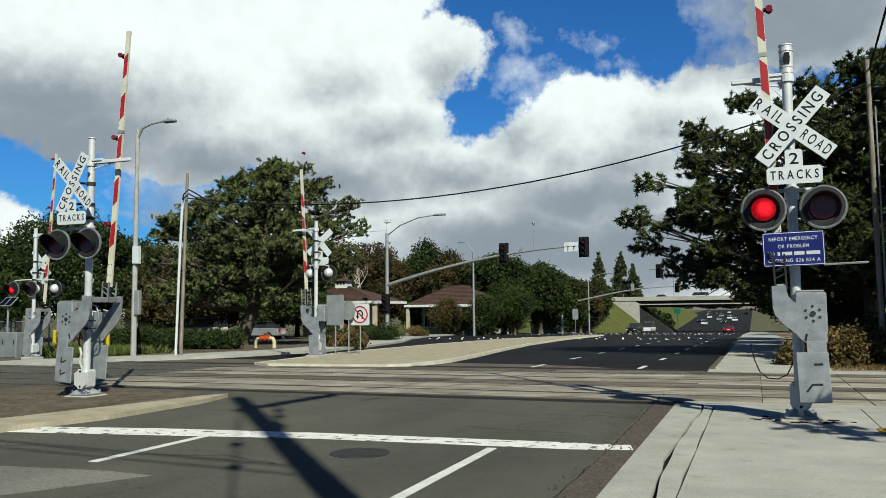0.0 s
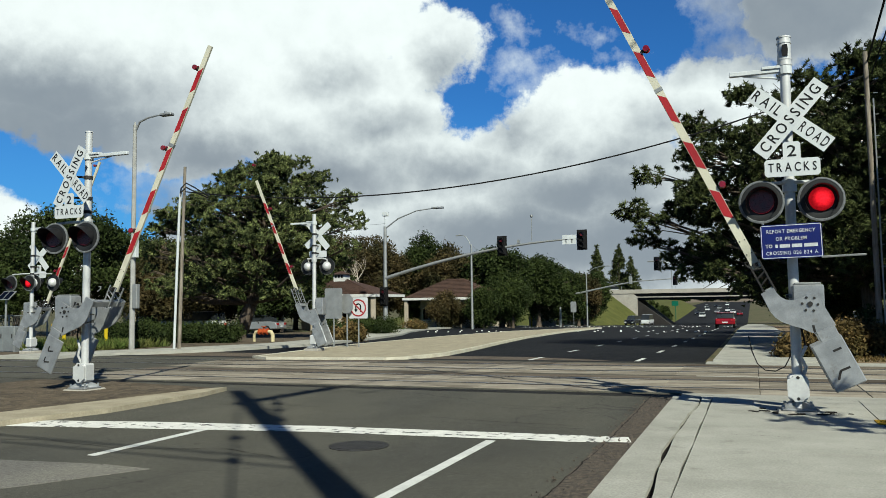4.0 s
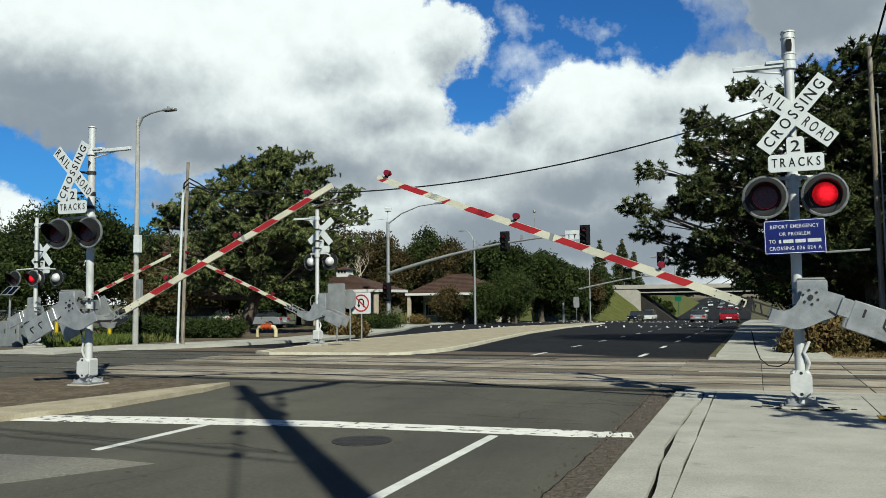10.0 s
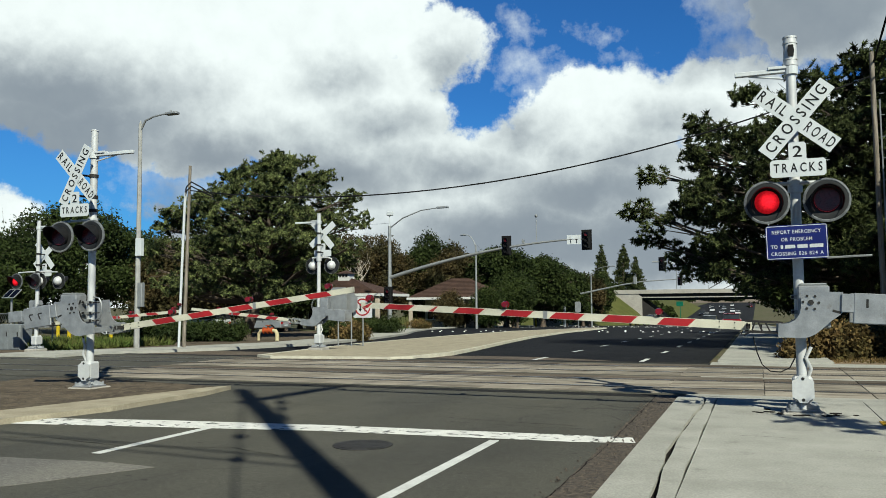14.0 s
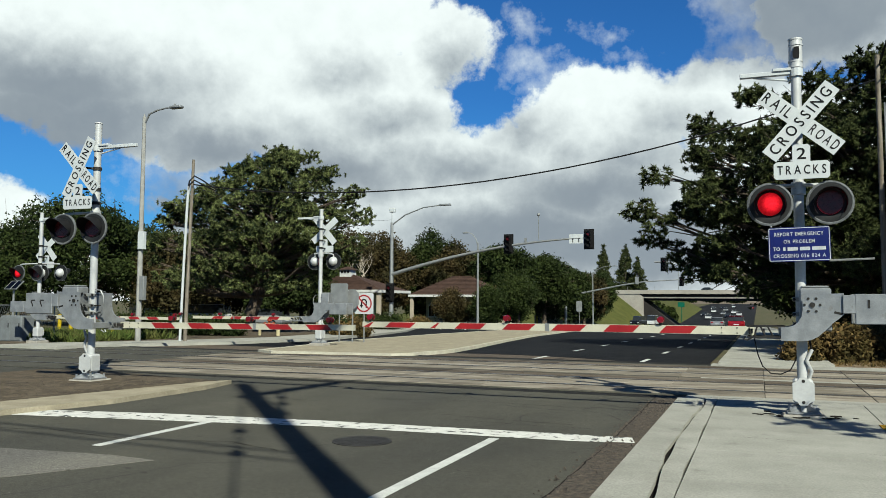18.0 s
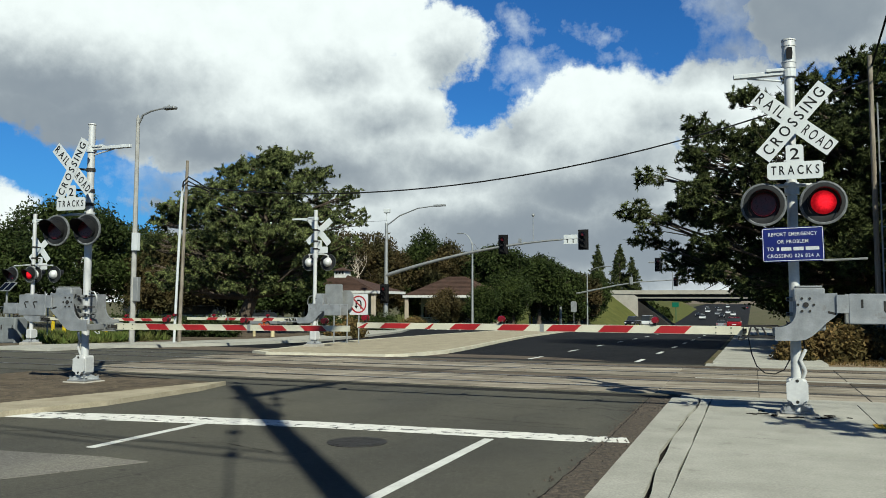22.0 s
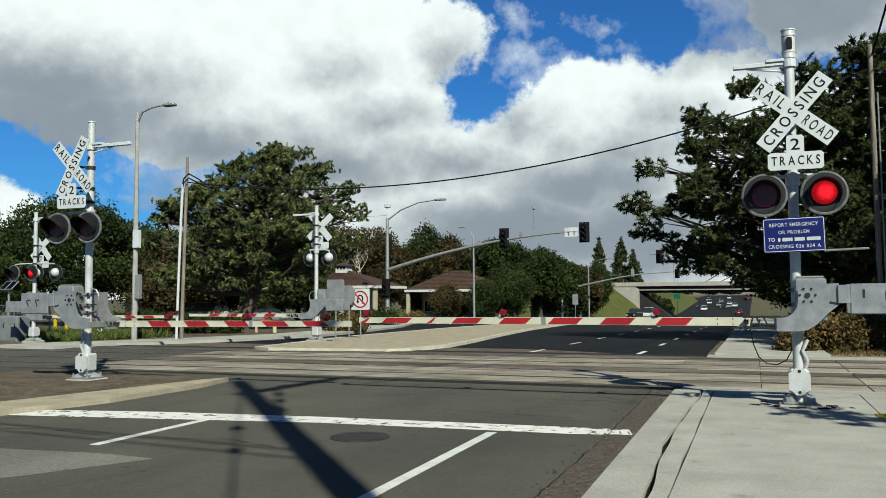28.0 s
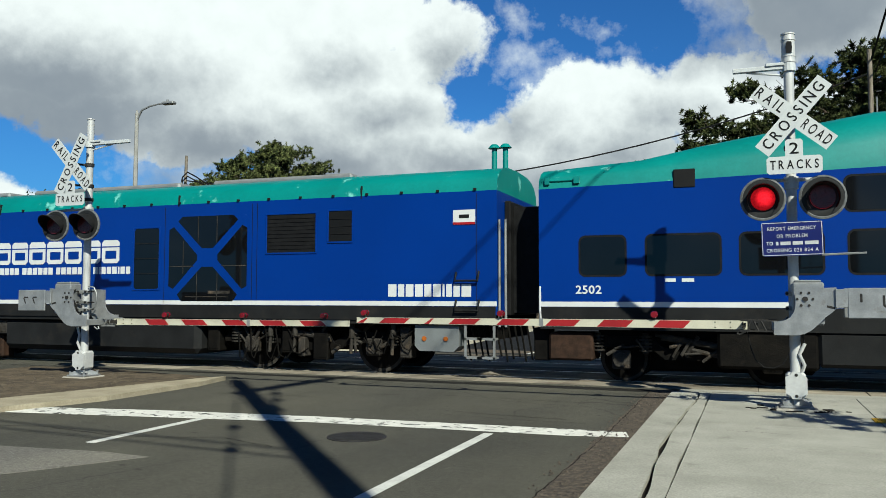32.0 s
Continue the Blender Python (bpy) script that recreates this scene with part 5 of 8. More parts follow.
def tree(x, y, crown, kind, label, seed, trunk=0.28, n=1500, lean=0.0, detail=1.0, mat="pine", lobes=None, count=22, leaf=0.16, lobe_size=(0.22, 0.38)):
    """Trunk with limbs towards lobes of the crown; crown: centre x, y, z and radii, relative to the foot."""
    rng = np.random.default_rng(seed)
    z0 = ground_z(y) - 0.03
    root = thing("tree", pose(x, y, z0), label, "tree")
    cx, cy, cz, rx, ry, rz = crown
    if lobes is None:
        lobes = []
        for i in range(count):
            d = rng.normal(size=3)
            d /= np.linalg.norm(d)
            k = rng.uniform(0.45, 0.82)
            s = rng.uniform(*lobe_size)
            lobes.append((cx + d[0] * rx * k, cy + d[1] * ry * k, cz + d[2] * rz * k, rx * s, ry * s, rz * s * rng.uniform(0.6, 0.9)))
    bm = bmesh.new()
    top = Vector((cx + lean * 0.3, cy, cz + rz * 0.45))
    path = [Vector((0, 0, -0.1)), Vector((lean * 0.3, 0.05, top.z * 0.25)), Vector((lean * 0.7, -0.05, top.z * 0.5)), Vector((cx * 0.8 + lean * 0.5, cy * 0.7, top.z * 0.75)), top]
    for i in range(4):
        cyl(bm, path[i], path[i + 1], trunk * (1.15 - 0.26 * i), trunk * (1.15 - 0.26 * (i + 1)), 9)
    cyl(bm, (0, 0, -0.15), path[1] * 0.2, trunk * 1.6, trunk * 1.12, 9)
    for k, (lx, ly, lz, *_r) in enumerate(lobes):
        if k % 2 and len(lobes) > 30:
            continue
        t = min(max((lz - 0.2 * rz) / top.z, 0.25), 0.95) * rng.uniform(0.7, 0.95)
        i = min(int(t * 4), 3)
        a = path[i].lerp(path[i + 1], t * 4 - i)
        b = Vector((lx, ly, lz))
        mid = a.lerp(b, 0.5) + Vector((0, 0, -0.12 * (b - a).length * rng.uniform(0.2, 1)))
        r = trunk * 0.34
        cyl(bm, a, mid, r, r * 0.6, 6)
        cyl(bm, mid, b, r * 0.6, r * 0.2, 6)
        for q in range(3):
            e = b + Vector(rng.normal(size=3)) * _r[0] * 0.7
            cyl(bm, mid.lerp(b, 0.6), e, r * 0.3, r * 0.08, 4)
    part("trunk", bm, "bark", root, smooth=True)
    pts = shell_points(lobes, int(n * detail), rng)
    if kind == "pine":
        v, f = tufts(pts, leaf, 13, rng, 0.11)
        np_mesh("crown", v, f, mat, root)
    else:
        v, f = leaves(pts, leaf * 0.78, 26, rng, 0.30)
        np_mesh("crown", v, f, mat, root)
    return root


def bush(x, y, r, h, mat, label, seed, n=260, leaf=0.09, name="bush"):
    rng = np.random.default_rng(seed)
    root = thing(name, pose(x, y, ground_z(y) - 0.02), label, "bush")
    lobes = [(rng.uniform(-0.6, 0.6) * r, rng.uniform(-0.6, 0.6) * r, h * rng.uniform(0.3, 0.65), r * 0.5, r * 0.5, h * 0.36) for _ in range(9)]
    bm = bmesh.new()
    for lx, ly, lz, *_ in lobes:
        tube(bm, [(lx * 0.1, ly * 0.1, 0), (lx * 0.6, ly * 0.6, lz * 0.6), (lx, ly, lz)], 0.03, 5, 0.01)
    part("stems", bm, "bark", root)
    v, f = leaves(shell_points(lobes, n, rng, 0.3), leaf, 24, rng, 0.12)
    v[:, 2] = np.maximum(v[:, 2], 0.0)
    np_mesh("foliage", v, f, mat, root)
    return root


def pine_tree(x, y, outline, label, seed, mat, path, trunk, clusters=120, per=9, fill=260, leaf=0.165, blades=84, size=0.36, arms=()):
    """Puffs of needles gathered in clusters on boughs; outline: rows of height and the crown's two edges."""
    rng = np.random.default_rng(seed)
    root = thing("tree", pose(x, y, ground_z(y) - 0.03), label, "tree")
    z, xl, xr = (np.array(c, dtype=float) for c in zip(*outline))
    zz = np.linspace(z[0], z[-1], 200)
    wl, wr = np.interp(zz, z, xl), np.interp(zz, z, xr)
    p = (wr - wl + 2.0) / (wr - wl + 2.0).sum()

    def inside(n, lo, hi):
        k = rng.choice(200, n, p=p)
        w = rng.uniform(0, 2 * math.pi, n)
        rad = rng.uniform(lo, hi, n)
        half = (wr[k] - wl[k]) / 2 - 0.25
        return np.stack([(wl[k] + wr[k]) / 2 + half * rad * np.cos(w), half * 0.62 * rad * np.sin(w), zz[k] - 0.2], 1)

    ends = np.concatenate([inside(clusters, 0.62, 1.0), np.array(arms, dtype=float).reshape(-1, 3)])
    puffs = np.repeat(ends, per, axis=0) + np.clip(rng.normal(size=(len(ends) * per, 3)), -1.4, 1.4) * (size, size, size * 0.55)
    puffs = np.concatenate([puffs, inside(fill, 0.0, 0.66)])
    bm = bmesh.new()
    path = [Vector(q) for q in path]
    n = len(path) - 1
    for i in range(n):
        cyl(bm, path[i], path[i + 1], trunk * (1.12 - 0.8 * i / n), trunk * (1.12 - 0.8 * (i + 1) / n), 10)
    cyl(bm, path[0] - Vector((0, 0, 0.1)), path[0].lerp(path[1], 0.15), trunk * 1.5, trunk * 1.1, 10)
    for e in ends:
        b = Vector(e)
        a = min((path[i].lerp(path[i + 1], q / 4) for i in range(1, n) for q in range(4)), key=lambda c: abs(c.z - (b.z - 0.25 * (b.xy - c.xy).length)))
        mid = a.lerp(b, 0.55) + Vector((0, 0, -0.08 * (b - a).length * rng.uniform(0, 1)))
        r = min(trunk * 0.3, 0.03 + 0.014 * (b - a).length)
        cyl(bm, a, mid, r, r * 0.65, 6)
        cyl(bm, mid, b, r * 0.65, r * 0.2, 5)
        for q in range(3):
            cyl(bm, mid.lerp(b, 0.5), b + Vector(rng.normal(size=3)) * size * 0.8, r * 0.3, r * 0.1, 4)
    part("trunk", bm, "bark", root, smooth=True)
    # every puff is a spray of needles that opens upwards and outwards
    twig = rng.normal(size=puffs.shape) * (1.0, 1.0, 0.6) + (0, 0, 0.35)
    twig /= np.linalg.norm(twig, axis=1)[:, None]
    c = np.repeat(puffs, blades, axis=0) + np.repeat(twig, blades, axis=0) * rng.uniform(-0.22, 0.14, (len(puffs) * blades, 1))
    d = rng.normal(size=c.shape)
    d += np.repeat(twig, blades, axis=0) * 0.9
    d /= np.linalg.norm(d, axis=1)[:, None]
    side = np.cross(d, rng.normal(size=c.shape))
    side /= np.linalg.norm(side, axis=1)[:, None] + 1e-9
    ln = leaf * rng.uniform(0.55, 1.15, (len(c), 1)) * np.repeat(rng.uniform(0.7, 1.2, (len(puffs), 1)), blades, axis=0)
    w = 0.019 * ln / ln.mean()
    v = np.stack([c - side * w + d * ln * 0.08, c + side * w + d * ln * 0.08, c + d * ln], axis=1).reshape(-1, 3)
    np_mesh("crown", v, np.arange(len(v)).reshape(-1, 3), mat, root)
    return root


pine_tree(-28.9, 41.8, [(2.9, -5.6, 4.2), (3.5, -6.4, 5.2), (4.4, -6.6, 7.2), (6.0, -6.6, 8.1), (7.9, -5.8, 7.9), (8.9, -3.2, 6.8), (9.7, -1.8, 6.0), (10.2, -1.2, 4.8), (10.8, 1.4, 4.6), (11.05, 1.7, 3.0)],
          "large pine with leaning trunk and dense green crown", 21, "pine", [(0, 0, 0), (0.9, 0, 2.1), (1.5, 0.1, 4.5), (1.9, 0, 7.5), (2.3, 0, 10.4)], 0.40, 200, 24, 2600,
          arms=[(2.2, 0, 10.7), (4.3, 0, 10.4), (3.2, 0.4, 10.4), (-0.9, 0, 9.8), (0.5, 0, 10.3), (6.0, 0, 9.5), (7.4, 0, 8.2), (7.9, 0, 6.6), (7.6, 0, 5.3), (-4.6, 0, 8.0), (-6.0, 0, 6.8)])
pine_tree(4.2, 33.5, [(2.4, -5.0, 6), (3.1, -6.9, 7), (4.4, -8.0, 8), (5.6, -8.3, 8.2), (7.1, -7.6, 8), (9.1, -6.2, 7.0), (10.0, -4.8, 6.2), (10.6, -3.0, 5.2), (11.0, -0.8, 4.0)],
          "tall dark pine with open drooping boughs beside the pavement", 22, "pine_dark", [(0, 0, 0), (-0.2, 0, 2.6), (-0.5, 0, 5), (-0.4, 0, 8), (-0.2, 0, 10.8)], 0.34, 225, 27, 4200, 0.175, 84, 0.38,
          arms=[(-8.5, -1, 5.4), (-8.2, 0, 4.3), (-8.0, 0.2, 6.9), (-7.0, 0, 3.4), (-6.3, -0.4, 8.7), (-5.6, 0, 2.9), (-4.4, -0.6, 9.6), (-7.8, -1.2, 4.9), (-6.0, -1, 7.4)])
pine_tree(7.6, 5.4, [(3.4, -1.6, 1.8), (4.4, -2.4, 2.4), (5.6, -2.2, 2.2), (6.8, -1.2, 1.2), (7.4, -0.5, 0.5)], "young pine beside the pavement", 23, "pine_dark", [(0, 0, 0), (0.05, 0, 2.5), (0, 0, 5), (0, 0, 7.0)], 0.13, 26, 9, 60,
          arms=[(-2.9, 1.6, 4.6), (-3.3, 2.0, 4.2), (-3.6, 2.3, 4.1)])
tree(7.4, 23.2, (0.2, 0, 5.6, 3.0, 2.8, 2.6), "leaf", "evergreen tree beside the tracks shading the far pavement", 47, 0.2, 1500, 0, 1.0, "leaf", leaf=0.17)
for x, y, r, h, s, mt in ((13.5, 42, 5.5, 11.5, 1, "leaf"), (7.0, 46, 5.0, 9.0, 2, "leaf"), (2.6, 47, 3.2, 5.4, 6, "leaf"), (9.5, 38, 3.6, 5.0, 5, "leaf"), (5.2, 78, 3.4, 6.0, 7, "leaf"), (6.4, 98, 4.0, 6.5, 8, "leaf"), (7.6, 125, 4.4, 7.5, 9, "leaf"), (11, 32, 4.6, 9.0, 3, "leaf"), (3.8, 56, 4.0, 7.5, 4, "leaf")):
    tree(x, y, (0, 0, h * 0.58, r, r * 0.8, h * 0.42), "leaf", "dense dark evergreen tree behind the pavement", 30 + s, 0.25, 1500, 0, 1.0, mt, leaf=0.17)

# ---------------------------------------------------------------- train: locomotive and double-deck coach; nose at x = 0, body towards +x
SIDE = -1.50
NOSE_T, NOSE_X, SPEED = 31.2, -9.78, -17.55


def section(half, zb, zt, low=1.22, shoulder=0.5):
    """Lower body outline: sill, side and edge of the roof."""
    return [(half, low), (half + 0.0, zb), (-half, zb), (-half, low)]


def body_rings(stations):
    return [[Vector((s, y, z)) for y, z in section(h, zb, zt, lo)] for s, h, zb, zt, lo in stations]


def roof_rings(stations):
    out = []
    for s, h, zb, zt, lo in stations:
        ring = []
        for i in range(11):
            w = math.pi * i / 10
            y = h * math.copysign(abs(math.cos(w)) ** 0.62, math.cos(w))
            ring.append(Vector((s, y, zb + (zt - zb) * math.sin(w) ** 0.8)))
        out.append(ring)
    return out


def side_panel(root, name, mat, s0, s1, z0, z1, proud=0.006, corner=0.0, label="", back=0.004):
    bm = bmesh.new()
    c = corner
    q = [math.pi * i / 8 for i in range(5)]
    pts = [(x + c * math.cos(a + w), z + c * math.sin(a + w)) for x, z, a in ((s0 + c, z0 + c, math.pi), (s1 - c, z0 + c, 1.5 * math.pi), (s1 - c, z1 - c, 0.0), (s0 + c, z1 - c, 0.5 * math.pi)) for w in q] if c else [(s0, z0), (s1, z0), (s1, z1), (s0, z1)]
    plate(bm, pts, SIDE - proud, SIDE + back)
    return part(name, bm, mat, root, label)


def framed(root, name, mat, s0, s1, z0, z1, corner, label, rim="train_blue", bars=0, rows=0):
    p = side_panel(root, name, mat, s0, s1, z0, z1, 0.004, corner, label)
    t = 0.035
    if rim == "black":
        side_panel(p, "frame", rim, s0 - t, s1 + t, z0 - t, z1 + t, 0.0025, corner + 0.03)
        return p
    bm = bmesh.new()
    for a, b, c, d in ((s0 - t, s1 + t, z1, z1 + t), (s0 - t, s1 + t, z0 - t, z0), (s0 - t, s0, z0, z1), (s1, s1 + t, z0, z1)):
        box(bm, a, b, SIDE - 0.016, SIDE + 0.002, c, d, 0.004)
    part("frame", bm, rim, p)
    if bars or rows:
        for i in range(bars):
            bm = bmesh.new()
            x = s0 + (s1 - s0) * (i + 0.5) / bars
            box(bm, x - 0.012, x + 0.012, SIDE - 0.012, SIDE - 0.004, z0 + 0.02, z1 - 0.02)
            part("bar", bm, "bogie", p)
        for i in range(rows):
            bm = bmesh.new()
            z = z0 + (z1 - z0) * (i + 1) / (rows + 1)
            box(bm, s0 + 0.02, s1 - 0.02, SIDE - 0.014, SIDE - 0.004, z - 0.01, z + 0.01)
            part("bar", bm, "bogie" if bars else "black", p)
    return p


def wheel(root, s, y, z, r, label=""):
    bm = bmesh.new()
    for a, b, ra, rb in ((-0.07, 0.05, r, r), (0.05, 0.08, r + 0.03, r + 0.03), (-0.085, -0.07, r * 0.80, r * 0.86), (-0.12, -0.085, r * 0.28, r * 0.34)):
        cyl(bm, (s, y + a, z), (s, y + b, z), ra, rb, 28)
    n = 28
    for k in range(n):
        w0, w1 = 2 * math.pi * k / n, 2 * math.pi * (k + 1) / n
        f = bm.faces.new([bm.verts.new((s + q * math.cos(w), y - 0.074, z + q * math.sin(w))) for q, w in ((r * 0.86, w0), (r * 0.99, w0), (r * 0.99, w1), (r * 0.86, w1))])
        f.material_index = 1
    return part("wheel", bm, ["train_black", "bogie"], root, smooth=True)


def bogie(root, s0, s1, r, seed):
    rng = np.random.default_rng(seed)
    bm = bmesh.new()
    mid = (s0 + s1) / 2
    for y in (-1.08, 1.08):
        plate(bm, [(s0 - 0.75, 0.72), (s0 - 0.4, 0.86), (s0 + 0.5, 0.86), (mid - 0.5, 0.66), (mid + 0.5, 0.66), (s1 - 0.5, 0.86), (s1 + 0.4, 0.86), (s1 + 0.75, 0.72), (s1 + 0.72, 0.60), (s1 + 0.3, 0.66), (s1 - 0.55, 0.62), (mid + 0.5, 0.46), (mid - 0.5, 0.46), (s0 + 0.55, 0.62), (s0 - 0.3, 0.66), (s0 - 0.72, 0.60)], y - 0.07, y + 0.07)
    box(bm, mid - 0.35, mid + 0.35, -1.0, 1.0, 0.55, 0.95)
    frame_ob = part("bogie", bm, "train_black", root, "grimy black bogie frame")
    for s in (s0, s1):
        for y in (-0.76, 0.76):
            wheel(frame_ob, s, y, r + 0.034, r)
        bm = bmesh.new()
        box(bm, s - 0.16, s + 0.16, -1.26, -1.10, r - 0.14, r + 0.20, 0.03)
        cyl(bm, (s, -1.31, r + 0.03), (s, -1.26, r + 0.03), 0.13, seg=14)
        part("axle_box", bm, "bogie", frame_ob)
        for k in (-0.42, 0.42):
            bm = bmesh.new()
            for i in range(5):
                cyl(bm, (s + k, -1.16, 0.60 + i * 0.062), (s + k, -1.16, 0.628 + i * 0.062), 0.115, seg=12)
            cyl(bm, (s + k, -1.16, 0.56), (s + k, -1.16, 0.92), 0.055, seg=8)
            part("spring", bm, "bogie", frame_ob)
    for i in range(18):
        bm = bmesh.new()
        a = mid + rng.uniform(-1.9, 1.9)
        b = a + rng.uniform(-0.5, 0.5)
        cyl(bm, (a, -1.22 + rng.uniform(-0.05, 0.05), rng.uniform(0.5, 1.0)), (b, -1.24, rng.uniform(0.4, 0.9)), rng.uniform(0.018, 0.045), seg=8)
        part("brake_pipe", bm, "bogie", frame_ob)
    bm = bmesh.new()
    cyl(bm, (mid - 0.55, -1.2, 0.86), (mid + 0.45, -1.2, 0.70), 0.06, seg=10)
    part("brake_gear", bm, "bogie", frame_ob)


def grab(root, pts, r=0.018, mat="chrome", name="handrail", label=""):
    bm = bmesh.new()
    tube(bm, pts, r, 8)
    return part(name, bm, mat, root, label)


def bars_text(root, s0, s1, z0, z1, letters_w, mat, slant=0.0, gap=0.22):
    """Plain bars standing for a name."""
    total = sum(letters_w) + gap * (len(letters_w) - 1)
    k = (s1 - s0) / total
    x = s0
    for w in letters_w:
        if w > 0:
            bm = bmesh.new()
            plate(bm, [(x, z0), (x + w * k, z0), (x + w * k, z1), (x, z1)], SIDE - 0.006, SIDE + 0.002)
            part("name_bar", bm, mat, root)
        x += (abs(w) + gap) * k


def locomotive():
    root = thing("locomotive", pose(0, TRACKS[0], 0), "blue and teal diesel locomotive with a sloped cab", "locomotive")
    st = [(0.0, 1.40, 2.25, 2.34, 1.22), (0.08, 1.46, 2.36, 2.48, 1.22), (0.5, 1.49, 2.88, 3.08, 1.22), (1.05, 1.495, 3.26, 3.54, 1.22), (1.80, 1.49, 3.48, 3.90, 1.22), (2.62, 1.50, 3.55, 4.08, 1.22), (19.40, 1.50, 3.55, 4.10, 1.22)]
    bm = bmesh.new()
    loft(bm, body_rings(st))
    part("body", bm, "train_blue", root, "glossy blue painted body side")
    bm = bmesh.new()
    loft(bm, roof_rings(st), closed=False, caps=False)
    rr = roof_rings(st)
    for ring in (rr[0], rr[-1]):
        bm.faces.new([bm.verts.new(p) for p in ring])
    roof = part("roof", bm, "train_teal", root, "chalky teal roof with worn patches", smooth=True)
    bm = bmesh.new()
    for s in (2.64, 7.0, 12.2, 16.6):
        box(bm, s - 0.012, s + 0.012, -1.506, -1.40, 3.5, 3.75)
        part("seam", bm, "train_grey", roof)
        bm = bmesh.new()
    for i in range(22):
        s = 3.2 + i * 0.75
        box(bm, s, s + 0.05, -1.53, -1.47, 3.56, 3.60)
        part("lifting_lug", bm, "train_grey", roof)
        bm = bmesh.new()
    bm.free()
    bm = bmesh.new()
    for a, b in ((3.4, 6.4), (7.2, 11.6), (12.5, 16.0)):
        box(bm, a, b, -0.75, 0.75, 4.02, 4.16, 0.05)
    part("hatch", bm, "galv", roof, "pale roof hatches")
    bm = bmesh.new()
    loft(bm, [[Vector((q, -1.482, 3.745)), Vector((q, -1.275, 3.955)), Vector((q, -1.24, 3.90)), Vector((q, -1.43, 3.72))] for q in (2.75, 3.25)])
    part("roof_grille", bm, "screen", roof)
    side_panel(root, "stripe", "train_white", 0.02, 19.4, 1.385, 1.475, 0.004, label="white stripe along the sill")
    bm = bmesh.new()
    box(bm, 0.05, 19.38, -1.47, 1.47, 1.02, 1.225, 0.01)
    box(bm, 1.1, 19.38, -1.502, 1.502, 1.10, 1.38, 0.004)
    box(bm, 0.10, 1.1, -1.497, 1.497, 1.10, 1.38, 0.004)
    part("sill", bm, "train_grey", root, "dark grey sill")
    # cab
    grab(root, [(0.62, SIDE - 0.004, 2.62), (0.95, SIDE - 0.006, 3.10), (1.35, SIDE - 0.006, 3.32), (1.80, SIDE - 0.006, 3.41), (2.56, SIDE - 0.006, 3.46)], 0.010, "black", "gasket", "thin black gasket over the cab")
    door = side_panel(root, "cab_door", "train_blue", 1.52, 2.22, 1.52, 3.16, 0.006, 0.03, "blue cab door with a window")
    side_panel(door, "pane", "glass", 1.67, 2.08, 2.46, 3.04, 0.010, 0.04)
    for s in (1.40, 2.30):
        grab(door, [(s, SIDE - 0.02, 1.28), (s, SIDE - 0.07, 1.34), (s, SIDE - 0.07, 3.10), (s, SIDE - 0.02, 3.16)], 0.02)
    bm = bmesh.new()
    for s, z0, z1 in ((1.50, 1.95, 2.38), (2.24, 1.95, 2.38)):
        box(bm, s - 0.018, s + 0.018, SIDE - 0.06, SIDE - 0.02, z0, z1)
    for z in (2.30, 1.76):
        box(bm, 1.56, 1.72, SIDE - 0.04, SIDE - 0.008, z - 0.015, z + 0.015)
        box(bm, 1.57, 1.61, SIDE - 0.04, SIDE - 0.008, z - 0.07, z + 0.05)
    part("handle", bm, "brass", door)
    bm = bmesh.new()
    plate(bm, [(0.72, 2.48), (1.20, 2.48), (1.24, 2.52), (1.24, 3.02), (1.19, 3.08), (1.02, 3.08), (0.72, 2.86)], -1.504, -1.40)
    part("cab_window", bm, "glass", root, "dark cab side window")
    bm = bmesh.new()
    box(bm, 0.93, 1.0, SIDE - 0.20, SIDE - 0.14, 2.5, 3.1, 0.02)
    cyl(bm, (0.97, SIDE - 0.16, 2.48), (0.97, SIDE + 0.06, 2.44), 0.02, seg=8)
    part("mirror", bm, "galv", root, "pale side mirror")
    bm = bmesh.new()
    ball(bm, (2.52, SIDE - 0.03, 3.12), 0.065, 12)
    part("marker_lamp", bm, "train_white", root, smooth=True)
    bm = bmesh.new()
    loft(bm, [[Vector((s - 0.012, y * w, z)) for y, z in ((-1, a), (1, a), (1, a + 0.02), (-1, a + 0.02))] for s, w, a in ((0.2, 0.95, 2.56), (0.62, 1.1, 3.08), (1.05, 1.2, 3.45))])
    part("windscreen", bm, "glass", root)
    flag = side_panel(root, "flag", "train_white", 0.36, 0.68, 2.20, 2.42, 0.02, label="small striped flag")
    bm = bmesh.new()
    for i in range(4):
        box(bm, 0.36, 0.68, SIDE - 0.024, SIDE - 0.02, 2.205 + i * 0.058, 2.232 + i * 0.058)
    part("stripes", bm, "flag_red", flag)
    bm = bmesh.new()
    box(bm, 0.36, 0.50, SIDE - 0.027, SIDE - 0.023, 2.305, 2.42)
    part("canton", bm, "flag_blue", flag)
    letters("number", "5001", 0.26, Matrix.Translation((0.34, SIDE - 0.010, 1.63)), "train_white", root, 0.004, 0.46, 0.004)
    bars_text(root, 0.12, 0.44, 1.80, 1.90, (1, 1, 1, 1), "train_white")
    bars_text(root, 2.6, 3.2, 1.66, 1.74, (1, 0.4, 0.9, 1.2, 0.9, 1, 0.9), "train_teal")
    # side openings
    framed(root, "vent", "screen", 4.42, 4.94, 2.68, 3.28, 0.0, "dark side vent", rows=3)
    framed(root, "grille", "screen", 5.60, 6.66, 1.72, 3.02, 0.08, "tall radiator grille with brown bars", bars=7, rows=2)
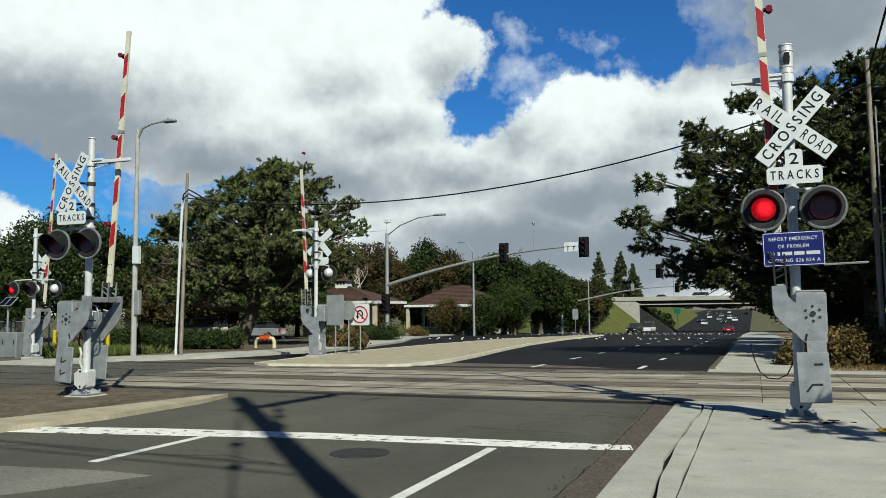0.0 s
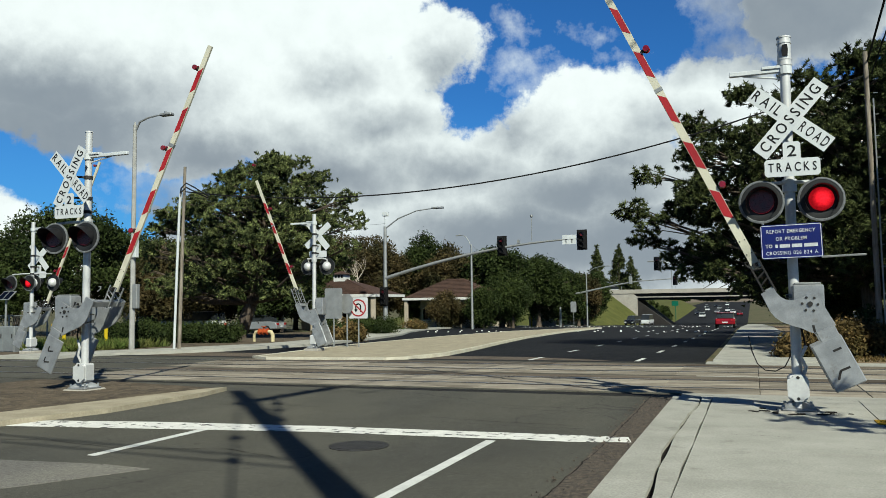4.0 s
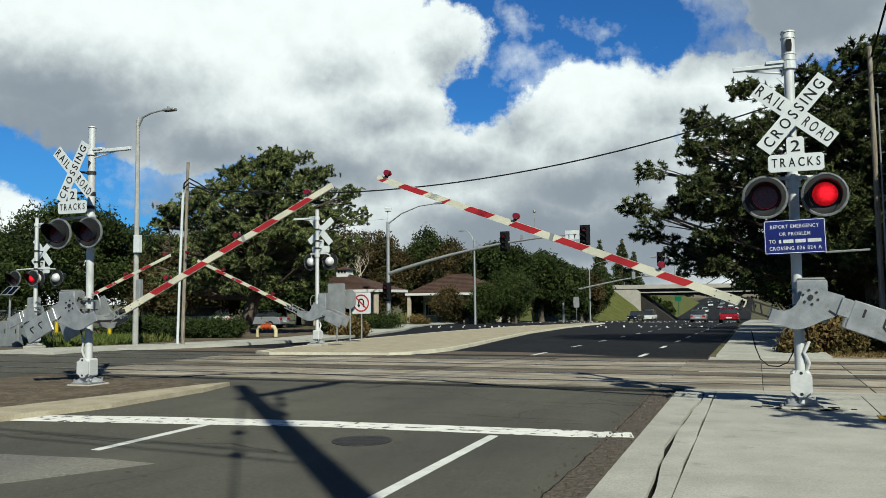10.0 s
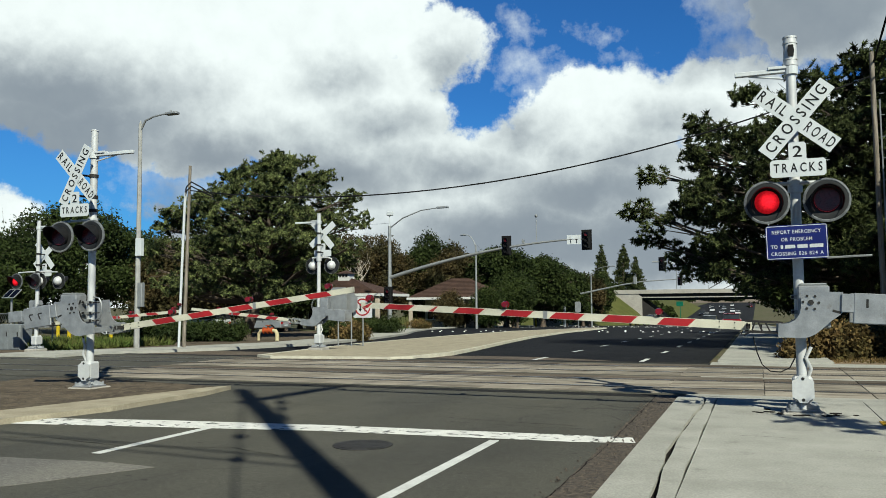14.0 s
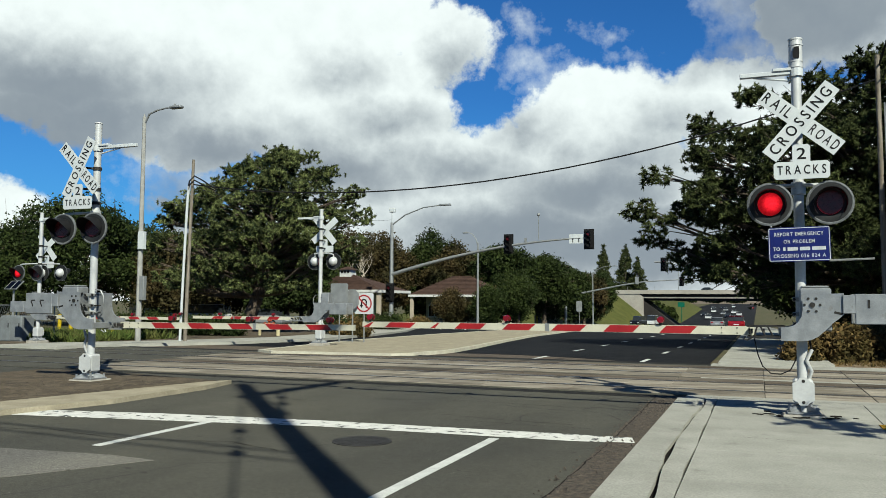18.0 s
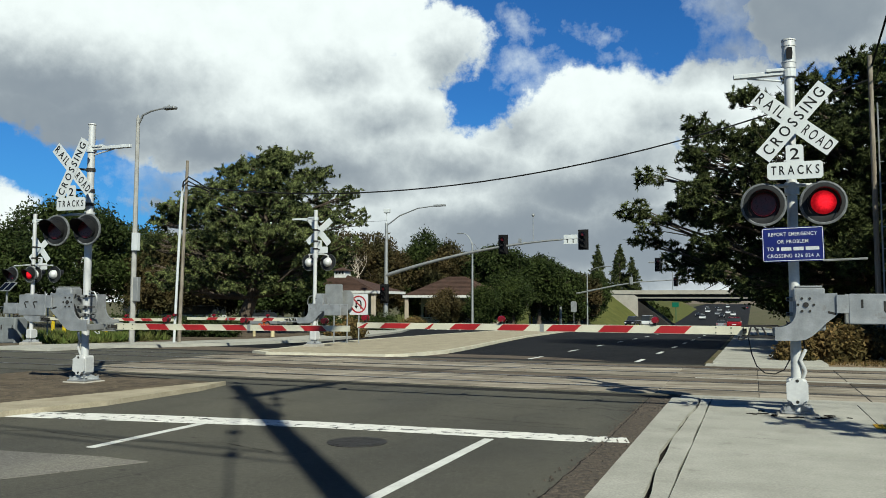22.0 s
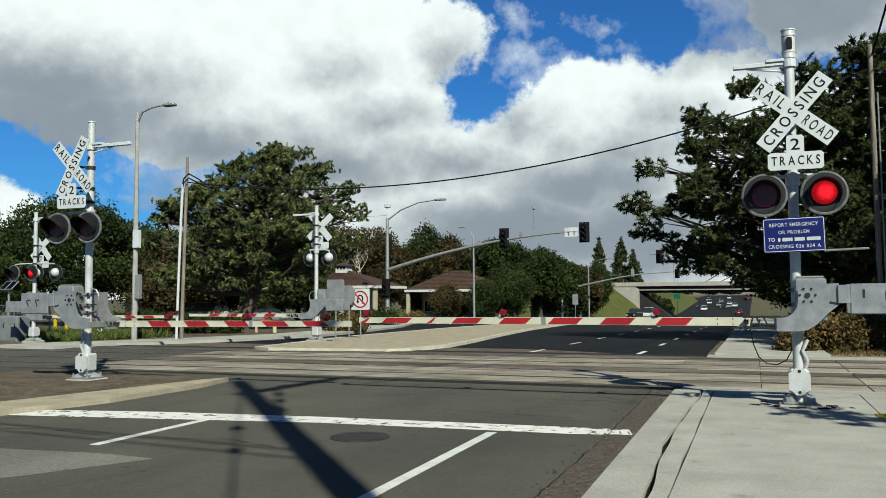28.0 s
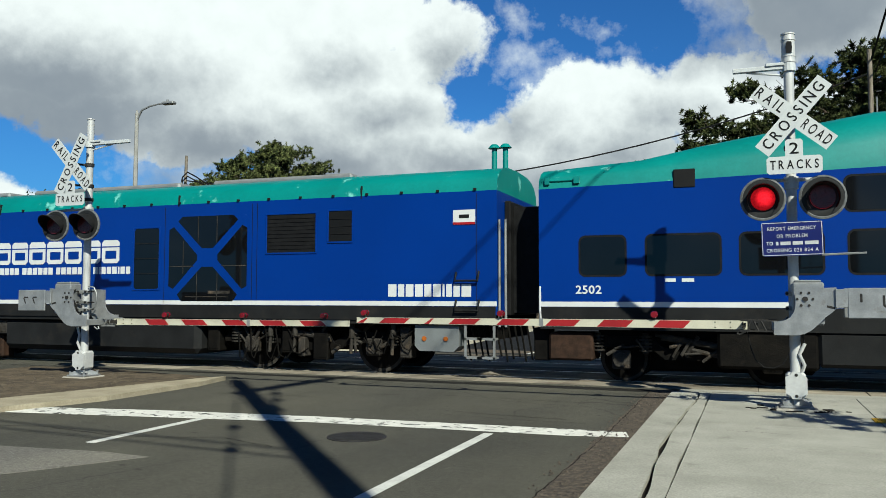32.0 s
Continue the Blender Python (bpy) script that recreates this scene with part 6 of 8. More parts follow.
    framed(root, "inspection_window", "glass", 11.03, 11.70, 1.72, 3.05, 0.08, "tall dark engine-room window", rows=3)
    # cross-braced opening: four dark panes between blue diagonals
    s0, s1, z0, z1 = 11.95, 13.98, 1.48, 3.30
    cs, cz = (s0 + s1) / 2, (z0 + z1) / 2
    frame_ob = side_panel(root, "truss_window", "train_blue", s0, s1, z0, z1, 0.004, 0.14, "large dark window crossed by blue diagonal bars")
    g = 0.30
    for pts in ([(s0 + g + 0.06, z1 - 0.02), (s1 - g - 0.06, z1 - 0.02), (s1 - g + 0.05, z1 - 0.12), (cs + 0.14, cz + 0.2), (cs - 0.14, cz + 0.2), (s0 + g - 0.05, z1 - 0.12)],
                [(s0 + g + 0.06, z0 - 0.02), (s0 + g - 0.05, z0 + 0.12), (cs - 0.14, cz - 0.2), (cs + 0.14, cz - 0.2), (s1 - g + 0.05, z0 + 0.12), (s1 - g - 0.06, z0 - 0.02)],
                [(s0 + 0.02, z0 + g), (s0 + 0.02, z1 - g), (s0 + 0.14, z1 - g + 0.06), (cs - 0.26, cz + 0.06), (cs - 0.26, cz - 0.06), (s0 + 0.14, z0 + g - 0.06)],
                [(s1 - 0.02, z0 + g), (s1 - 0.14, z0 + g - 0.06), (cs + 0.26, cz - 0.06), (cs + 0.26, cz + 0.06), (s1 - 0.14, z1 - g + 0.06), (s1 - 0.02, z1 - g)]):
        bm = bmesh.new()
        plate(bm, pts, SIDE - 0.008, SIDE - 0.003)
        part("pane", bm, "glass", frame_ob)
    for xa, xb, za, zb in ((12.72, 12.735, 2.70, 3.27), (13.20, 13.215, 2.70, 3.27), (12.70, 12.715, 1.48, 2.08), (13.22, 13.235, 1.48, 2.08), (12.00, 12.62, 2.20, 2.214), (13.32, 13.94, 2.20, 2.214), (12.34, 12.355, 2.05, 2.75), (13.00, 13.55, 1.62, 1.68), (12.42, 13.50, 1.545, 1.56)):
        bm = bmesh.new()
        box(bm, xa, xb, SIDE - 0.0105, SIDE - 0.0075, za, zb)
        part("glazing_bar", bm, "bogie", frame_ob)
    framed(root, "louvre", "black", 14.44, 15.58, 2.46, 3.24, 0.0, "black louvre panel", rows=9)
    framed(root, "vent", "screen", 15.88, 16.40, 2.66, 3.27, 0.0, "dark side vent", rows=3)
    # name in plain bars: rounded blocks with a dark slit
    w = 3.78 / 7
    for k in range(7):
        x0 = 6.88 + k * w
        c = 0.06
        bm = bmesh.new()
        x1, z0, z1 = x0 + w - 0.05, 2.30, 2.82
        plate(bm, [(x0 + c, z0), (x1 - c, z0), (x1, z0 + c), (x1, z1 - c), (x1 - c, z1), (x0 + c, z1), (x0, z1 - c), (x0, z0 + c)], SIDE - 0.005, SIDE + 0.002)
        blk = part("name_block", bm, "train_white", root, "white block of a stylised name")
        bm = bmesh.new()
        plate(bm, [(x0 + 0.10, 2.40), (x1 - 0.08, 2.40), (x1 - 0.08, 2.58), (x0 + 0.10, 2.58)], SIDE - 0.007, SIDE - 0.004)
        part("slot", bm, "train_blue", blk)
        bm = bmesh.new()
        box(bm, x0 - 0.01, x1 + 0.01, SIDE - 0.008, SIDE - 0.004, 2.655, 2.68)
        part("slit", bm, "train_blue", blk)
    bars_text(root, 6.88, 10.66, 2.06, 2.22, (0.9, 0.9, 0.9, 0.8, 0.9, -0.3, 0.9, 0.9, 0.9, 0.9, 0.8, 0.9, -0.3, 0.8, 0.9, 0.9, 0.9, 0.8, 0.3, 0.8, -0.3, 0.9, 0.3, 0.8, 0.8, 0.9, 0.3, 0.8, 0.8), "train_white")
    bars_text(root, 17.2, 18.9, 1.56, 1.80, (1.1, 0.8, 1.0, 1.0, 0.9, 1.0, 0.25, 0.7, 0.8, 1.2), "train_white")
    flag = side_panel(root, "flag", "train_white", 18.54, 18.98, 2.92, 3.20, 0.008, label="small white flag with a dark figure and red base")
    bm = bmesh.new()
    box(bm, 18.54, 18.98, SIDE - 0.012, SIDE - 0.008, 2.92, 2.965)
    part("base_stripe", bm, "flag_red", flag)
    bm = bmesh.new()
    box(bm, 18.66, 18.86, SIDE - 0.012, SIDE - 0.008, 3.04, 3.11, 0.002)
    part("figure", bm, "black", flag)
    # panel seams
    for s in (2.60, 11.85, 14.2, 14.08, 19.0):
        bm = bmesh.new()
        box(bm, s - 0.005, s + 0.005, SIDE - 0.004, SIDE, 1.40, 3.5)
        part("panel_seam", bm, "black", root)
    grab(root, [(18.6, SIDE, 2.02), (18.6, SIDE - 0.07, 1.86), (19.05, SIDE - 0.07, 1.86), (19.05, SIDE, 2.04)], 0.022, "train_grey")
    grab(root, [(18.6, SIDE, 1.50), (18.6, SIDE - 0.07, 1.30), (19.05, SIDE - 0.07, 1.30), (19.05, SIDE, 1.50)], 0.022, "train_grey")
    for s in (19.43, 19.55):
        grab(root, [(s, SIDE + 0.08, 1.0), (s, SIDE + 0.06, 3.0)], 0.025, "galv", "handrail")
    bm = bmesh.new()
    for s in (19.05, 19.28):
        cyl(bm, (s, -0.5, 3.95), (s, -0.5, 4.52), 0.055, seg=12)
        cyl(bm, (s, -0.5, 4.52), (s, -0.5, 4.60), 0.13, 0.06, 12)
    part("exhaust_stack", bm, "train_teal", root, "teal exhaust stacks", smooth=True)
    # end wall, steps and hoses
    bm = bmesh.new()
    box(bm, 19.40, 19.52, -1.0, 1.0, 1.2, 3.4, 0.02)
    box(bm, 19.5, 20.15, -0.75, 0.75, 1.25, 3.3)
    part("gangway", bm, "black", root, "black folding gangway")
    # underframe
    bogie(root, 2.30, 5.08, 0.53, 5)
    bogie(root, 13.94, 16.76, 0.53, 6)
    bm = bmesh.new()
    box(bm, 7.1, 12.7, -1.40, 1.40, 0.32, 1.05, 0.12)
    part("fuel_tank", bm, "train_grey", root, "dark grey fuel tank")
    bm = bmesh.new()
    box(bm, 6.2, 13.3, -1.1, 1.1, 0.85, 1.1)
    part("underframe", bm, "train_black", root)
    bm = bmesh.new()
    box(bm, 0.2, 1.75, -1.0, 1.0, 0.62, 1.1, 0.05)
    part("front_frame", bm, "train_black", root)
    rng = np.random.default_rng(77)
    # brake gear, sand pipes, dampers and junction boxes hung along the side
    for s, w, z0, z1, y in ((0.42, 0.62, 0.70, 1.08, -1.30), (1.12, 0.30, 0.42, 1.06, -1.22), (1.50, 0.16, 0.16, 1.08, -1.28), (3.02, 0.26, 0.40, 0.92, -1.30), (3.42, 0.16, 0.34, 0.74, -1.33), (3.72, 0.34, 0.28, 0.86, -1.27), (4.18, 0.20, 0.50, 0.98, -1.32), (5.72, 0.24, 0.36, 0.98, -1.28), (6.02, 0.16, 0.52, 1.06, -1.30), (12.85, 0.3, 0.4, 1.0, -1.28), (14.70, 0.26, 0.40, 0.92, -1.30), (15.10, 0.16, 0.34, 0.74, -1.33), (15.42, 0.34, 0.28, 0.86, -1.27), (17.35, 0.24, 0.36, 0.98, -1.28)):
        bm = bmesh.new()
        box(bm, s, s + w, y, y + 0.30, z0, z1, 0.02)
        box(bm, s + 0.03, s + w - 0.03, y - 0.012, y + 0.01, z0 + 0.05, z1 - 0.08, 0.006)
        part("hung_box", bm, "train_black" if w > 0.25 else "bogie", root)
    for s in (2.78, 3.32, 4.62, 5.58, 14.42, 15.0, 16.3, 17.2):
        bm = bmesh.new()
        cyl(bm, (s, -1.31, 0.42), (s + 0.02, -1.31, 0.76), 0.035, seg=8)
        cyl(bm, (s + 0.02, -1.31, 0.74), (s + 0.03, -1.31, 1.06), 0.055, seg=8)
        part("damper", bm, "bogie", root)
    for s0, n in ((0.4, 6), (2.0, 6), (4.2, 6), (13.4, 6), (15.6, 6)):
        for i in range(n):
            a = s0 + rng.uniform(0, 1.8)
            b = a + rng.uniform(0.15, 0.6)
            za, zb, sag = rng.uniform(0.65, 1.05), rng.uniform(0.5, 1.0), rng.uniform(0.1, 0.32)
            bm = bmesh.new()
            tube(bm, [(a, -1.33, za), (a + 0.25 * (b - a), -1.36, min(za, zb) - 0.7 * sag), (a + 0.6 * (b - a), -1.36, min(za, zb) - sag), (b, -1.33, zb)], rng.uniform(0.010, 0.018), 5)
            part("brake_hose", bm, "train_black", root)
    bm = bmesh.new()
    box(bm, 17.9, 19.3, -1.1, 1.1, 0.75, 1.1)
    part("rear_frame", bm, "train_black", root)
    # dark block in place of shade above the wheels; no daylight shows between them
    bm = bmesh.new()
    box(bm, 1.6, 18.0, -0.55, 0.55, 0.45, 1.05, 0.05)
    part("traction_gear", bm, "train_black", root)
    bm = bmesh.new()
    plate(bm, [(-0.10, 0.20), (0.06, 0.20), (0.26, 0.55), (0.30, 1.05), (0.08, 1.05), (-0.05, 0.6)], -1.30, 1.30)
    part("pilot", bm, "train_black", root, "black snowplough pilot")
    bm = bmesh.new()
    box(bm, -0.55, 0.1, -0.16, 0.16, 0.66, 0.94, 0.04)
    box(bm, -0.75, -0.5, -0.24, 0.24, 0.64, 0.98, 0.05)
    part("coupler", bm, "train_black", root)
    for s, w, z0, z1, y, mat in ((6.33, 0.36, 0.74, 0.98, -1.36, "tan_box"), (6.85, 0.36, 0.66, 1.0, -1.36, "bogie"), (6.16, 0.74, 0.10, 0.62, -1.22, "brown_box")):
        bm = bmesh.new()
        box(bm, s, s + w, y, y + 0.36, z0, z1, 0.03)
        box(bm, s + 0.03, s + w - 0.03, y - 0.012, y + 0.01, z0 + 0.05, z1 - 0.05, 0.006)
        part("equipment_box", bm, mat, root)
    bm = bmesh.new()
    plate(bm, [(17.72, 0.62), (17.82, 0.52), (18.52, 0.52), (18.62, 0.62), (18.62, 1.0), (18.54, 1.08), (17.80, 1.08), (17.72, 1.0)], -1.40, -1.0)
    ebox = part("battery_box", bm, "box_grey", root, "pale grey equipment box with two orange lamps")
    bm = bmesh.new()
    for s in (17.92, 18.36):
        cyl(bm, (s, -1.42, 0.76), (s, -1.40, 0.76), 0.045, seg=12)
        part("orange_lamp", bm, "orange_lens", ebox)
        bm = bmesh.new()
    for i in range(12):
        s = 18.7 + 0.12 * i
        cyl(bm, (s, -1.25, 1.05), (s + 0.1, -1.2, 0.35 + 0.05 * (i % 3)), 0.02, seg=6)
        part("hose", bm, "train_black", root)
        bm = bmesh.new()
    for s in (18.75, 19.0):
        for z in (0.4, 0.75):
            box(bm, s, s + 0.35, -1.46, -1.2, z, z + 0.04)
    box(bm, 18.75, 18.79, -1.46, -1.42, 0.4, 1.1)
    box(bm, 19.31, 19.35, -1.46, -1.42, 0.4, 1.1)
    part("step", bm, "galv", root)
    return root


def coach():
    root = thing("coach", pose(20.2, TRACKS[0], 0), "blue double-deck passenger coach with a teal roof, behind the locomotive", "passenger coach")
    st = [(0.0, 1.50, 3.52, 3.98, 1.12), (1.75, 1.50, 3.55, 4.10, 1.12), (2.8, 1.50, 3.58, 4.30, 1.12), (5.6, 1.50, 3.64, 4.72, 0.45), (20, 1.50, 3.64, 4.78, 0.45), (23.0, 1.50, 3.58, 4.3, 1.12), (25.8, 1.50, 3.52, 3.98, 1.12)]
    st = [(s, h, zb, zt, 1.12) for s, h, zb, zt, lo in st]
    bm = bmesh.new()
    loft(bm, body_rings(st))
    part("body", bm, "train_blue", root, "glossy blue coach side")
    bm = bmesh.new()
    rr = roof_rings(st)
    loft(bm, rr, closed=False, caps=False)
    for ring in (rr[0], rr[-1]):
        bm.faces.new([bm.verts.new(p) for p in ring])
    roof = part("roof", bm, "train_teal", root, "teal rising roof", smooth=True)
    bm = bmesh.new()
    box(bm, 0.1, 0.75, -1.5, -1.42, 3.64, 3.69, 0.02)
    box(bm, 0.12, 0.2, -1.53, -1.40, 3.60, 3.72)
    box(bm, 0.65, 0.75, -1.53, -1.40, 3.60, 3.72)
    part("roof_rail", bm, "train_teal", roof)
    side_panel(root, "stripe", "train_white", 0.0, 25.8, 1.385, 1.475, 0.004, label="white stripe along the sill")
    bm = bmesh.new()
    box(bm, 0.02, 25.78, -1.502, 1.502, 0.98, 1.38, 0.004)
    box(bm, 4.6, 21.2, -1.48, 1.48, 0.42, 1.0, 0.06)
    part("sill", bm, "train_grey", root, "dark grey skirt")
    for s0, s1 in ((0.76, 1.54), (1.92, 3.12), (3.46, 4.70), (5.1, 6.5), (6.9, 8.3), (8.7, 10.1), (10.5, 11.9), (12.3, 13.7)):
        w = framed(root, "window", "glass", s0, s1, 1.95, 2.62, 0.09, "dark rounded coach window", rim="black")
    for s0, s1 in ((5.06, 6.5), (6.9, 8.3), (8.7, 10.1), (10.5, 11.9)):
        framed(root, "window", "glass", s0, s1, 2.96, 3.50, 0.09, "dark upper-deck coach window", rim="black")
    bm = bmesh.new()
    box(bm, 2.38, 2.74, -1.515, -1.38, 3.44, 3.76, 0.01)
    part("vent", bm, "screen", root, "dark roof-edge vent")
    letters("number", "2502", 0.205, Matrix.Translation((0.90, SIDE - 0.006, 1.68)), "train_white", root, 0.004, 0.46, 0.004)
    bm = bmesh.new()
    for a, b in ((2.22, 2.40), (2.50, 2.70)):
        box(bm, a, b, SIDE - 0.008, SIDE, 1.82, 1.88)
    part("label_bars", bm, "train_white", root)
    grab(root, [(0.03, SIDE - 0.01, 1.15), (0.03, SIDE - 0.06, 1.3), (0.03, SIDE - 0.06, 1.75)], 0.02, "train_white")
    bm = bmesh.new()
    box(bm, -0.1, 0.02, -0.9, 0.9, 1.0, 3.3)
    part("gangway", bm, "black", root)
    bm = bmesh.new()
    box(bm, 0.15, 0.95, -1.40, -0.6, 0.42, 0.92, 0.04)
    part("equipment_box", bm, "brown_box", root, "brown grimy equipment box")
    bm = bmesh.new()
    box(bm, -0.15, 0.15, -1.3, -0.9, 0.4, 1.0, 0.02)
    box(bm, 1.0, 24.6, -1.1, 1.1, 0.75, 1.1)
    part("underframe", bm, "train_black", root)
    # added black boxes stand in for the deep shade round the rear wheel
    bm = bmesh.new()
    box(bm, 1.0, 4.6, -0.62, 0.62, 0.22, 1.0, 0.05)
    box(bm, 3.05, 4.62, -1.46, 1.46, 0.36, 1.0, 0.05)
    part("shroud", bm, "train_black", root, "black block standing in for deep shade round the bogie")
    for s0 in (1.42, 21.8):
        bogie(root, s0, s0 + 2.5, 0.42, 8)
    return root


LOCO = locomotive()
COACH = coach()

# ---------------------------------------------------------------- woods, park trees, hedges, grass
def leafy(x, y, r, h, mat, label, seed, n=750, leaf=0.30, base=0.16):
    return tree(x, y, (0, 0, h * (0.5 + base / 2), r, r * 0.8, h * (0.5 - base / 2)), "leaf", label, seed, 0.03 * h, n, 0, 1.0, mat, count=26, leaf=leaf, lobe_size=(0.24, 0.42))


for i, (x, y, r, h, mt) in enumerate(((-48.5, 49, 5.6, 10.4, "leaf"), (-58, 52, 6, 9.2, "leaf"), (-41.5, 52, 4.2, 7.0, "leaf_brown"), (-53, 62, 6, 9.5, "leaf"), (-46, 60, 5.0, 8.6, "leaf_brown"),
                                      (-66, 56, 7, 9.0, "leaf"), (-40, 62, 4.6, 8.2, "leaf"), (-36, 58, 4.2, 6.6, "leaf"), (-43, 72, 6, 8.0, "leaf"), (-53, 44, 3.6, 5.6, "leaf"), (-62, 46, 4.2, 6.0, "leaf"))):
    leafy(x, y, r, h, mt, "dense broadleaf park tree with dark green foliage" if mt == "leaf" else "park tree with brownish olive foliage", 100 + i, 1100, 0.19, 0.10)
for i, (x, y, r, h, mt) in enumerate(((-50, 98, 6.5, 13.2, "leaf_brown"), (-43.5, 92, 4.6, 11.6, "leaf_brown"), (-39.5, 97, 4.4, 11.8, "leaf"), (-35, 95, 4.6, 9.8, "leaf_brown"), (-31, 97, 4.4, 10.6, "leaf"),
                                      (-28, 94, 3.8, 10.4, "leaf"), (-26.5, 106, 4.4, 10.4, "leaf"), (-25.2, 114, 4.2, 9.0, "leaf"), (-24.8, 124, 4.2, 8.4, "leaf_brown"), (-26.6, 138, 4.4, 9.0, "leaf"), (-28.6, 150, 4.2, 10.6, "leaf"), (-29.9, 80.5, 1.9, 3.7, "leaf_brown"), (-25.9, 90, 2.6, 6.6, "leaf"),
                                      (-26.9, 84, 1.6, 4.0, "leaf_brown"), (-58, 100, 6, 12, "leaf"), (-34, 112, 6, 10, "leaf"), (-45, 112, 7, 12, "leaf"))):
    leafy(x, y, r, h, mt, "tall broadleaf tree in the row beyond the houses" if h > 8 else "low ornamental tree with bronze leaves", 130 + i, 1500, 0.23 if h > 8 else 0.15, 0.06)
for i, (x, y, h) in enumerate(((-37.4, 212, 20.2), (-31.8, 212, 20.2), (-28.4, 210, 16.5))):
    rng = np.random.default_rng(200 + i)
    root = thing("conifer", pose(x, y, ground_z(y) - 0.03), "dark narrow conifer standing near the overpass", "tree")
    bm = bmesh.new()
    cyl(bm, (0, 0, -0.1), (0, 0, h * 0.95), 0.28, 0.04, 8)
    lobes = []
    for k in range(90):
        t = rng.uniform(0.10, 1.0) ** 1.25
        rad = 5.2 * (1 - t) ** 0.85 + 0.10
        w = rng.uniform(0, 2 * math.pi)
        lobes.append((0.6 * rad * math.cos(w), 0.6 * rad * math.sin(w), h * t, rad * 0.5, rad * 0.5, 0.9))
        cyl(bm, (0, 0, h * t - 0.2), (0.9 * rad * math.cos(w), 0.9 * rad * math.sin(w), h * t), 0.05, 0.02, 4)
    part("trunk", bm, "bark", root)
    v, f = tufts(shell_points(lobes, 4200, rng, 0.1), 0.62, 12, rng, 0.17)
    np_mesh("crown", v, f, "pine_dark", root)

# hedge and low planting by the park pavement
for i, (x, y, r, h) in enumerate(((-27.5, 33.4, 1.3, 1.15), (-26.2, 34.2, 1.2, 1.1), (-28.8, 33.0, 1.2, 1.15), (-24.9, 34.8, 1.1, 1.05), (-30.5, 34.5, 1.5, 1.2))):
    bush(x, y, r, h, "leaf", "clipped dark green hedge along the park", 300 + i, 420, 0.07, "hedge")
for i, (x, y, r, h, mt, lb) in enumerate(((-19.3, 37.5, 0.9, 0.9, "bush_dry", "low bronze shrub by the island"), (-21.2, 38.5, 1.1, 1.1, "leaf", "low green shrub by the pavement"), (-24.5, 52, 1.6, 1.3, "leaf", "round green shrub before the house"),
                                          (-31, 64, 1.6, 1.2, "leaf", "round green shrub before the house"), (-33.5, 66, 1.4, 1.2, "bush_dry", "reddish shrub before the house"), (-29, 70, 1.3, 1.0, "bush_dry", "reddish shrub before the house"),
                                          (1.9, 25.0, 1.0, 1.25, "bush_dry", "dry brown shrub under the pine"), (2.9, 25.9, 0.9, 1.1, "bush_dry", "dry brown shrub under the pine"), (3.2, 28.4, 1.3, 1.5, "leaf", "dark green shrub under the pine"),
                                          (5.0, 29.2, 1.5, 1.8, "leaf", "dark green shrub under the pine"), (1.0, 24.4, 0.45, 0.6, "bush_dry", "small dry shrub under the pine"))):
    bush(x, y, r, h, mt, lb, 320 + i, 260, 0.075)
rng = np.random.default_rng(7)
for name, x0, x1, y0, y1, n, size, mat, lb in (("tall_grass", -34, -23.9, 23.6, 29.5, 2300, 0.42, "grass", "rough green grass behind the park pavement"), ("dry_litter", 1.8, 7, 23, 30, 1500, 0.14, "bush_dry", "dry twigs and litter under the pine")):
    p = np.stack([rng.uniform(x0, x1, n), rng.uniform(y0, y1, n), np.zeros(n)], 1)
    p[:, 2] = [ground_z(y) for y in p[:, 1]]
    v, f = tufts(p, size, 7, rng, 0.09, 1.6)
    v[:, 2] = np.maximum(v[:, 2], -0.4)
    tagged(np_mesh(name, v, f, mat, None), lb, "grass", kind="stuff")


# ---------------------------------------------------------------- poles and wires
def wire(name, a, b, sag, r, label, n=18):
    a, b = Vector(a), Vector(b)
    bm = bmesh.new()
    tube(bm, [a.lerp(b, i / n) - Vector((0, 0, 4 * sag * (i / n) * (1 - i / n))) for i in range(n + 1)], r, 5)
    return tagged(part(name, bm, "cable"), label, "cable")


P0 = Vector((3.17, -1.51, 0))
pole = thing("utility_pole", pose(*P0), "tall round wooden utility pole behind the pavement", "utility pole")
bm = bmesh.new()
cyl(bm, (0, 0, -0.1), (0, 0, 15.3), 0.20, 0.155, 16)
part("shaft", bm, "wood_pole", pole, smooth=True)
bm = bmesh.new()
box(bm, -0.08, 0.08, -0.3, 2.45, 13.66, 13.86, turn=pose(0, 0, 0, 0, 0, -6))
part("crossarm", bm, "wood_pole", pole)
bm = bmesh.new()
for y in (0.9, 1.6, 2.35):
    cyl(bm, pose(0, 0, 0, 0, 0, -6) @ Vector((0, y, 13.86)), pose(0, 0, 0, 0, 0, -6) @ Vector((0, y, 14.02)), 0.05, seg=8)
part("insulators", bm, "dark_steel", pole)
bm = bmesh.new()
tube(bm, [(0.07, 0.68, 13.66), (0.08, 0.50, 13.0), (0.06, 0.22, 12.0), (0.0, 0.12, 11.7)], 0.035, 8)
for z, y in ((13.2, 0.56), (12.6, 0.39)):
    cyl(bm, (0.08, y, z), (0.08, y - 0.03, z - 0.12), 0.09, seg=10)
cyl(bm, (0.0, 0.20, 11.62), (0.0, 0.20, 12.0), 0.12, seg=10)
part("cutout", bm, "dark_steel", pole, "fuse cutout and lead under the crossarm")
bm = bmesh.new()
g0, g1 = Vector((0, 0, 14.9)), Vector((-1.48, -1.24, 0.0))
cyl(bm, g0, g1, 0.018, seg=6)
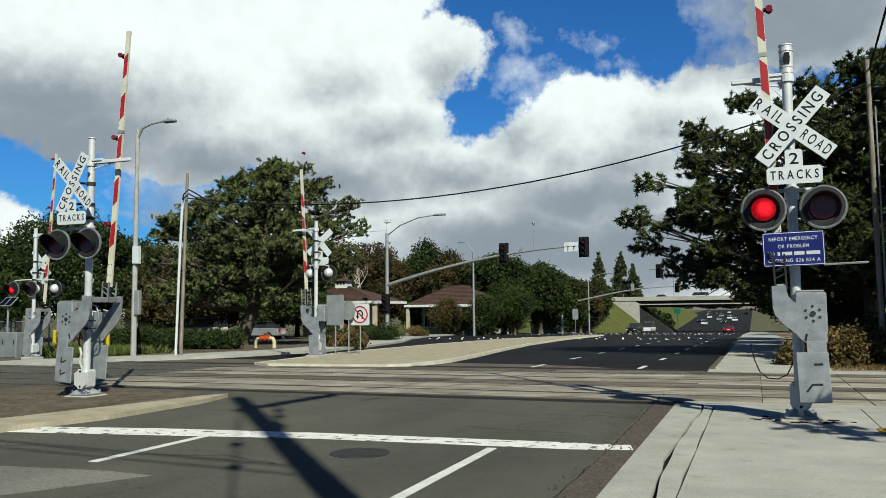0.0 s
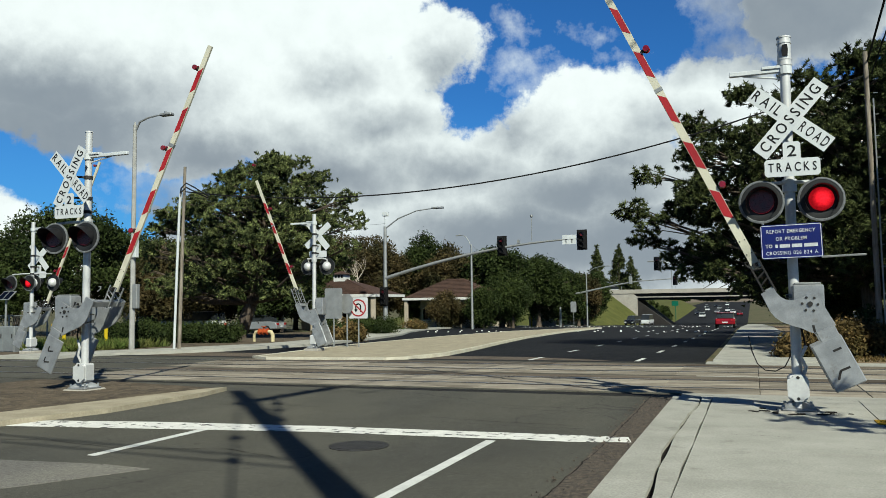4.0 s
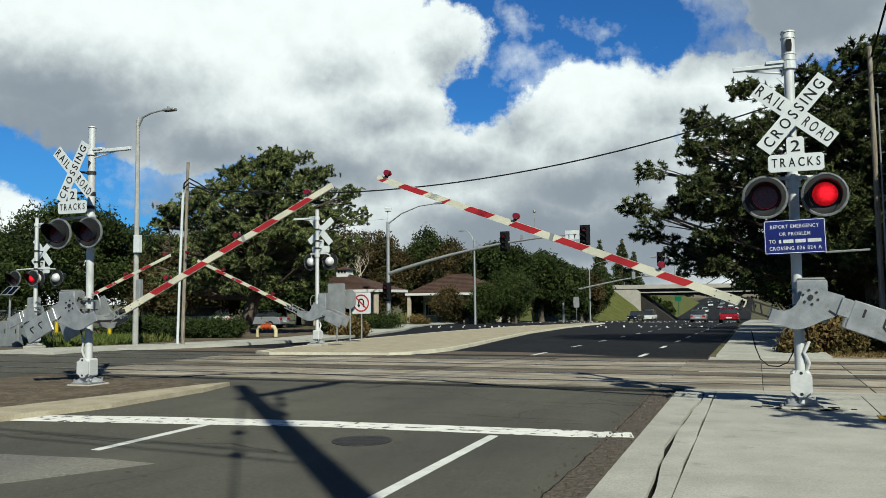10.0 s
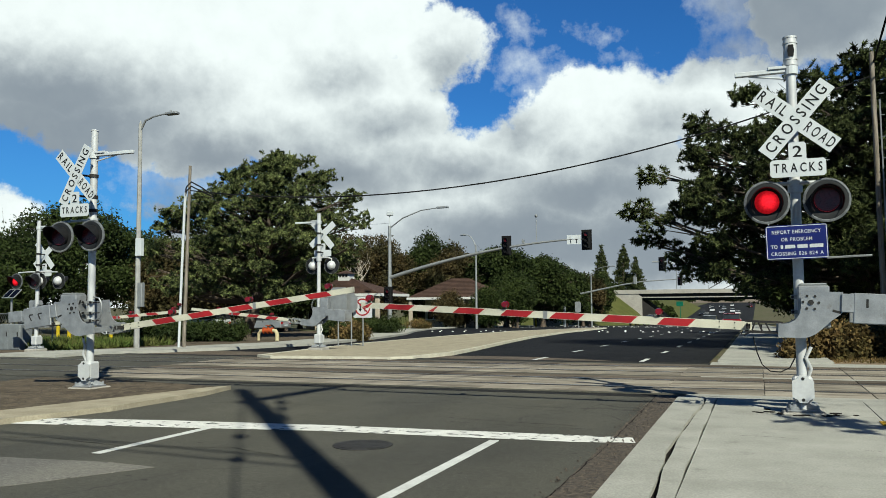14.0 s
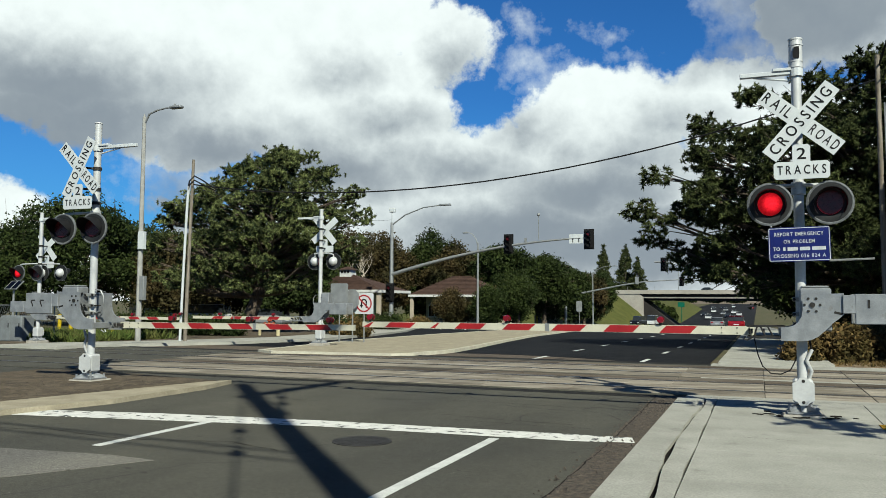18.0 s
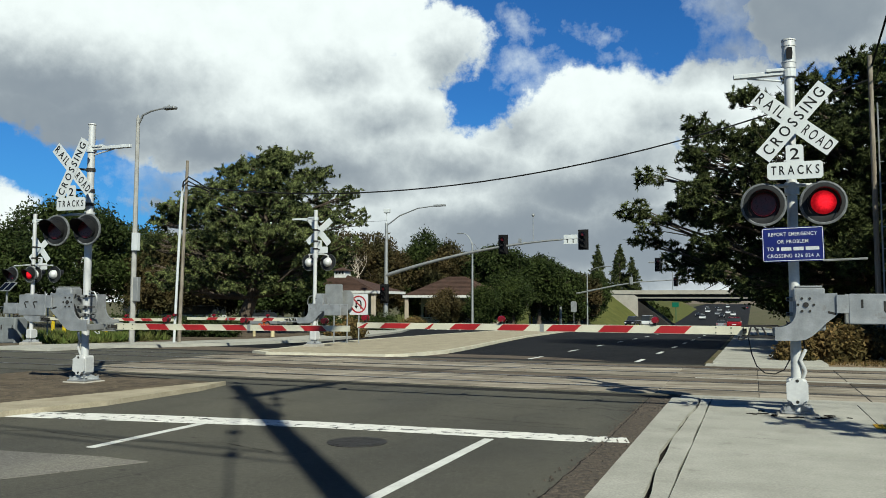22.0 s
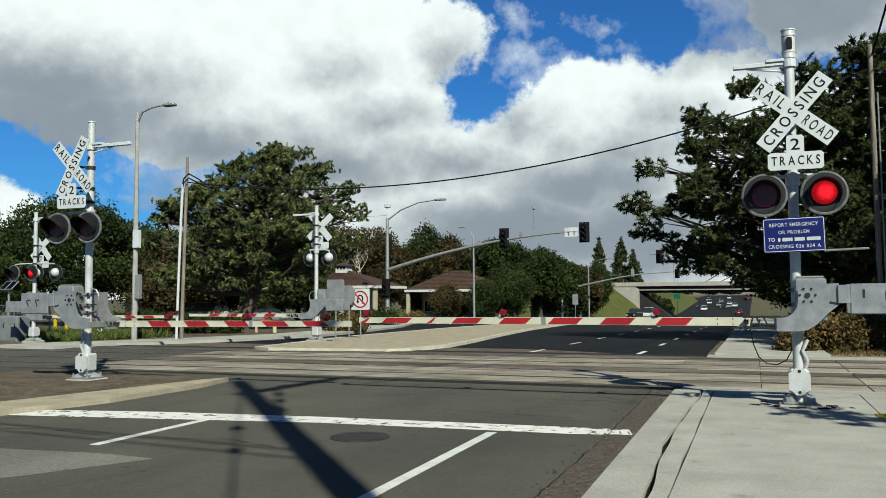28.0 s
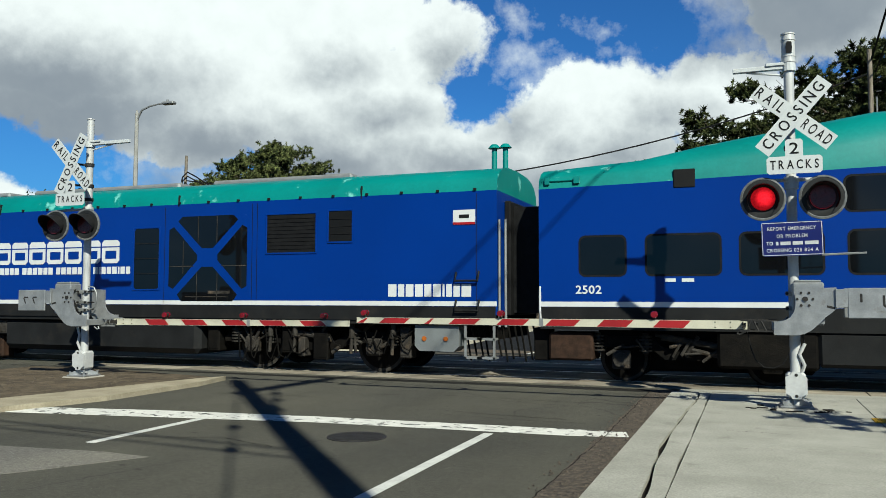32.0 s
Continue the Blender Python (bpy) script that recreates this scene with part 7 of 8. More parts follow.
for q in (0.28, 0.36):
    cyl(bm, g0.lerp(g1, q - 0.006), g0.lerp(g1, q + 0.006), 0.075, seg=8)
part("guy_wire", bm, "dark_steel", pole, "guy wire with strain insulators")
for y, z, r in ((0.10, 14.06, 0.012), (0.75, 14.06, 0.012)):
    wire("power_line", (-140, y, z), (150, y, z), 0.0, r, "thin dark power line along the tracks")
for y, z, r in ((-1.76, 9.35, 0.026), (-1.76, 8.95, 0.022)):
    wire("telephone_cable", (-140, y + 12, z), (P0.x, y + 0.2, z), 0.0, r, "dark telephone cable along the tracks")
pole = thing("utility_pole", pose(3.33, 26.0, -0.1), "bare weathered wooden pole beside the pine", "utility pole")
bm = bmesh.new()
cyl(bm, (0, 0, -0.1), (-0.05, 0, 8.8), 0.080, 0.066, 14)
part("shaft", bm, "wood_pole", pole, smooth=True)
bm = bmesh.new()
for i in range(9):
    cyl(bm, (0.10, -0.06, 2.6 + 0.62 * i), (0.22, -0.08, 2.6 + 0.62 * i), 0.012, seg=5)
tube(bm, [(0.14, -0.06, 0.1), (0.10, -0.06, 7.4)], 0.022, 6)
part("steps", bm, "galv", pole)
for x, z, r in ((0.0, 10.3, 0.030), (0.35, 9.5, 0.022)):
    wire("service_cable", (P0.x + 0.25 + x, P0.y + 2.3, z + 3.5), (3.33 + x * 0.3, 26.0, 8.4 - x), 0.25, r, "thick dark cable towards the bare pole")
wire("span_cable", (3.3, 26, 8.02), (-20.15, 25.6, 6.0), 1.42, 0.024, "dark cable spanning the road behind the signals", 26)
wire("span_cable", (-19.95, 25.6, 5.85), (-28.25, 61.5, 8.4), 0.5, 0.010, "thin dark cable from the riser pole to the traffic signal", 20)
pole = thing("riser_pole", pose(-20.42, 25.6, ground_z(25.6) + 0.08), "leaning wooden pole with a white cable riser on the park pavement", "utility pole")
bm = bmesh.new()
cyl(bm, (0.05, 0.05, -0.1), (0.28, 0, 6.95), 0.075, 0.055, 12)
part("shaft", bm, "wood_pole", pole, smooth=True)
bm = bmesh.new()
tube(bm, [(-0.06, -0.1, 0), (0.05, -0.12, 3.0), (0.14, -0.12, 5.4), (0.20, -0.14, 5.9)], 0.05, 8)
part("riser", bm, "sign_white", pole, "white plastic cable riser", smooth=True)
bm = bmesh.new()
for k in (0, 0.16):
    tube(bm, [(0.14, -0.14, 5.5 + k), (0.24, -0.16, 5.95 + k), (0.5, -0.2, 6.12 + k), (0.9, -0.2, 5.92 + k), (1.5, -0.2, 5.66 + k * 0.4)], 0.028, 6)
part("drip_loops", bm, "cable", pole)


def street_lamp(x, y, h, reach, rise, r, label, square=False, mat="concrete_pole", z=0.1):
    root = thing("street_lamp", pose(x, y, ground_z(y) + z), label, "street lamp")
    bm = bmesh.new()
    cyl(bm, (0, 0, -0.2), (0, 0, h), r, r * 0.62, 8 if square else 12)
    cyl(bm, (0, 0, h), (0, 0, h + 0.12), r * 0.4, r * 0.2, 8)
    part("pole", bm, mat, root, smooth=not square)
    bm = bmesh.new()
    s = 1 if reach > 0 else -1
    a = abs(reach)
    tube(bm, [(0, 0, h - 0.3), (s * a * 0.16, 0, h + rise * 0.35), (s * a * 0.42, 0, h + rise * 0.8), (s * a * 0.72, 0, h + rise), (s * a, 0, h + rise)], 0.045, 8, 0.03)
    part("arm", bm, "galv", root, smooth=True)
    bm = bmesh.new()
    x0, x1 = sorted((s * a * 0.86, s * (a + 0.35)))
    box(bm, x0, x1, -0.13, 0.13, h + rise - 0.06, h + rise + 0.05, 0.03)
    cyl(bm, (s * a, 0, h + rise + 0.05), (s * a, 0, h + rise + 0.14), 0.04, seg=8)
    part("lamp_head", bm, "galv", root, "flat grey lamp head")
    return root


lamp = street_lamp(-22.82, 25.9, 8.86, 1.48, 0.28, 0.115, "tall grey concrete street lamp by the park pavement", True)
bm = bmesh.new()
box(bm, -0.02, 0.26, -0.16, 0.02, 3.55, 4.25, 0.01)
part("control_box", bm, "sign_white", lamp, "pale control box on the pole")
bm = bmesh.new()
box(bm, 0.08, 0.30, -0.12, 0.06, 1.55, 2.5, 0.01)
part("meter_box", bm, "galv", lamp)
street_lamp(-25.3, 75, 8.0, -1.2, 1.0, 0.13, "slim grey street lamp beyond the island", mat="galv")
street_lamp(-21.2, 112, 7.2, 3.0, 0.9, 0.12, "slim grey street lamp near the overpass", mat="galv")


def signal_head(root, x, y, z, h, back=False):
    bm = bmesh.new()
    box(bm, x - 0.2 * h, x + 0.2 * h, y - 0.14, y + 0.14, z - h / 2, z + h / 2, 0.03)
    box(bm, x - 0.29 * h, x + 0.29 * h, y + 0.02, y + 0.03, z - h * 0.57, z + h * 0.57)
    head = part("signal_head", bm, "black", root, "black three-lamp signal head")
    for k in (-1, 0, 1):
        bm = bmesh.new()
        c = (x, y - 0.14, z + k * h * 0.31)
        cyl(bm, (c[0], c[1] - 0.16, c[2]), c, h * 0.125, seg=12, caps=False)
        part("visor", bm, "hood", head)
        bm = bmesh.new()
        cyl(bm, (c[0], c[1] - 0.03, c[2]), (c[0], c[1], c[2]), h * 0.11, seg=12)
        part("signal_lens", bm, "lens_off" if k == 1 else "hood", head)
    return head


ts = thing("traffic_signal", pose(-28.25, 61.5, ground_z(61.5)), "grey traffic signal with a long curved mast arm and luminaire", "traffic signal")
bm = bmesh.new()
cyl(bm, (0, 0, -0.1), (0, 0, 8.7), 0.20, 0.12, 12)
part("pole", bm, "galv", ts, smooth=True)
bm = bmesh.new()
pts = [(16.4 * t, 0, 4.4 + 2.65 * (1 - (1 - t) ** 1.8)) for t in [i / 12 for i in range(13)]]
tube(bm, pts, 0.16, 10, 0.06)
part("mast_arm", bm, "galv", ts, "long curved mast arm", smooth=True)
bm = bmesh.new()
tube(bm, [(0, 0, 8.5), (1.2, 0, 9.3), (2.8, 0, 9.85), (4.4, 0, 10.0)], 0.06, 8, 0.04)
box(bm, 4.2, 5.2, -0.15, 0.15, 9.93, 10.08, 0.03)
part("luminaire", bm, "galv", ts)
bm = bmesh.new()
tube(bm, [(0, 0, 8.7), (0, 0, 9.6)], 0.04, 6)
box(bm, -0.22, 0.3, -0.15, 0.15, 9.55, 9.9, 0.04)
part("camera_box", bm, "sign_white", ts)
signal_head(ts, 16.35, -0.05, 6.95, 1.35)
signal_head(ts, 10.05, -0.05, 6.72, 1.35)
signal_head(ts, 0.0, -0.3, 2.9, 1.35)
bm = bmesh.new()
box(bm, 14.85, 15.9, -0.06, -0.03, 6.65, 7.35)
lane_sign = part("lane_sign", bm, "sign_white", ts, "white lane sign on the arm")
bm = bmesh.new()
for x in (15.1, 15.55):
    box(bm, x, x + 0.06, -0.068, -0.06, 6.72, 7.0)
    box(bm, x - 0.06, x + 0.12, -0.068, -0.06, 6.98, 7.03)
part("arrows", bm, "black_letter", lane_sign)
bm = bmesh.new()
tube(bm, [(12.45, 0, 7.0), (12.45, 0, 8.9)], 0.035, 6)
ball(bm, (12.45, 0, 8.95), 0.13, 8)
box(bm, 11.3, 11.5, -0.1, 0.1, 6.85, 7.15)
part("detector_mast", bm, "galv", ts)
t2 = thing("traffic_signal", pose(-24.5, 110, ground_z(110)), "slender grey traffic signal near the overpass", "traffic signal")
bm = bmesh.new()
cyl(bm, (0, 0, -0.1), (0, 0, 4.9), 0.18, 0.14, 10)
tube(bm, [(0, 0, 4.0), (3.8, 0, 4.75), (7.5, 0, 5.5), (10.5, 0, 5.95), (15.1, 0, 6.2)], 0.13, 8, 0.06)
part("mast_arm", bm, "galv", t2, smooth=True)
signal_head(t2, 15.2, -0.05, 5.95, 1.05)
bm = bmesh.new()
box(bm, 9.3, 9.7, -0.3, 0.3, 5.6, 6.6, 0.05)
part("controller", bm, "galv", t2)
t3 = thing("traffic_signal", pose(4.2, 70, ground_z(70)), "traffic signal arm reaching out from behind the pine", "traffic signal")
bm = bmesh.new()
cyl(bm, (0, 0, -0.1), (0, 0, 5.8), 0.18, 0.14, 10)
tube(bm, [(0, 0, 5.4), (-6, 0, 5.6), (-12.3, 0, 5.7)], 0.12, 8, 0.06)
part("mast_arm", bm, "galv", t3, smooth=True)
signal_head(t3, -11.5, -0.05, 5.5, 1.0)
bm = bmesh.new()
box(bm, -10.9, -9.7, -0.06, -0.03, 5.5, 5.85)
part("street_sign", bm, "sign_white", t3)


# ---------------------------------------------------------------- signs on the island
def post_sign(x, y, x0, x1, z0, z1, mat, label, corner=0.04, post_h=None):
    root = thing("road_sign", pose(x, y, ground_z(y) + 0.10), label, "road sign")
    bm = bmesh.new()
    cyl(bm, (0, 0, -0.1), (0, 0, post_h or z1 - 0.05), 0.028, seg=8)
    part("post", bm, "galv", root)
    bm = bmesh.new()
    c = corner
    plate(bm, [(x0 + c, z0), (x1 - c, z0), (x1, z0 + c), (x1, z1 - c), (x1 - c, z1), (x0 + c, z1), (x0, z1 - c), (x0, z0 + c)], -0.035, -0.031)
    return root, part("panel", bm, mat, root)


post_sign(-15.25, 28.4, -0.38, 0.38, 1.10, 2.28, "galv", "grey back of a tall road sign on the island")
post_sign(-14.78, 28.6, -0.30, 0.28, 1.30, 2.05, "galv", "grey back of a round-cornered road sign on the island", 0.17)
uturn, panel = post_sign(-14.38, 28.8, -0.41, 0.41, 1.10, 1.92, "sign_white", "white no U-turn sign with a red ring on the island")
bm = bmesh.new()
n = 32
loft(bm, [[(r * math.cos(2 * math.pi * i / n), d, 1.51 + r * math.sin(2 * math.pi * i / n)) for i in range(n)] for r, d in ((0.34, -0.036), (0.34, -0.041), (0.285, -0.041), (0.285, -0.036))], caps=False)
plate(bm, [(-0.23, 1.69), (-0.19, 1.73), (0.23, 1.33), (0.19, 1.29)], -0.0405, -0.036)
part("ring", bm, "red_sheet", panel, "red ring and slash")
bm = bmesh.new()
for i in range(12):
    w0, w1 = math.pi * i / 12, math.pi * (i + 1) / 12
    plate(bm, [(0.13 * math.cos(w0), 1.56 + 0.13 * math.sin(w0)), (0.13 * math.cos(w1), 1.56 + 0.13 * math.sin(w1)), (0.075 * math.cos(w1), 1.56 + 0.075 * math.sin(w1)), (0.075 * math.cos(w0), 1.56 + 0.075 * math.sin(w0))], -0.0395, -0.036)
box(bm, 0.075, 0.13, -0.0395, -0.036, 1.34, 1.56)
box(bm, -0.13, -0.075, -0.0395, -0.036, 1.44, 1.56)
plate(bm, [(-0.18, 1.45), (-0.025, 1.45), (-0.10, 1.33)], -0.0395, -0.036)
part("arrow", bm, "black_letter", panel)
post_sign(-17.2, 83.5, -0.3, 0.3, 1.5, 2.6, "galv", "grey sign on the end of the island", 0.1)
post_sign(-33.5, 150, -0.6, 0.6, 2.2, 4.3, "galv", "tall grey road sign by the far pavement")
s3, p3 = post_sign(-32.5, 145, -0.75, 0.75, 0.9, 2.4, "red_sheet", "red and white notice by the far pavement")
bm = bmesh.new()
box(bm, -0.75, 0.75, -0.045, -0.036, 1.95, 2.4)
part("upper_band", bm, "sign_white", p3)

# ---------------------------------------------------------------- things by the park pavement
for i, (x, y, h) in enumerate(((-26.9, 28.9, 1.05), (-30.6, 29.5, 1.0), (-28.7, 28.3, 0.95))):
    root = thing("bollard", pose(x, y, ground_z(y) - 0.01), "yellow steel bollard in the grass", "bollard", "bollards by the park")
    bm = bmesh.new()
    cyl(bm, (0, 0, -0.05), (0, 0, h), 0.085, seg=14)
    ball(bm, (0, 0, h), 0.085, 12, 0.6)
    part("post", bm, "yellow", root, smooth=True)
    bm = bmesh.new()
    cyl(bm, (0, 0, -0.03), (0, 0, 0.10), 0.26, 0.22, 14)
    part("collar", bm, "kerb", root)
hyd = thing("backflow_valve", pose(-23.45, 36.2, ground_z(36.2) - 0.10) @ Matrix.Scale(0.8, 4), "cream backflow pipework with an orange valve body on the dirt", "pipework")
for x0, nm in ((-0.75, "riser"), (0.62, "riser")):
    bm = bmesh.new()
    tube(bm, [(x0, 0, -0.05), (x0, 0, 0.6), (x0 + (0.12 if x0 < 0 else -0.12), 0, 0.78), (x0 + (0.4 if x0 < 0 else -0.35), 0, 0.80)], 0.13 if x0 > 0 else 0.10, 10)
    part(nm, bm, "pipe_cream", hyd, smooth=True)
bm = bmesh.new()
cyl(bm, (-0.42, 0, 0.8), (0.32, 0, 0.8), 0.15, seg=12)
for x in (-0.35, -0.05, 0.25):
    cyl(bm, (x - 0.03, 0, 0.8), (x + 0.03, 0, 0.8), 0.21, seg=12)
cyl(bm, (-0.05, 0, 0.8), (-0.05, 0, 1.12), 0.07, seg=8)
part("valve", bm, "orange", hyd, "orange valve body", smooth=True)
bm = bmesh.new()
cyl(bm, (-0.05, 0, 1.10), (-0.05, 0, 1.14), 0.16, seg=12)
part("handwheel", bm, "orange", hyd)
sol = thing("solar_panel", pose(-27.3, 24.0, ground_z(24)), "small solar panel on a grey post", "solar panel")
bm = bmesh.new()
cyl(bm, (0, 0, -0.05), (0, 0, 2.1), 0.04, seg=8)
part("post", bm, "galv", sol)
bm = bmesh.new()
box(bm, -0.32, 0.32, -0.25, 0.25, -0.015, 0.015, turn=Matrix.Translation((0, 0, 2.18)) @ pose(0, 0, 0, 42))
panel = part("panel", bm, "galv", sol)
for k in (-0.155, 0.155):
    bm = bmesh.new()
    box(bm, k - 0.13, k + 0.13, -0.22, 0.22, 0.016, 0.02, turn=Matrix.Translation((0, 0, 2.18)) @ pose(0, 0, 0, 42))
    part("cell", bm, "glass", panel)
fence = thing("chain_link_fence", pose(-24.8, 24.6, ground_z(24.6)), "grey chain-link fence in the grass", "fence")
for i in range(9):
    bm = bmesh.new()
    cyl(bm, (-2.0 * i - 1, 0, -0.1), (-2.0 * i - 1, 0, 1.42), 0.03, seg=8)
    part("post", bm, "fence_wire", fence)
bm = bmesh.new()
cyl(bm, (-17.5, 0, 1.4), (-0.9, 0, 1.4), 0.024, seg=6)
part("top_rail", bm, "fence_wire", fence)
verts, faces = [], []
for i in range(150):
    for s in (-1, 1):
        x = -17.4 + i * 0.11
        a = len(verts)
        verts += [(x, 0.0, 0.05), (x + 0.008, 0.0, 0.05), (x + 0.008 + s * 0.55, 0.0, 1.38), (x + s * 0.55, 0.0, 1.38)]
        faces.append((a, a + 1, a + 2, a + 3))
mesh_object("mesh_wire", verts, faces, "fence_wire", fence)["kind"] = "stuff"
cab = thing("utility_cabinet", pose(-26.6, 23.6, ground_z(23.6)), "low grey utility cabinet by the fence", "cabinet")
bm = bmesh.new()
box(bm, -0.55, 0.55, -0.3, 0.3, -0.02, 1.0, 0.03)
part("body", bm, "box_grey", cab)
for x in (-0.275, 0.275):
    bm = bmesh.new()
    box(bm, x - 0.25, x + 0.25, -0.32, -0.3, 0.06, 0.94, 0.008)
    d = part("door", bm, "box_grey", cab)
    bm = bmesh.new()
    box(bm, x + 0.16, x + 0.20, -0.34, -0.32, 0.55, 0.72, 0.004)
    part("handle", bm, "dark_steel", d)

# ---------------------------------------------------------------- houses beyond the junction
def house(x, y, w, d, eave, ridge, hip, label, cupola=False, turn=0):
    z = ground_z(y)
    root = thing("house", pose(x, y, z, 0, 0, turn), label, "house")
    bm = bmesh.new()
    box(bm, -w / 2, w / 2 - 2.2, 2.1, d, -0.2, eave)
    part("wall", bm, "stucco", root, "cream stucco wall")
    o = 0.9
    a = [(-w / 2 - o, -o), (w / 2 + o, -o), (w / 2 + o, d + o), (-w / 2 - o, d + o)]
    bm = bmesh.new()
    lo = [bm.verts.new((px, py, eave)) for px, py in a]
    up = [bm.verts.new((px, py, eave + 0.12)) for px, py in a]
    r0, r1 = bm.verts.new((-w / 2 + hip, d / 2, ridge)), bm.verts.new((w / 2 - hip, d / 2, ridge))
    bm.faces.new(lo[::-1])
    for i in range(4):
        bm.faces.new((lo[i], lo[(i + 1) % 4], up[(i + 1) % 4], up[i]))
    bm.faces.new((up[0], up[1], r1, r0))
    bm.faces.new((up[1], up[2], r1))
    bm.faces.new((up[2], up[3], r0, r1))
    bm.faces.new((up[3], up[0], r0))
    roof = part("roof", bm, "roof_tile", root, "brown tiled hip roof")
    bm = bmesh.new()
    rows = 14
    for k in range(rows):
        t = (k + 0.5) / rows
        zz = eave + 0.12 + (ridge - eave - 0.12) * t
        yy = -o + (d / 2 + o) * t
        xa = -w / 2 - o + (hip + o) * t
        box(bm, xa, -xa, yy - 0.04, yy + 0.04, zz, zz + 0.05)
    part("tile_course", bm, "roof_tile", roof)
    bm = bmesh.new()
    for x0, x1, y0, y1 in ((-w / 2 - o, w / 2 + o, -o - 0.06, -o), (-w / 2 - o - 0.06, -w / 2 - o, -o, d + o), (w / 2 + o, w / 2 + o + 0.06, -o, d + o)):
        box(bm, x0, x1, y0, y1, eave - 0.12, eave + 0.13)
    part("fascia", bm, "white_trim", root, "white fascia board")
    for k in range(3):
        xx = -w / 2 + (w - 2.2) * (k + 0.5) / 3
        bm = bmesh.new()
        box(bm, xx - 0.7, xx + 0.7, 2.07, 2.15, 0.9, 2.1)
        win = part("window", bm, "glass", root)
        bm = bmesh.new()
        for a0, a1, c0, c1 in ((xx - 0.78, xx + 0.78, 2.1, 2.2), (xx - 0.78, xx + 0.78, 0.8, 0.9), (xx - 0.78, xx - 0.7, 0.9, 2.1), (xx + 0.7, xx + 0.78, 0.9, 2.1), (xx - 0.03, xx + 0.03, 0.9, 2.1)):
            box(bm, a0, a1, 2.04, 2.07, c0, c1)
        part("frame", bm, "white_trim", win)
    for xx in (-w / 2 - 0.6, -w / 6, w / 6, w / 2 + 0.6):
        bm = bmesh.new()
        box(bm, xx - 0.18, xx + 0.18, -0.75, -0.39, -0.1, eave, 0.02)
        part("porch_post", bm, "stucco", root)
    if cupola:
        bm = bmesh.new()
        box(bm, -0.58, 0.58, d / 2 - 0.58, d / 2 + 0.58, ridge - 0.3, ridge + 0.45)
        cu = part("cupola", bm, "white_trim", root, "white roof cupola with a tiled cap")
        for k in (-0.33, 0.0, 0.33):
            bm = bmesh.new()
            box(bm, k - 0.10, k + 0.10, d / 2 - 0.62, d / 2 - 0.57, ridge + 0.12, ridge + 0.36)
            part("opening", bm, "black", cu)
        bm = bmesh.new()
        top = [(-0.8, d / 2 - 0.8), (0.8, d / 2 - 0.8), (0.8, d / 2 + 0.8), (-0.8, d / 2 + 0.8)]
        vs = [bm.verts.new((px, py, ridge + 0.45)) for px, py in top]
        ap = bm.verts.new((0, d / 2, ridge + 0.8))
        bm.faces.new(vs[::-1])
        for i in range(4):
            bm.faces.new((vs[i], vs[(i + 1) % 4], ap))
        part("cap", bm, "roof_tile", cu)
    return root


house(-37.0, 68, 8.4, 5, 3.2, 4.85, 3.6, "single-storey house with a brown hip roof and a white cupola", True)
house(-31.0, 84, 8.4, 4.6, 3.2, 5.45, 3.2, "small house with a brown tiled roof behind shrubs")
house(-66, 78, 12, 8, 3.0, 4.8, 4.0, "single-storey house with a brown roof behind trees")
for x, y, w, h in ((-30.5, 88, 3.0, 1.2), (-31.5, 120, 4.0, 1.6), (-33, 104, 3, 1.3)):
    bm = bmesh.new()
    box(bm, x, x + w, y, y + 0.3, ground_z(y) - 0.1, ground_z(y) + h, 0.02)
    tagged(part("garden_wall", bm, "stucco"), "low cream garden wall by the far pavement", "wall")
bm = bmesh.new()
cyl(bm, (-30.6, 118, ground_z(118) - 0.1), (-30.6, 118, ground_z(118) + 2.6), 0.14, seg=8)
tagged(part("marker_post", bm, "yellow"), "tall yellow marker post by the far pavement", "post")

def bare_tree(x, y, h, seed):
    """A dead tree: pale forked limbs with no leaves."""
    rng = np.random.default_rng(seed)
    root = thing("bare_tree", pose(x, y, ground_z(y) - 0.03), "pale leafless tree behind the houses", "tree")
    bm = bmesh.new()
    ends = [(Vector((0, 0, h * 0.45)), Vector((0, 0, 1)), 0.13)]
    cyl(bm, (0, 0, -0.1), ends[0][0], 0.2, 0.13, 8)
    for level in range(4):
        nxt = []
        for a, way, r in ends:
            for q in range(3 if level < 2 else 2):
                d = (way + Vector((rng.uniform(-0.8, 0.8), rng.uniform(-0.5, 0.5), rng.uniform(-0.1, 0.3)))).normalized()
                b = a + d * h * rng.uniform(0.13, 0.2) * (1 - 0.12 * level)
                cyl(bm, a, b, r * 0.75, r * 0.45, 5)
                nxt.append((b, d, r * 0.5))
        ends = nxt
    part("limbs", bm, "dead_wood", root, smooth=True)


bare_tree(-38.6, 77, 8.0, 61)
for x, y, h, r, sd in ((-25.6, 79.5, 4.0, 1.8, 5), (-23.2, 82, 5.0, 1.9, 6)):
    tree(x, y, (0, 0, h * 0.55, r, r * 0.8, h * 0.44), "leaf", "small dark evergreen beside a house", 90 + sd, 0.14, 900, 0, 1.0, "leaf", leaf=0.15)

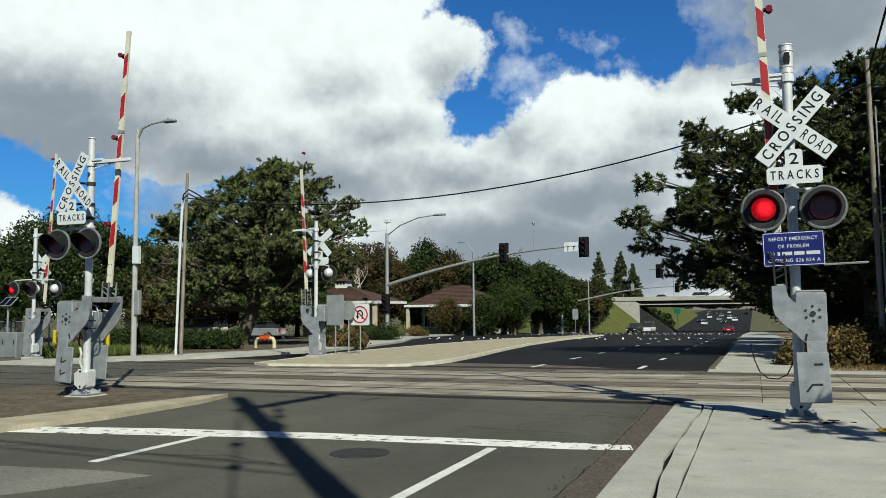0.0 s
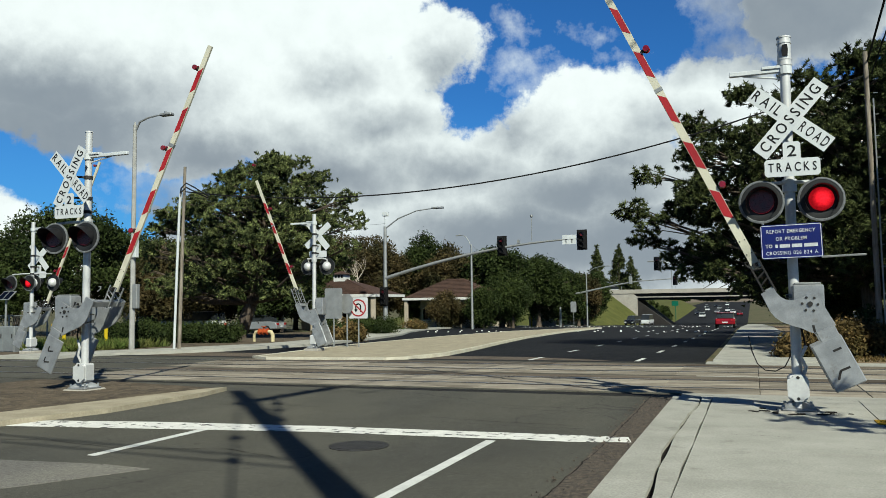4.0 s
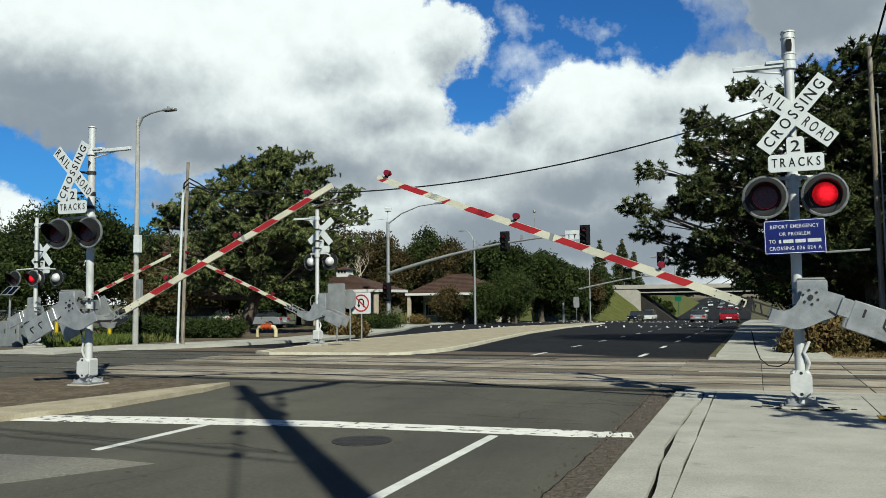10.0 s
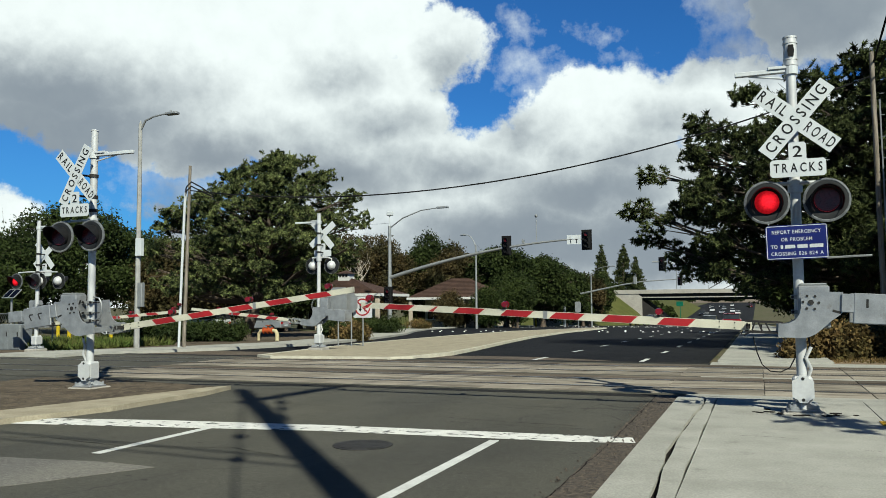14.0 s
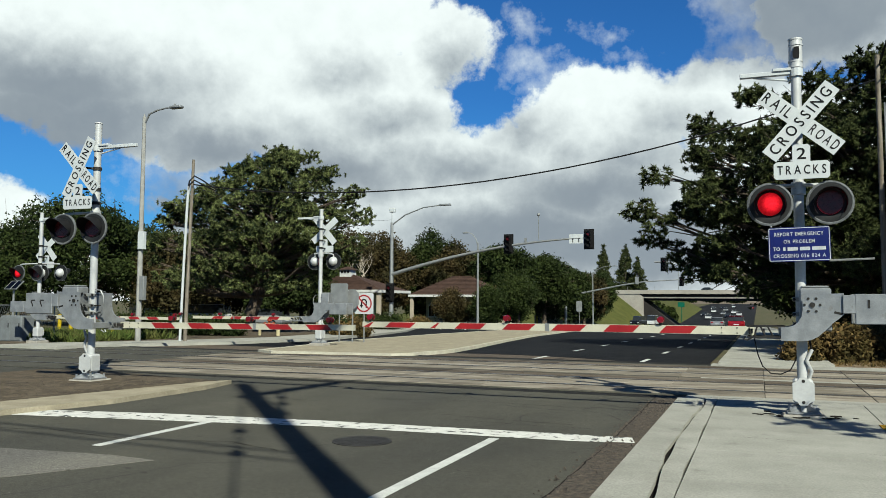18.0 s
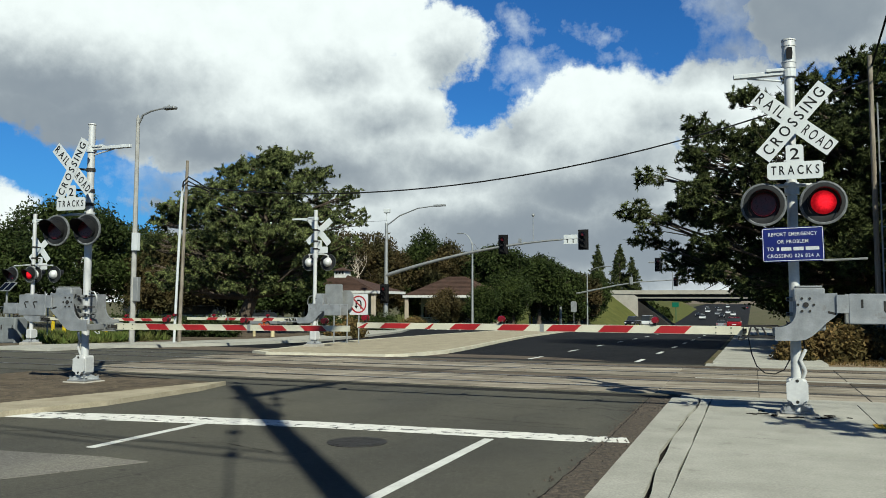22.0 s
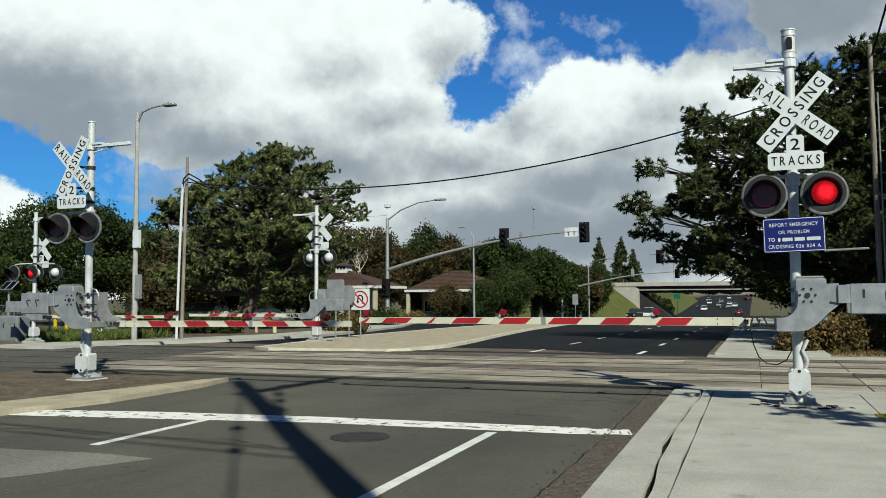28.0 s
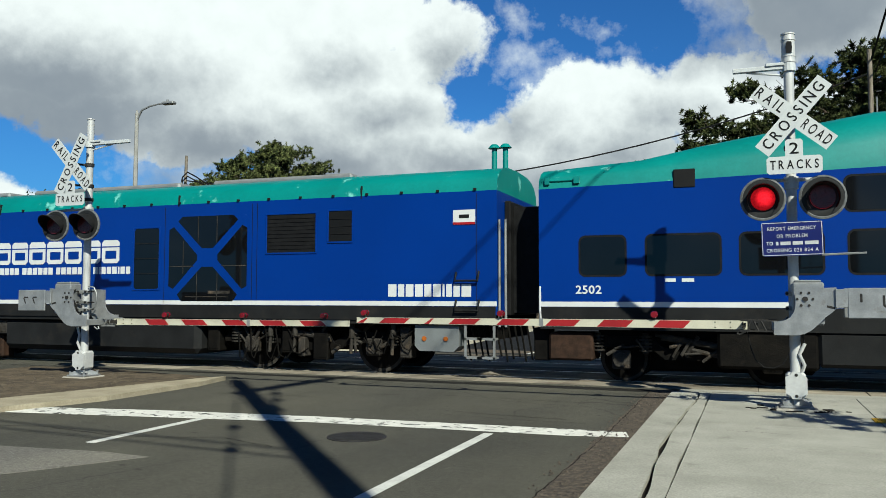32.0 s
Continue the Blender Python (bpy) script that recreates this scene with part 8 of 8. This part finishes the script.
# ---------------------------------------------------------------- overpass
YB = 190.0
ov = thing("overpass", pose(0, YB, 0.85), "pale concrete freeway overpass with dark girders over the road", "bridge")
# deck edge coloured dark in place of the shade under the parapet
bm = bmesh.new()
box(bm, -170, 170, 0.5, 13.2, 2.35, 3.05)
part("deck", bm, "bridge_dark", ov, "concrete bridge deck with shade in its dark colour")
for y in (0.0, 13.7):
    bm = bmesh.new()
    box(bm, -170, 170, y - 0.12, y + 0.25, 3.05, 3.95)
    part("parapet", bm, "bridge", ov)
bm = bmesh.new()
box(bm, -24.5, 90, 0.1, 0.5, 2.1, 2.32)
part("flange", bm, "bridge", ov, "pale lower edge of the bridge")
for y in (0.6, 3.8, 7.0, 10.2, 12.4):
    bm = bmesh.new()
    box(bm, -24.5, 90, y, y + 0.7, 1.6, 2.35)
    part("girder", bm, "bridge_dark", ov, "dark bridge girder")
bm = bmesh.new()
plate(bm, [(-42, -4.2), (-24.5, -4.2), (-24.5, 2.35), (-25.5, 3.05), (-42, 3.05)], 0.05, 13.1)
part("abutment", bm, "bridge", ov, "concrete bridge abutment")
bm = bmesh.new()
plate(bm, [(34, -4), (50, -4), (50, 3.05), (34, 2.3)], 0.05, 13.95)
part("abutment", bm, "bridge", ov)
# dark colour in place of the bridge's shade on this slope
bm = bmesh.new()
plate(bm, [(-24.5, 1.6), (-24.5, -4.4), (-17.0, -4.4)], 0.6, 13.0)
part("slope_paving", bm, "bridge_dark", ov, "slope paving under the bridge, shade put into its colour")
for x in (8.5,):
    for y in (2, 7, 12):
        bm = bmesh.new()
        cyl(bm, (x, y, -4), (x, y, 1.3), 0.5, seg=12)
        part("pier", bm, "bridge_dark", ov)
bm = bmesh.new()
for i in range(22):
    cyl(bm, (-40 + i * 6, 0.05, 3.9), (-40 + i * 6, 0.05, 4.7), 0.04, seg=5)
part("rail_posts", bm, "galv", ov)
for x in (-18, 4, 30):
    street = thing("street_lamp", pose(x, YB + 13.7, 4.7), "thin grey lamp post on the overpass", "street lamp")
    bm = bmesh.new()
    tube(bm, [(0, 0, 0), (0, 0, 8), (1.2, 0, 8.6)], 0.09, 6)
    part("pole", bm, "galv", street)
    bm = bmesh.new()
    box(bm, 1.0, 1.8, -0.15, 0.15, 8.55, 8.7)
    part("lamp_head", bm, "galv", street)
# grass embankments
bm = bmesh.new()
for xs, s in (((-25.8, -33.5, -48), -1),):
    rows = []
    for y in (150, 165, 178, 188.5):
        t = (y - 150) / 38.5
        rows.append([Vector((-22.4 - 5 * (1 - t), y, ground_z(y) - 0.2)), Vector((-25.4 - 3.5 * (1 - t), y, ground_z(y) + 3.0 * t)), Vector((-30.5, y, ground_z(y) + 7.0 * t)), Vector((-70, y, ground_z(y) + 7.2 * t + 0.2))])
    loft(bm, rows, closed=False, caps=False)
structure(part("embankment", bm, "slope"), "sunlit yellow-green grass embankment by the overpass")
bm = bmesh.new()
rows = []
for y in (100, 130, 160, 189):
    t = (y - 100) / 89
    rows.append([Vector((9 + 2 * t, y, ground_z(y) - 0.2)), Vector((14, y, ground_z(y) + 4.5 * t)), Vector((70, y, ground_z(y) + 6.6 * t + 0.2))])
loft(bm, rows, closed=False, caps=False)
structure(part("embankment_right", bm, "slope"), "grass embankment behind the pine")
bm = bmesh.new()
rows = [[Vector((-19.5 - 6 * q, y, ground_z(y) - 0.2)), Vector((-27 - 6 * q, y, ground_z(y) + 2.6 + q)), Vector((-70, y, ground_z(y) + 5.0))] for y, q in ((206, 0.0), (240, 0.0), (300, 0.3), (420, 1.0))]
loft(bm, rows, closed=False, caps=False)
structure(part("embankment_beyond", bm, "slope"), "sunlit grass slope beyond the overpass")
verts, faces = [], []
for i in range(41):
    x = -600 + 30 * i
    h = 6.5 + 1.6 * math.sin(i * 0.9) + 1.2 * math.sin(i * 2.3)
    verts += [(x, 690, 1.8), (x, 720 + 8 * math.sin(i), 1.8 + h), (x, 900, 1.8 + h * 0.8)]
for i in range(40):
    for k in range(2):
        faces.append((3 * i + k, 3 * i + 3 + k, 3 * i + 4 + k, 3 * i + 1 + k))
structure(mesh_object("far_ridge", verts, faces, "tan"), "low dry tan ridge on the horizon")
# low commercial buildings far along the road
for i, (x, y, w, h) in enumerate(((-72, 330, 26, 6), (58, 360, 30, 8))):
    b = thing("commercial_building", pose(x, y, ground_z(y)), "low tan commercial building far along the road", "building")
    bm = bmesh.new()
    box(bm, -w / 2, w / 2, 0, 14, -0.3, h, 0.05)
    part("wall", bm, "tan", b)
    bm = bmesh.new()
    box(bm, -w / 2 - 0.4, w / 2 + 0.4, -0.4, 14.4, h, h + 0.6)
    part("roof", bm, "roof_tile", b)
    for k in range(2):
        bm = bmesh.new()
        xx = -w / 2 + w * (k + 0.5) / 2
        box(bm, xx - w * 0.09, xx + w * 0.09, -0.05, 0.05, 0.4, 2.6)
        part("window", bm, "glass", b)
for i, (x, y, r, h) in enumerate(((-45, 300, 7, 9), (-24.5, 213, 3.4, 5.6), (-21.8, 216, 2.6, 4.6), (22, 330, 7, 9), (8, 560, 8, 7), (-16, 620, 9, 6), (-30, 600, 9, 7), (-44, 560, 9, 7), (-70, 260, 8, 10), (30, 260, 8, 10))):
    leafy(x, y, r, h, "leaf", "roadside tree far beyond the overpass", 400 + i, 260, 0.7, 0.05)
bm = bmesh.new()
box(bm, -21.0, -19.2, 235, 235.1, 0.9, 2.2)
cyl(bm, (-20, 235.1, -3.6), (-20, 235.1, 2.2), 0.10, seg=6)
tagged(part("guide_sign", bm, "sign_green"), "green road guide sign beyond the overpass", "road sign")


# ---------------------------------------------------------------- cars
def car(name, paint, m, label, long=4.6, high=1.45, boxy=False):
    root = thing(name, m, label, "car")
    h = high
    L = long / 2
    if boxy:
        low = [(-L, 0.35), (L, 0.35), (L, 0.85), (L - 0.1, 1.0), (L - 1.0, 1.05), (-L + 0.05, 1.05), (-L, 0.9)]
        cab = [(L - 1.15, 1.04), (L - 1.75, h - 0.05), (L - 2.0, h), (-L + 0.35, h), (-L + 0.1, h - 0.1), (-L + 0.04, 1.04)]
    else:
        low = [(-L, 0.35), (L, 0.32), (L, 0.68), (L - 0.15, 0.82), (L - 1.2, 0.93), (-L + 0.6, 0.96), (-L + 0.08, 0.9), (-L, 0.7)]
        cab = [(L - 1.35, 0.92), (L - 2.1, h - 0.06), (L - 2.5, h), (-L + 1.3, h - 0.01), (-L + 0.95, h - 0.08), (-L + 0.3, 0.94)]
    q = pose(0, 0, 0, 0, 0, 90)
    bm = bmesh.new()
    plate(bm, low, -0.88, 0.88, m=q)
    bmesh.ops.bevel(bm, geom=list(bm.edges), offset=0.06, segments=1, affect="EDGES")
    part("body", bm, paint, root)
    bm = bmesh.new()
    plate(bm, cab, -0.74, 0.74, m=q)
    part("glasshouse", bm, "glass_car", root)
    bm = bmesh.new()
    xs = [p[0] for p in cab]
    plate(bm, [(max(xs) - 0.95, h - 0.02), (max(xs) - 1.0, h + 0.02), (min(xs) + 0.75, h + 0.02), (min(xs) + 0.65, h - 0.02)], -0.76, 0.76, m=q)
    part("roof", bm, paint, root)
    for x in (-0.80, 0.80):
        for y in (-L + 0.85, L - 0.9):
            bm = bmesh.new()
            cyl(bm, (x - 0.11, y, 0.32), (x + 0.11, y, 0.32), 0.32, seg=16)
            w = part("wheel", bm, "tyre", root)
            bm = bmesh.new()
            s = 1 if x > 0 else -1
            cyl(bm, (x + s * 0.10, y, 0.32), (x + s * 0.115, y, 0.32), 0.2, seg=12)
            part("rim", bm, "chrome", w)
    for x in (-0.66, 0.66):
        bm = bmesh.new()
        box(bm, x - 0.17, x + 0.17, -L - 0.02, -L + 0.1, 0.66, 0.84, 0.02)
        part("tail_lamp", bm, "tail", root)
        bm = bmesh.new()
        box(bm, x - 0.17, x + 0.17, L - 0.1, L + 0.02, 0.55, 0.7, 0.02)
        part("headlamp", bm, "train_white", root)
    bm = bmesh.new()
    box(bm, -0.26, 0.26, -L - 0.02, -L + 0.05, 0.5, 0.62)
    part("plate", bm, "sign_white", root)
    return root


def on_road(x, y, turn=0):
    return pose(x, y, ground_z(y) + 0.005, 0, 0, turn)


CAR_RED = car("car", "car_red", on_road(-3.2, 45), "red saloon car on the far carriageway")
CAR_RED2 = car("car", "car_red", on_road(-3.4, 150), "dark red hatchback on the far carriageway", 4.3, 1.5)
CAR_SILVER = car("car", "car_silver", on_road(-3.2, 48), "silver saloon car on the far carriageway")
CAR_DARK = car("car", "car_dark", on_road(-20.5, 152, 170), "dark blue sport utility car facing the crossing", 4.7, 1.75, True)
CAR_WHITE = car("car", "car_white", on_road(-19.0, 160, 175), "white van queueing behind the dark car", 5.2, 2.0, True)
PARKED = [car("car", "car_white", on_road(-35.5, 172, 80), "white pickup parked by the embankment", 5.4, 1.8, True), car("car", "car_white", on_road(-42.5, 55, 95), "white pickup parked in the park", 5.4, 1.75, True),
          car("car", "car_silver", on_road(-37.0, 56, 95), "silver car parked in the park", 4.4, 1.45), car("car", "car_dark", on_road(-47, 56, 92), "dark car parked beside the house", 4.5, 1.5),
          car("car", "car_white", on_road(-6.5, 300, 180), "white car approaching far beyond the overpass"), car("car", "car_dark", on_road(-9.5, 280, 180), "dark car approaching far beyond the overpass"),
          car("car", "car_silver", on_road(-12, 310, 180), "silver car approaching far beyond the overpass"), car("car", "car_white", on_road(-9, 330, 180), "white car approaching far beyond the overpass")]
PARKED += [car("car", p, on_road(x, y, 180), w + " car approaching far beyond the overpass", 4.6, h) for p, w, x, y, h in (("car_white", "white", -14.5, 262, 1.6), ("car_dark", "dark", -17.5, 290, 1.5), ("car_white", "white", -17, 345, 1.9), ("car_silver", "silver", -13.5, 372, 1.5), ("car_white", "white", -20, 400, 1.7), ("car_dark", "dark", -16.5, 420, 1.6), ("car_white", "white", -12.5, 455, 1.8))]
BRIDGE_CARS = [car("car", "car_white", pose(-10, YB + 4, 3.91, 0, 0, 90), "white car crossing the overpass", 5.0, 1.8, True), car("car", "car_dark", pose(8, YB + 4, 3.91, 0, 0, 90), "dark car crossing the overpass", 4.6, 1.5),
               car("car", "car_dark", pose(20, YB + 10, 3.91, 0, 0, -90), "dark car crossing the overpass", 4.6, 1.5), car("car", "car_white", pose(30, YB + 10, 3.91, 0, 0, -90), "white pickup crossing the overpass", 5.4, 1.8, True)]

# ---------------------------------------------------------------- pavement slabs on the near side, and the tactile strip
slab_mesh = {}
joints_x = [-0.64, 1.42, 3.44, 5.4, 7.2, 9.0]
y = 13.75
JY = [13.72, 11.95, 10.45, 8.92, 7.38, 5.85, 4.3, 2.8, 1.3, -0.2, -1.7, -3.2, -4.7]
for i in range(len(joints_x) - 1):
    for j in range(len(JY) - 1):
        w, d = joints_x[i + 1] - joints_x[i] - 0.012, JY[j] - JY[j + 1] - 0.010
        key = (round(w, 3), round(d, 3))
        if key not in slab_mesh:
            bm = bmesh.new()
            box(bm, 0, w, 0, d, -0.05, 0.040)
            me = bpy.data.meshes.new("slab")
            bm.to_mesh(me)
            bm.free()
            me.materials.append(M["concrete"])
            slab_mesh[key] = me
        ob = new("slab", slab_mesh[key])
        ob.location = (joints_x[i] + 0.006, JY[j + 1] + 0.006, 0.0015 * ((i * 5 + j * 3) % 3))
        ob.parent = pavement
tact = thing("tactile_strip", pose(1.36, 11.14, 0.046), "yellow tactile warning strip set in the pavement", "tactile paving")
bm = bmesh.new()
box(bm, 0, 1.22, 0, 0.40, -0.004, 0.004)
part("mat", bm, "tactile", tact)
bm = bmesh.new()
for i in range(20):
    for j in range(6):
        cyl(bm, (0.03 + i * 0.061, 0.03 + j * 0.061, 0.004), (0.03 + i * 0.061, 0.03 + j * 0.061, 0.010), 0.014, 0.009, 6)
dm = part("domes", bm, "tactile", tact)
dm["kind"] = "stuff"
# loose grit on the median and beside the kerb
rng = np.random.default_rng(9)
for name, x0, x1, y0, y1, n, z, lb in (("grit", -13.6, -10.0, 3, 13.0, 700, 0.045, "loose stones and leaves on the median soil"), ("grit", -1.72, -1.25, 4, 13.8, 500, 0.005, "loose grit in the gutter")):
    bm = bmesh.new()
    for k in range(n):
        px, py, r = rng.uniform(x0, x1), rng.uniform(y0, y1), rng.uniform(0.006, 0.022)
        a = rng.uniform(0, 6.28)
        vs = [bm.verts.new((px + r * math.cos(a + q), py + r * math.sin(a + q), z)) for q in (0, 2.1, 4.2)] + [bm.verts.new((px, py, z + r * 0.9))]
        for f in ((0, 1, 3), (1, 2, 3), (2, 0, 3)):
            bm.faces.new([vs[q] for q in f])
    tagged(part(name, bm, "debris"), lb, "grit", kind="stuff")

# broken concrete and dark asphalt at right signal's foot, partly standing in for shadow
rng = np.random.default_rng(15)
patch_root = thing("broken_patch", pose(0.55, 12.15, 0.043), "broken patching round the signal's footing, dark colour partly standing in for shadow", "rubble")
for k in range(30):
    a, r = rng.uniform(0, 6.28), rng.uniform(0.28, 0.60)
    w = rng.uniform(0.02, 0.065)
    cx, cy = r * 1.1 * math.cos(a), r * 0.62 * math.sin(a)
    bm = bmesh.new()
    slab(bm, [(cx + w * rng.uniform(0.5, 1.5) * math.cos(q), cy + w * rng.uniform(0.4, 1.0) * math.sin(q)) for q in (0, 0.9, 1.8, 2.7, 3.6, 4.5, 5.4)], -0.02, rng.uniform(0.003, 0.016))
    part("fragment", bm, "debris_dark" if k % 4 else "concrete", patch_root)


# ---------------------------------------------------------------- what moves
GATE_RIGHT = [(0, 88), (1, 87.7), (1.5, 86), (2, 82.8), (2.5, 78), (3, 73), (3.5, 68.8), (5.5, 51.1), (6, 46.8), (7, 39.2), (8, 32.6), (9, 26.6), (10, 20.7), (11, 15.7), (12, 10.9), (13, 6.5), (14, 3.2), (14.5, 2.3), (16, 0.1), (16.6, 0), (32, 0)]
GATE_LEFT = [(0, 86), (1, 85.6), (1.5, 84), (2, 80.6), (2.5, 77.2), (3, 73.4), (3.5, 69), (5.5, 52), (6, 48), (7, 41.8), (8, 35.5), (9, 30.6), (10, 25.6), (11, 20.6), (12, 15.5), (13, 11.3), (14, 7.5), (14.5, 5.6), (16, 0.9), (16.6, 0.3), (32, 0.3)]
GATE_ISLAND = [(0, 87), (1, 86.8), (1.5, 86.2), (2, 84.6), (2.5, 81), (3, 76.4), (3.5, 71.8), (5.5, 54.4), (6, 50.5), (7, 43.2), (8, 35.8), (9, 29.5), (10, 23.6), (11, 19.0), (12, 14.4), (13, 9.5), (14, 5.6), (14.5, 4.0), (16, 0.2), (16.6, 0), (32, 0)]
GATE_PARK = [(0, 86), (1, 85.5), (1.5, 84.5), (2, 81), (2.5, 77), (3, 73), (3.5, 69), (5.5, 52.4), (6, 48), (7, 40.7), (8, 33.9), (9, 27.5), (10, 21), (11, 16), (12, 11.9), (13, 7.5), (14, 4.2), (14.5, 3.0), (16, 0.1), (16.6, 0), (32, 0)]


def motions():
    for (arm, hub, side), plan in zip(ARMS, (GATE_RIGHT, GATE_LEFT, GATE_ISLAND, GATE_PARK)):
        walk(arm, [(t, Matrix.Translation(hub) @ pose(0, 0, 0, 0, -side * a)) for t, a in plan])
    # flashing pairs: each disc pivots half a turn back and forth
    for lens, first in LENSES:
        if first is None:
            continue
        at = Matrix.Translation(lens.location)
        lit, rows = bool(first), []
        ang = 0 if lit else 178
        rows.append((0.0, at @ pose(0, 0, 0, 0, 0, ang)))
        for n in range(-2, 54):
            k = math.floor((FLIP0 + n * FLIP) * FPS)
            right_on = n % 2 == 0
            want = 178 if (right_on == bool(first)) else 0
            if k < 1 or want == ang or (k + 2) / FPS > 32:
                continue
            rows += [(k / FPS, at @ pose(0, 0, 0, 0, 0, ang)), ((k + 1) / FPS, at @ pose(0, 0, 0, 0, 0, 89)), ((k + 2) / FPS, at @ pose(0, 0, 0, 0, 0, want))]
            ang = want
        rows.append((32.0, at @ pose(0, 0, 0, 0, 0, ang)))
        walk(lens, rows)
    for ob, off in ((LOCO, 0.0), (COACH, 20.2)):
        walk(ob, [(t, pose(NOSE_X + SPEED * (t - NOSE_T) + off, TRACKS[0], 0)) for t in (0.0, 16.0, 30.0, 32.0)])
    # traffic beyond the crossing: it queues at the far signal, then moves on
    for ob, plan in ((CAR_RED, [(0, 4.5, 80), (1, -1.2, 84), (2, -2.3, 83), (3, -2.45, 84), (3.5, -2.5, 84), (6, -2.5, 84.5), (13, -2.45, 86), (17, -2.4, 94), (19, -2.35, 100), (21, -2.3, 106), (23, -2.4, 124), (25, -2.8, 155), (28, -4.0, 230), (32, -4, 330)]),
                     (CAR_RED2, [(0, -4.4, 152), (1, -4.4, 160), (2, -4.2, 200), (4, -4, 280), (16, -3.2, 420), (32, -3.2, 450)]),
                     (CAR_SILVER, [(0, 9.5, 82), (4.4, 8.0, 82), (5.5, -1.2, 83), (7, -5.4, 97), (8, -6.5, 103), (12, -6.3, 104), (14, -5.7, 110), (17, -5.6, 119), (21, -5.6, 150), (24, -6.4, 200), (28, -8.2, 290), (32, -8, 360)])):
        walk(ob, [(t, on_road(x, y)) for t, x, y in plan])
    for ob, y, turn, plan in zip(BRIDGE_CARS, (4, 4, 10, 10), (90, 90, -90, -90), ([(0, -12), (16, -90), (32, -165)], [(0, 160), (16, 8), (32, -150)], [(0, -20), (16, 70), (32, 160)], [(0, -165), (16, -18), (32, 130)])):
        walk(ob, [(t, pose(x, YB + y, 3.91, 0, 0, turn)) for t, x in plan])


motions()
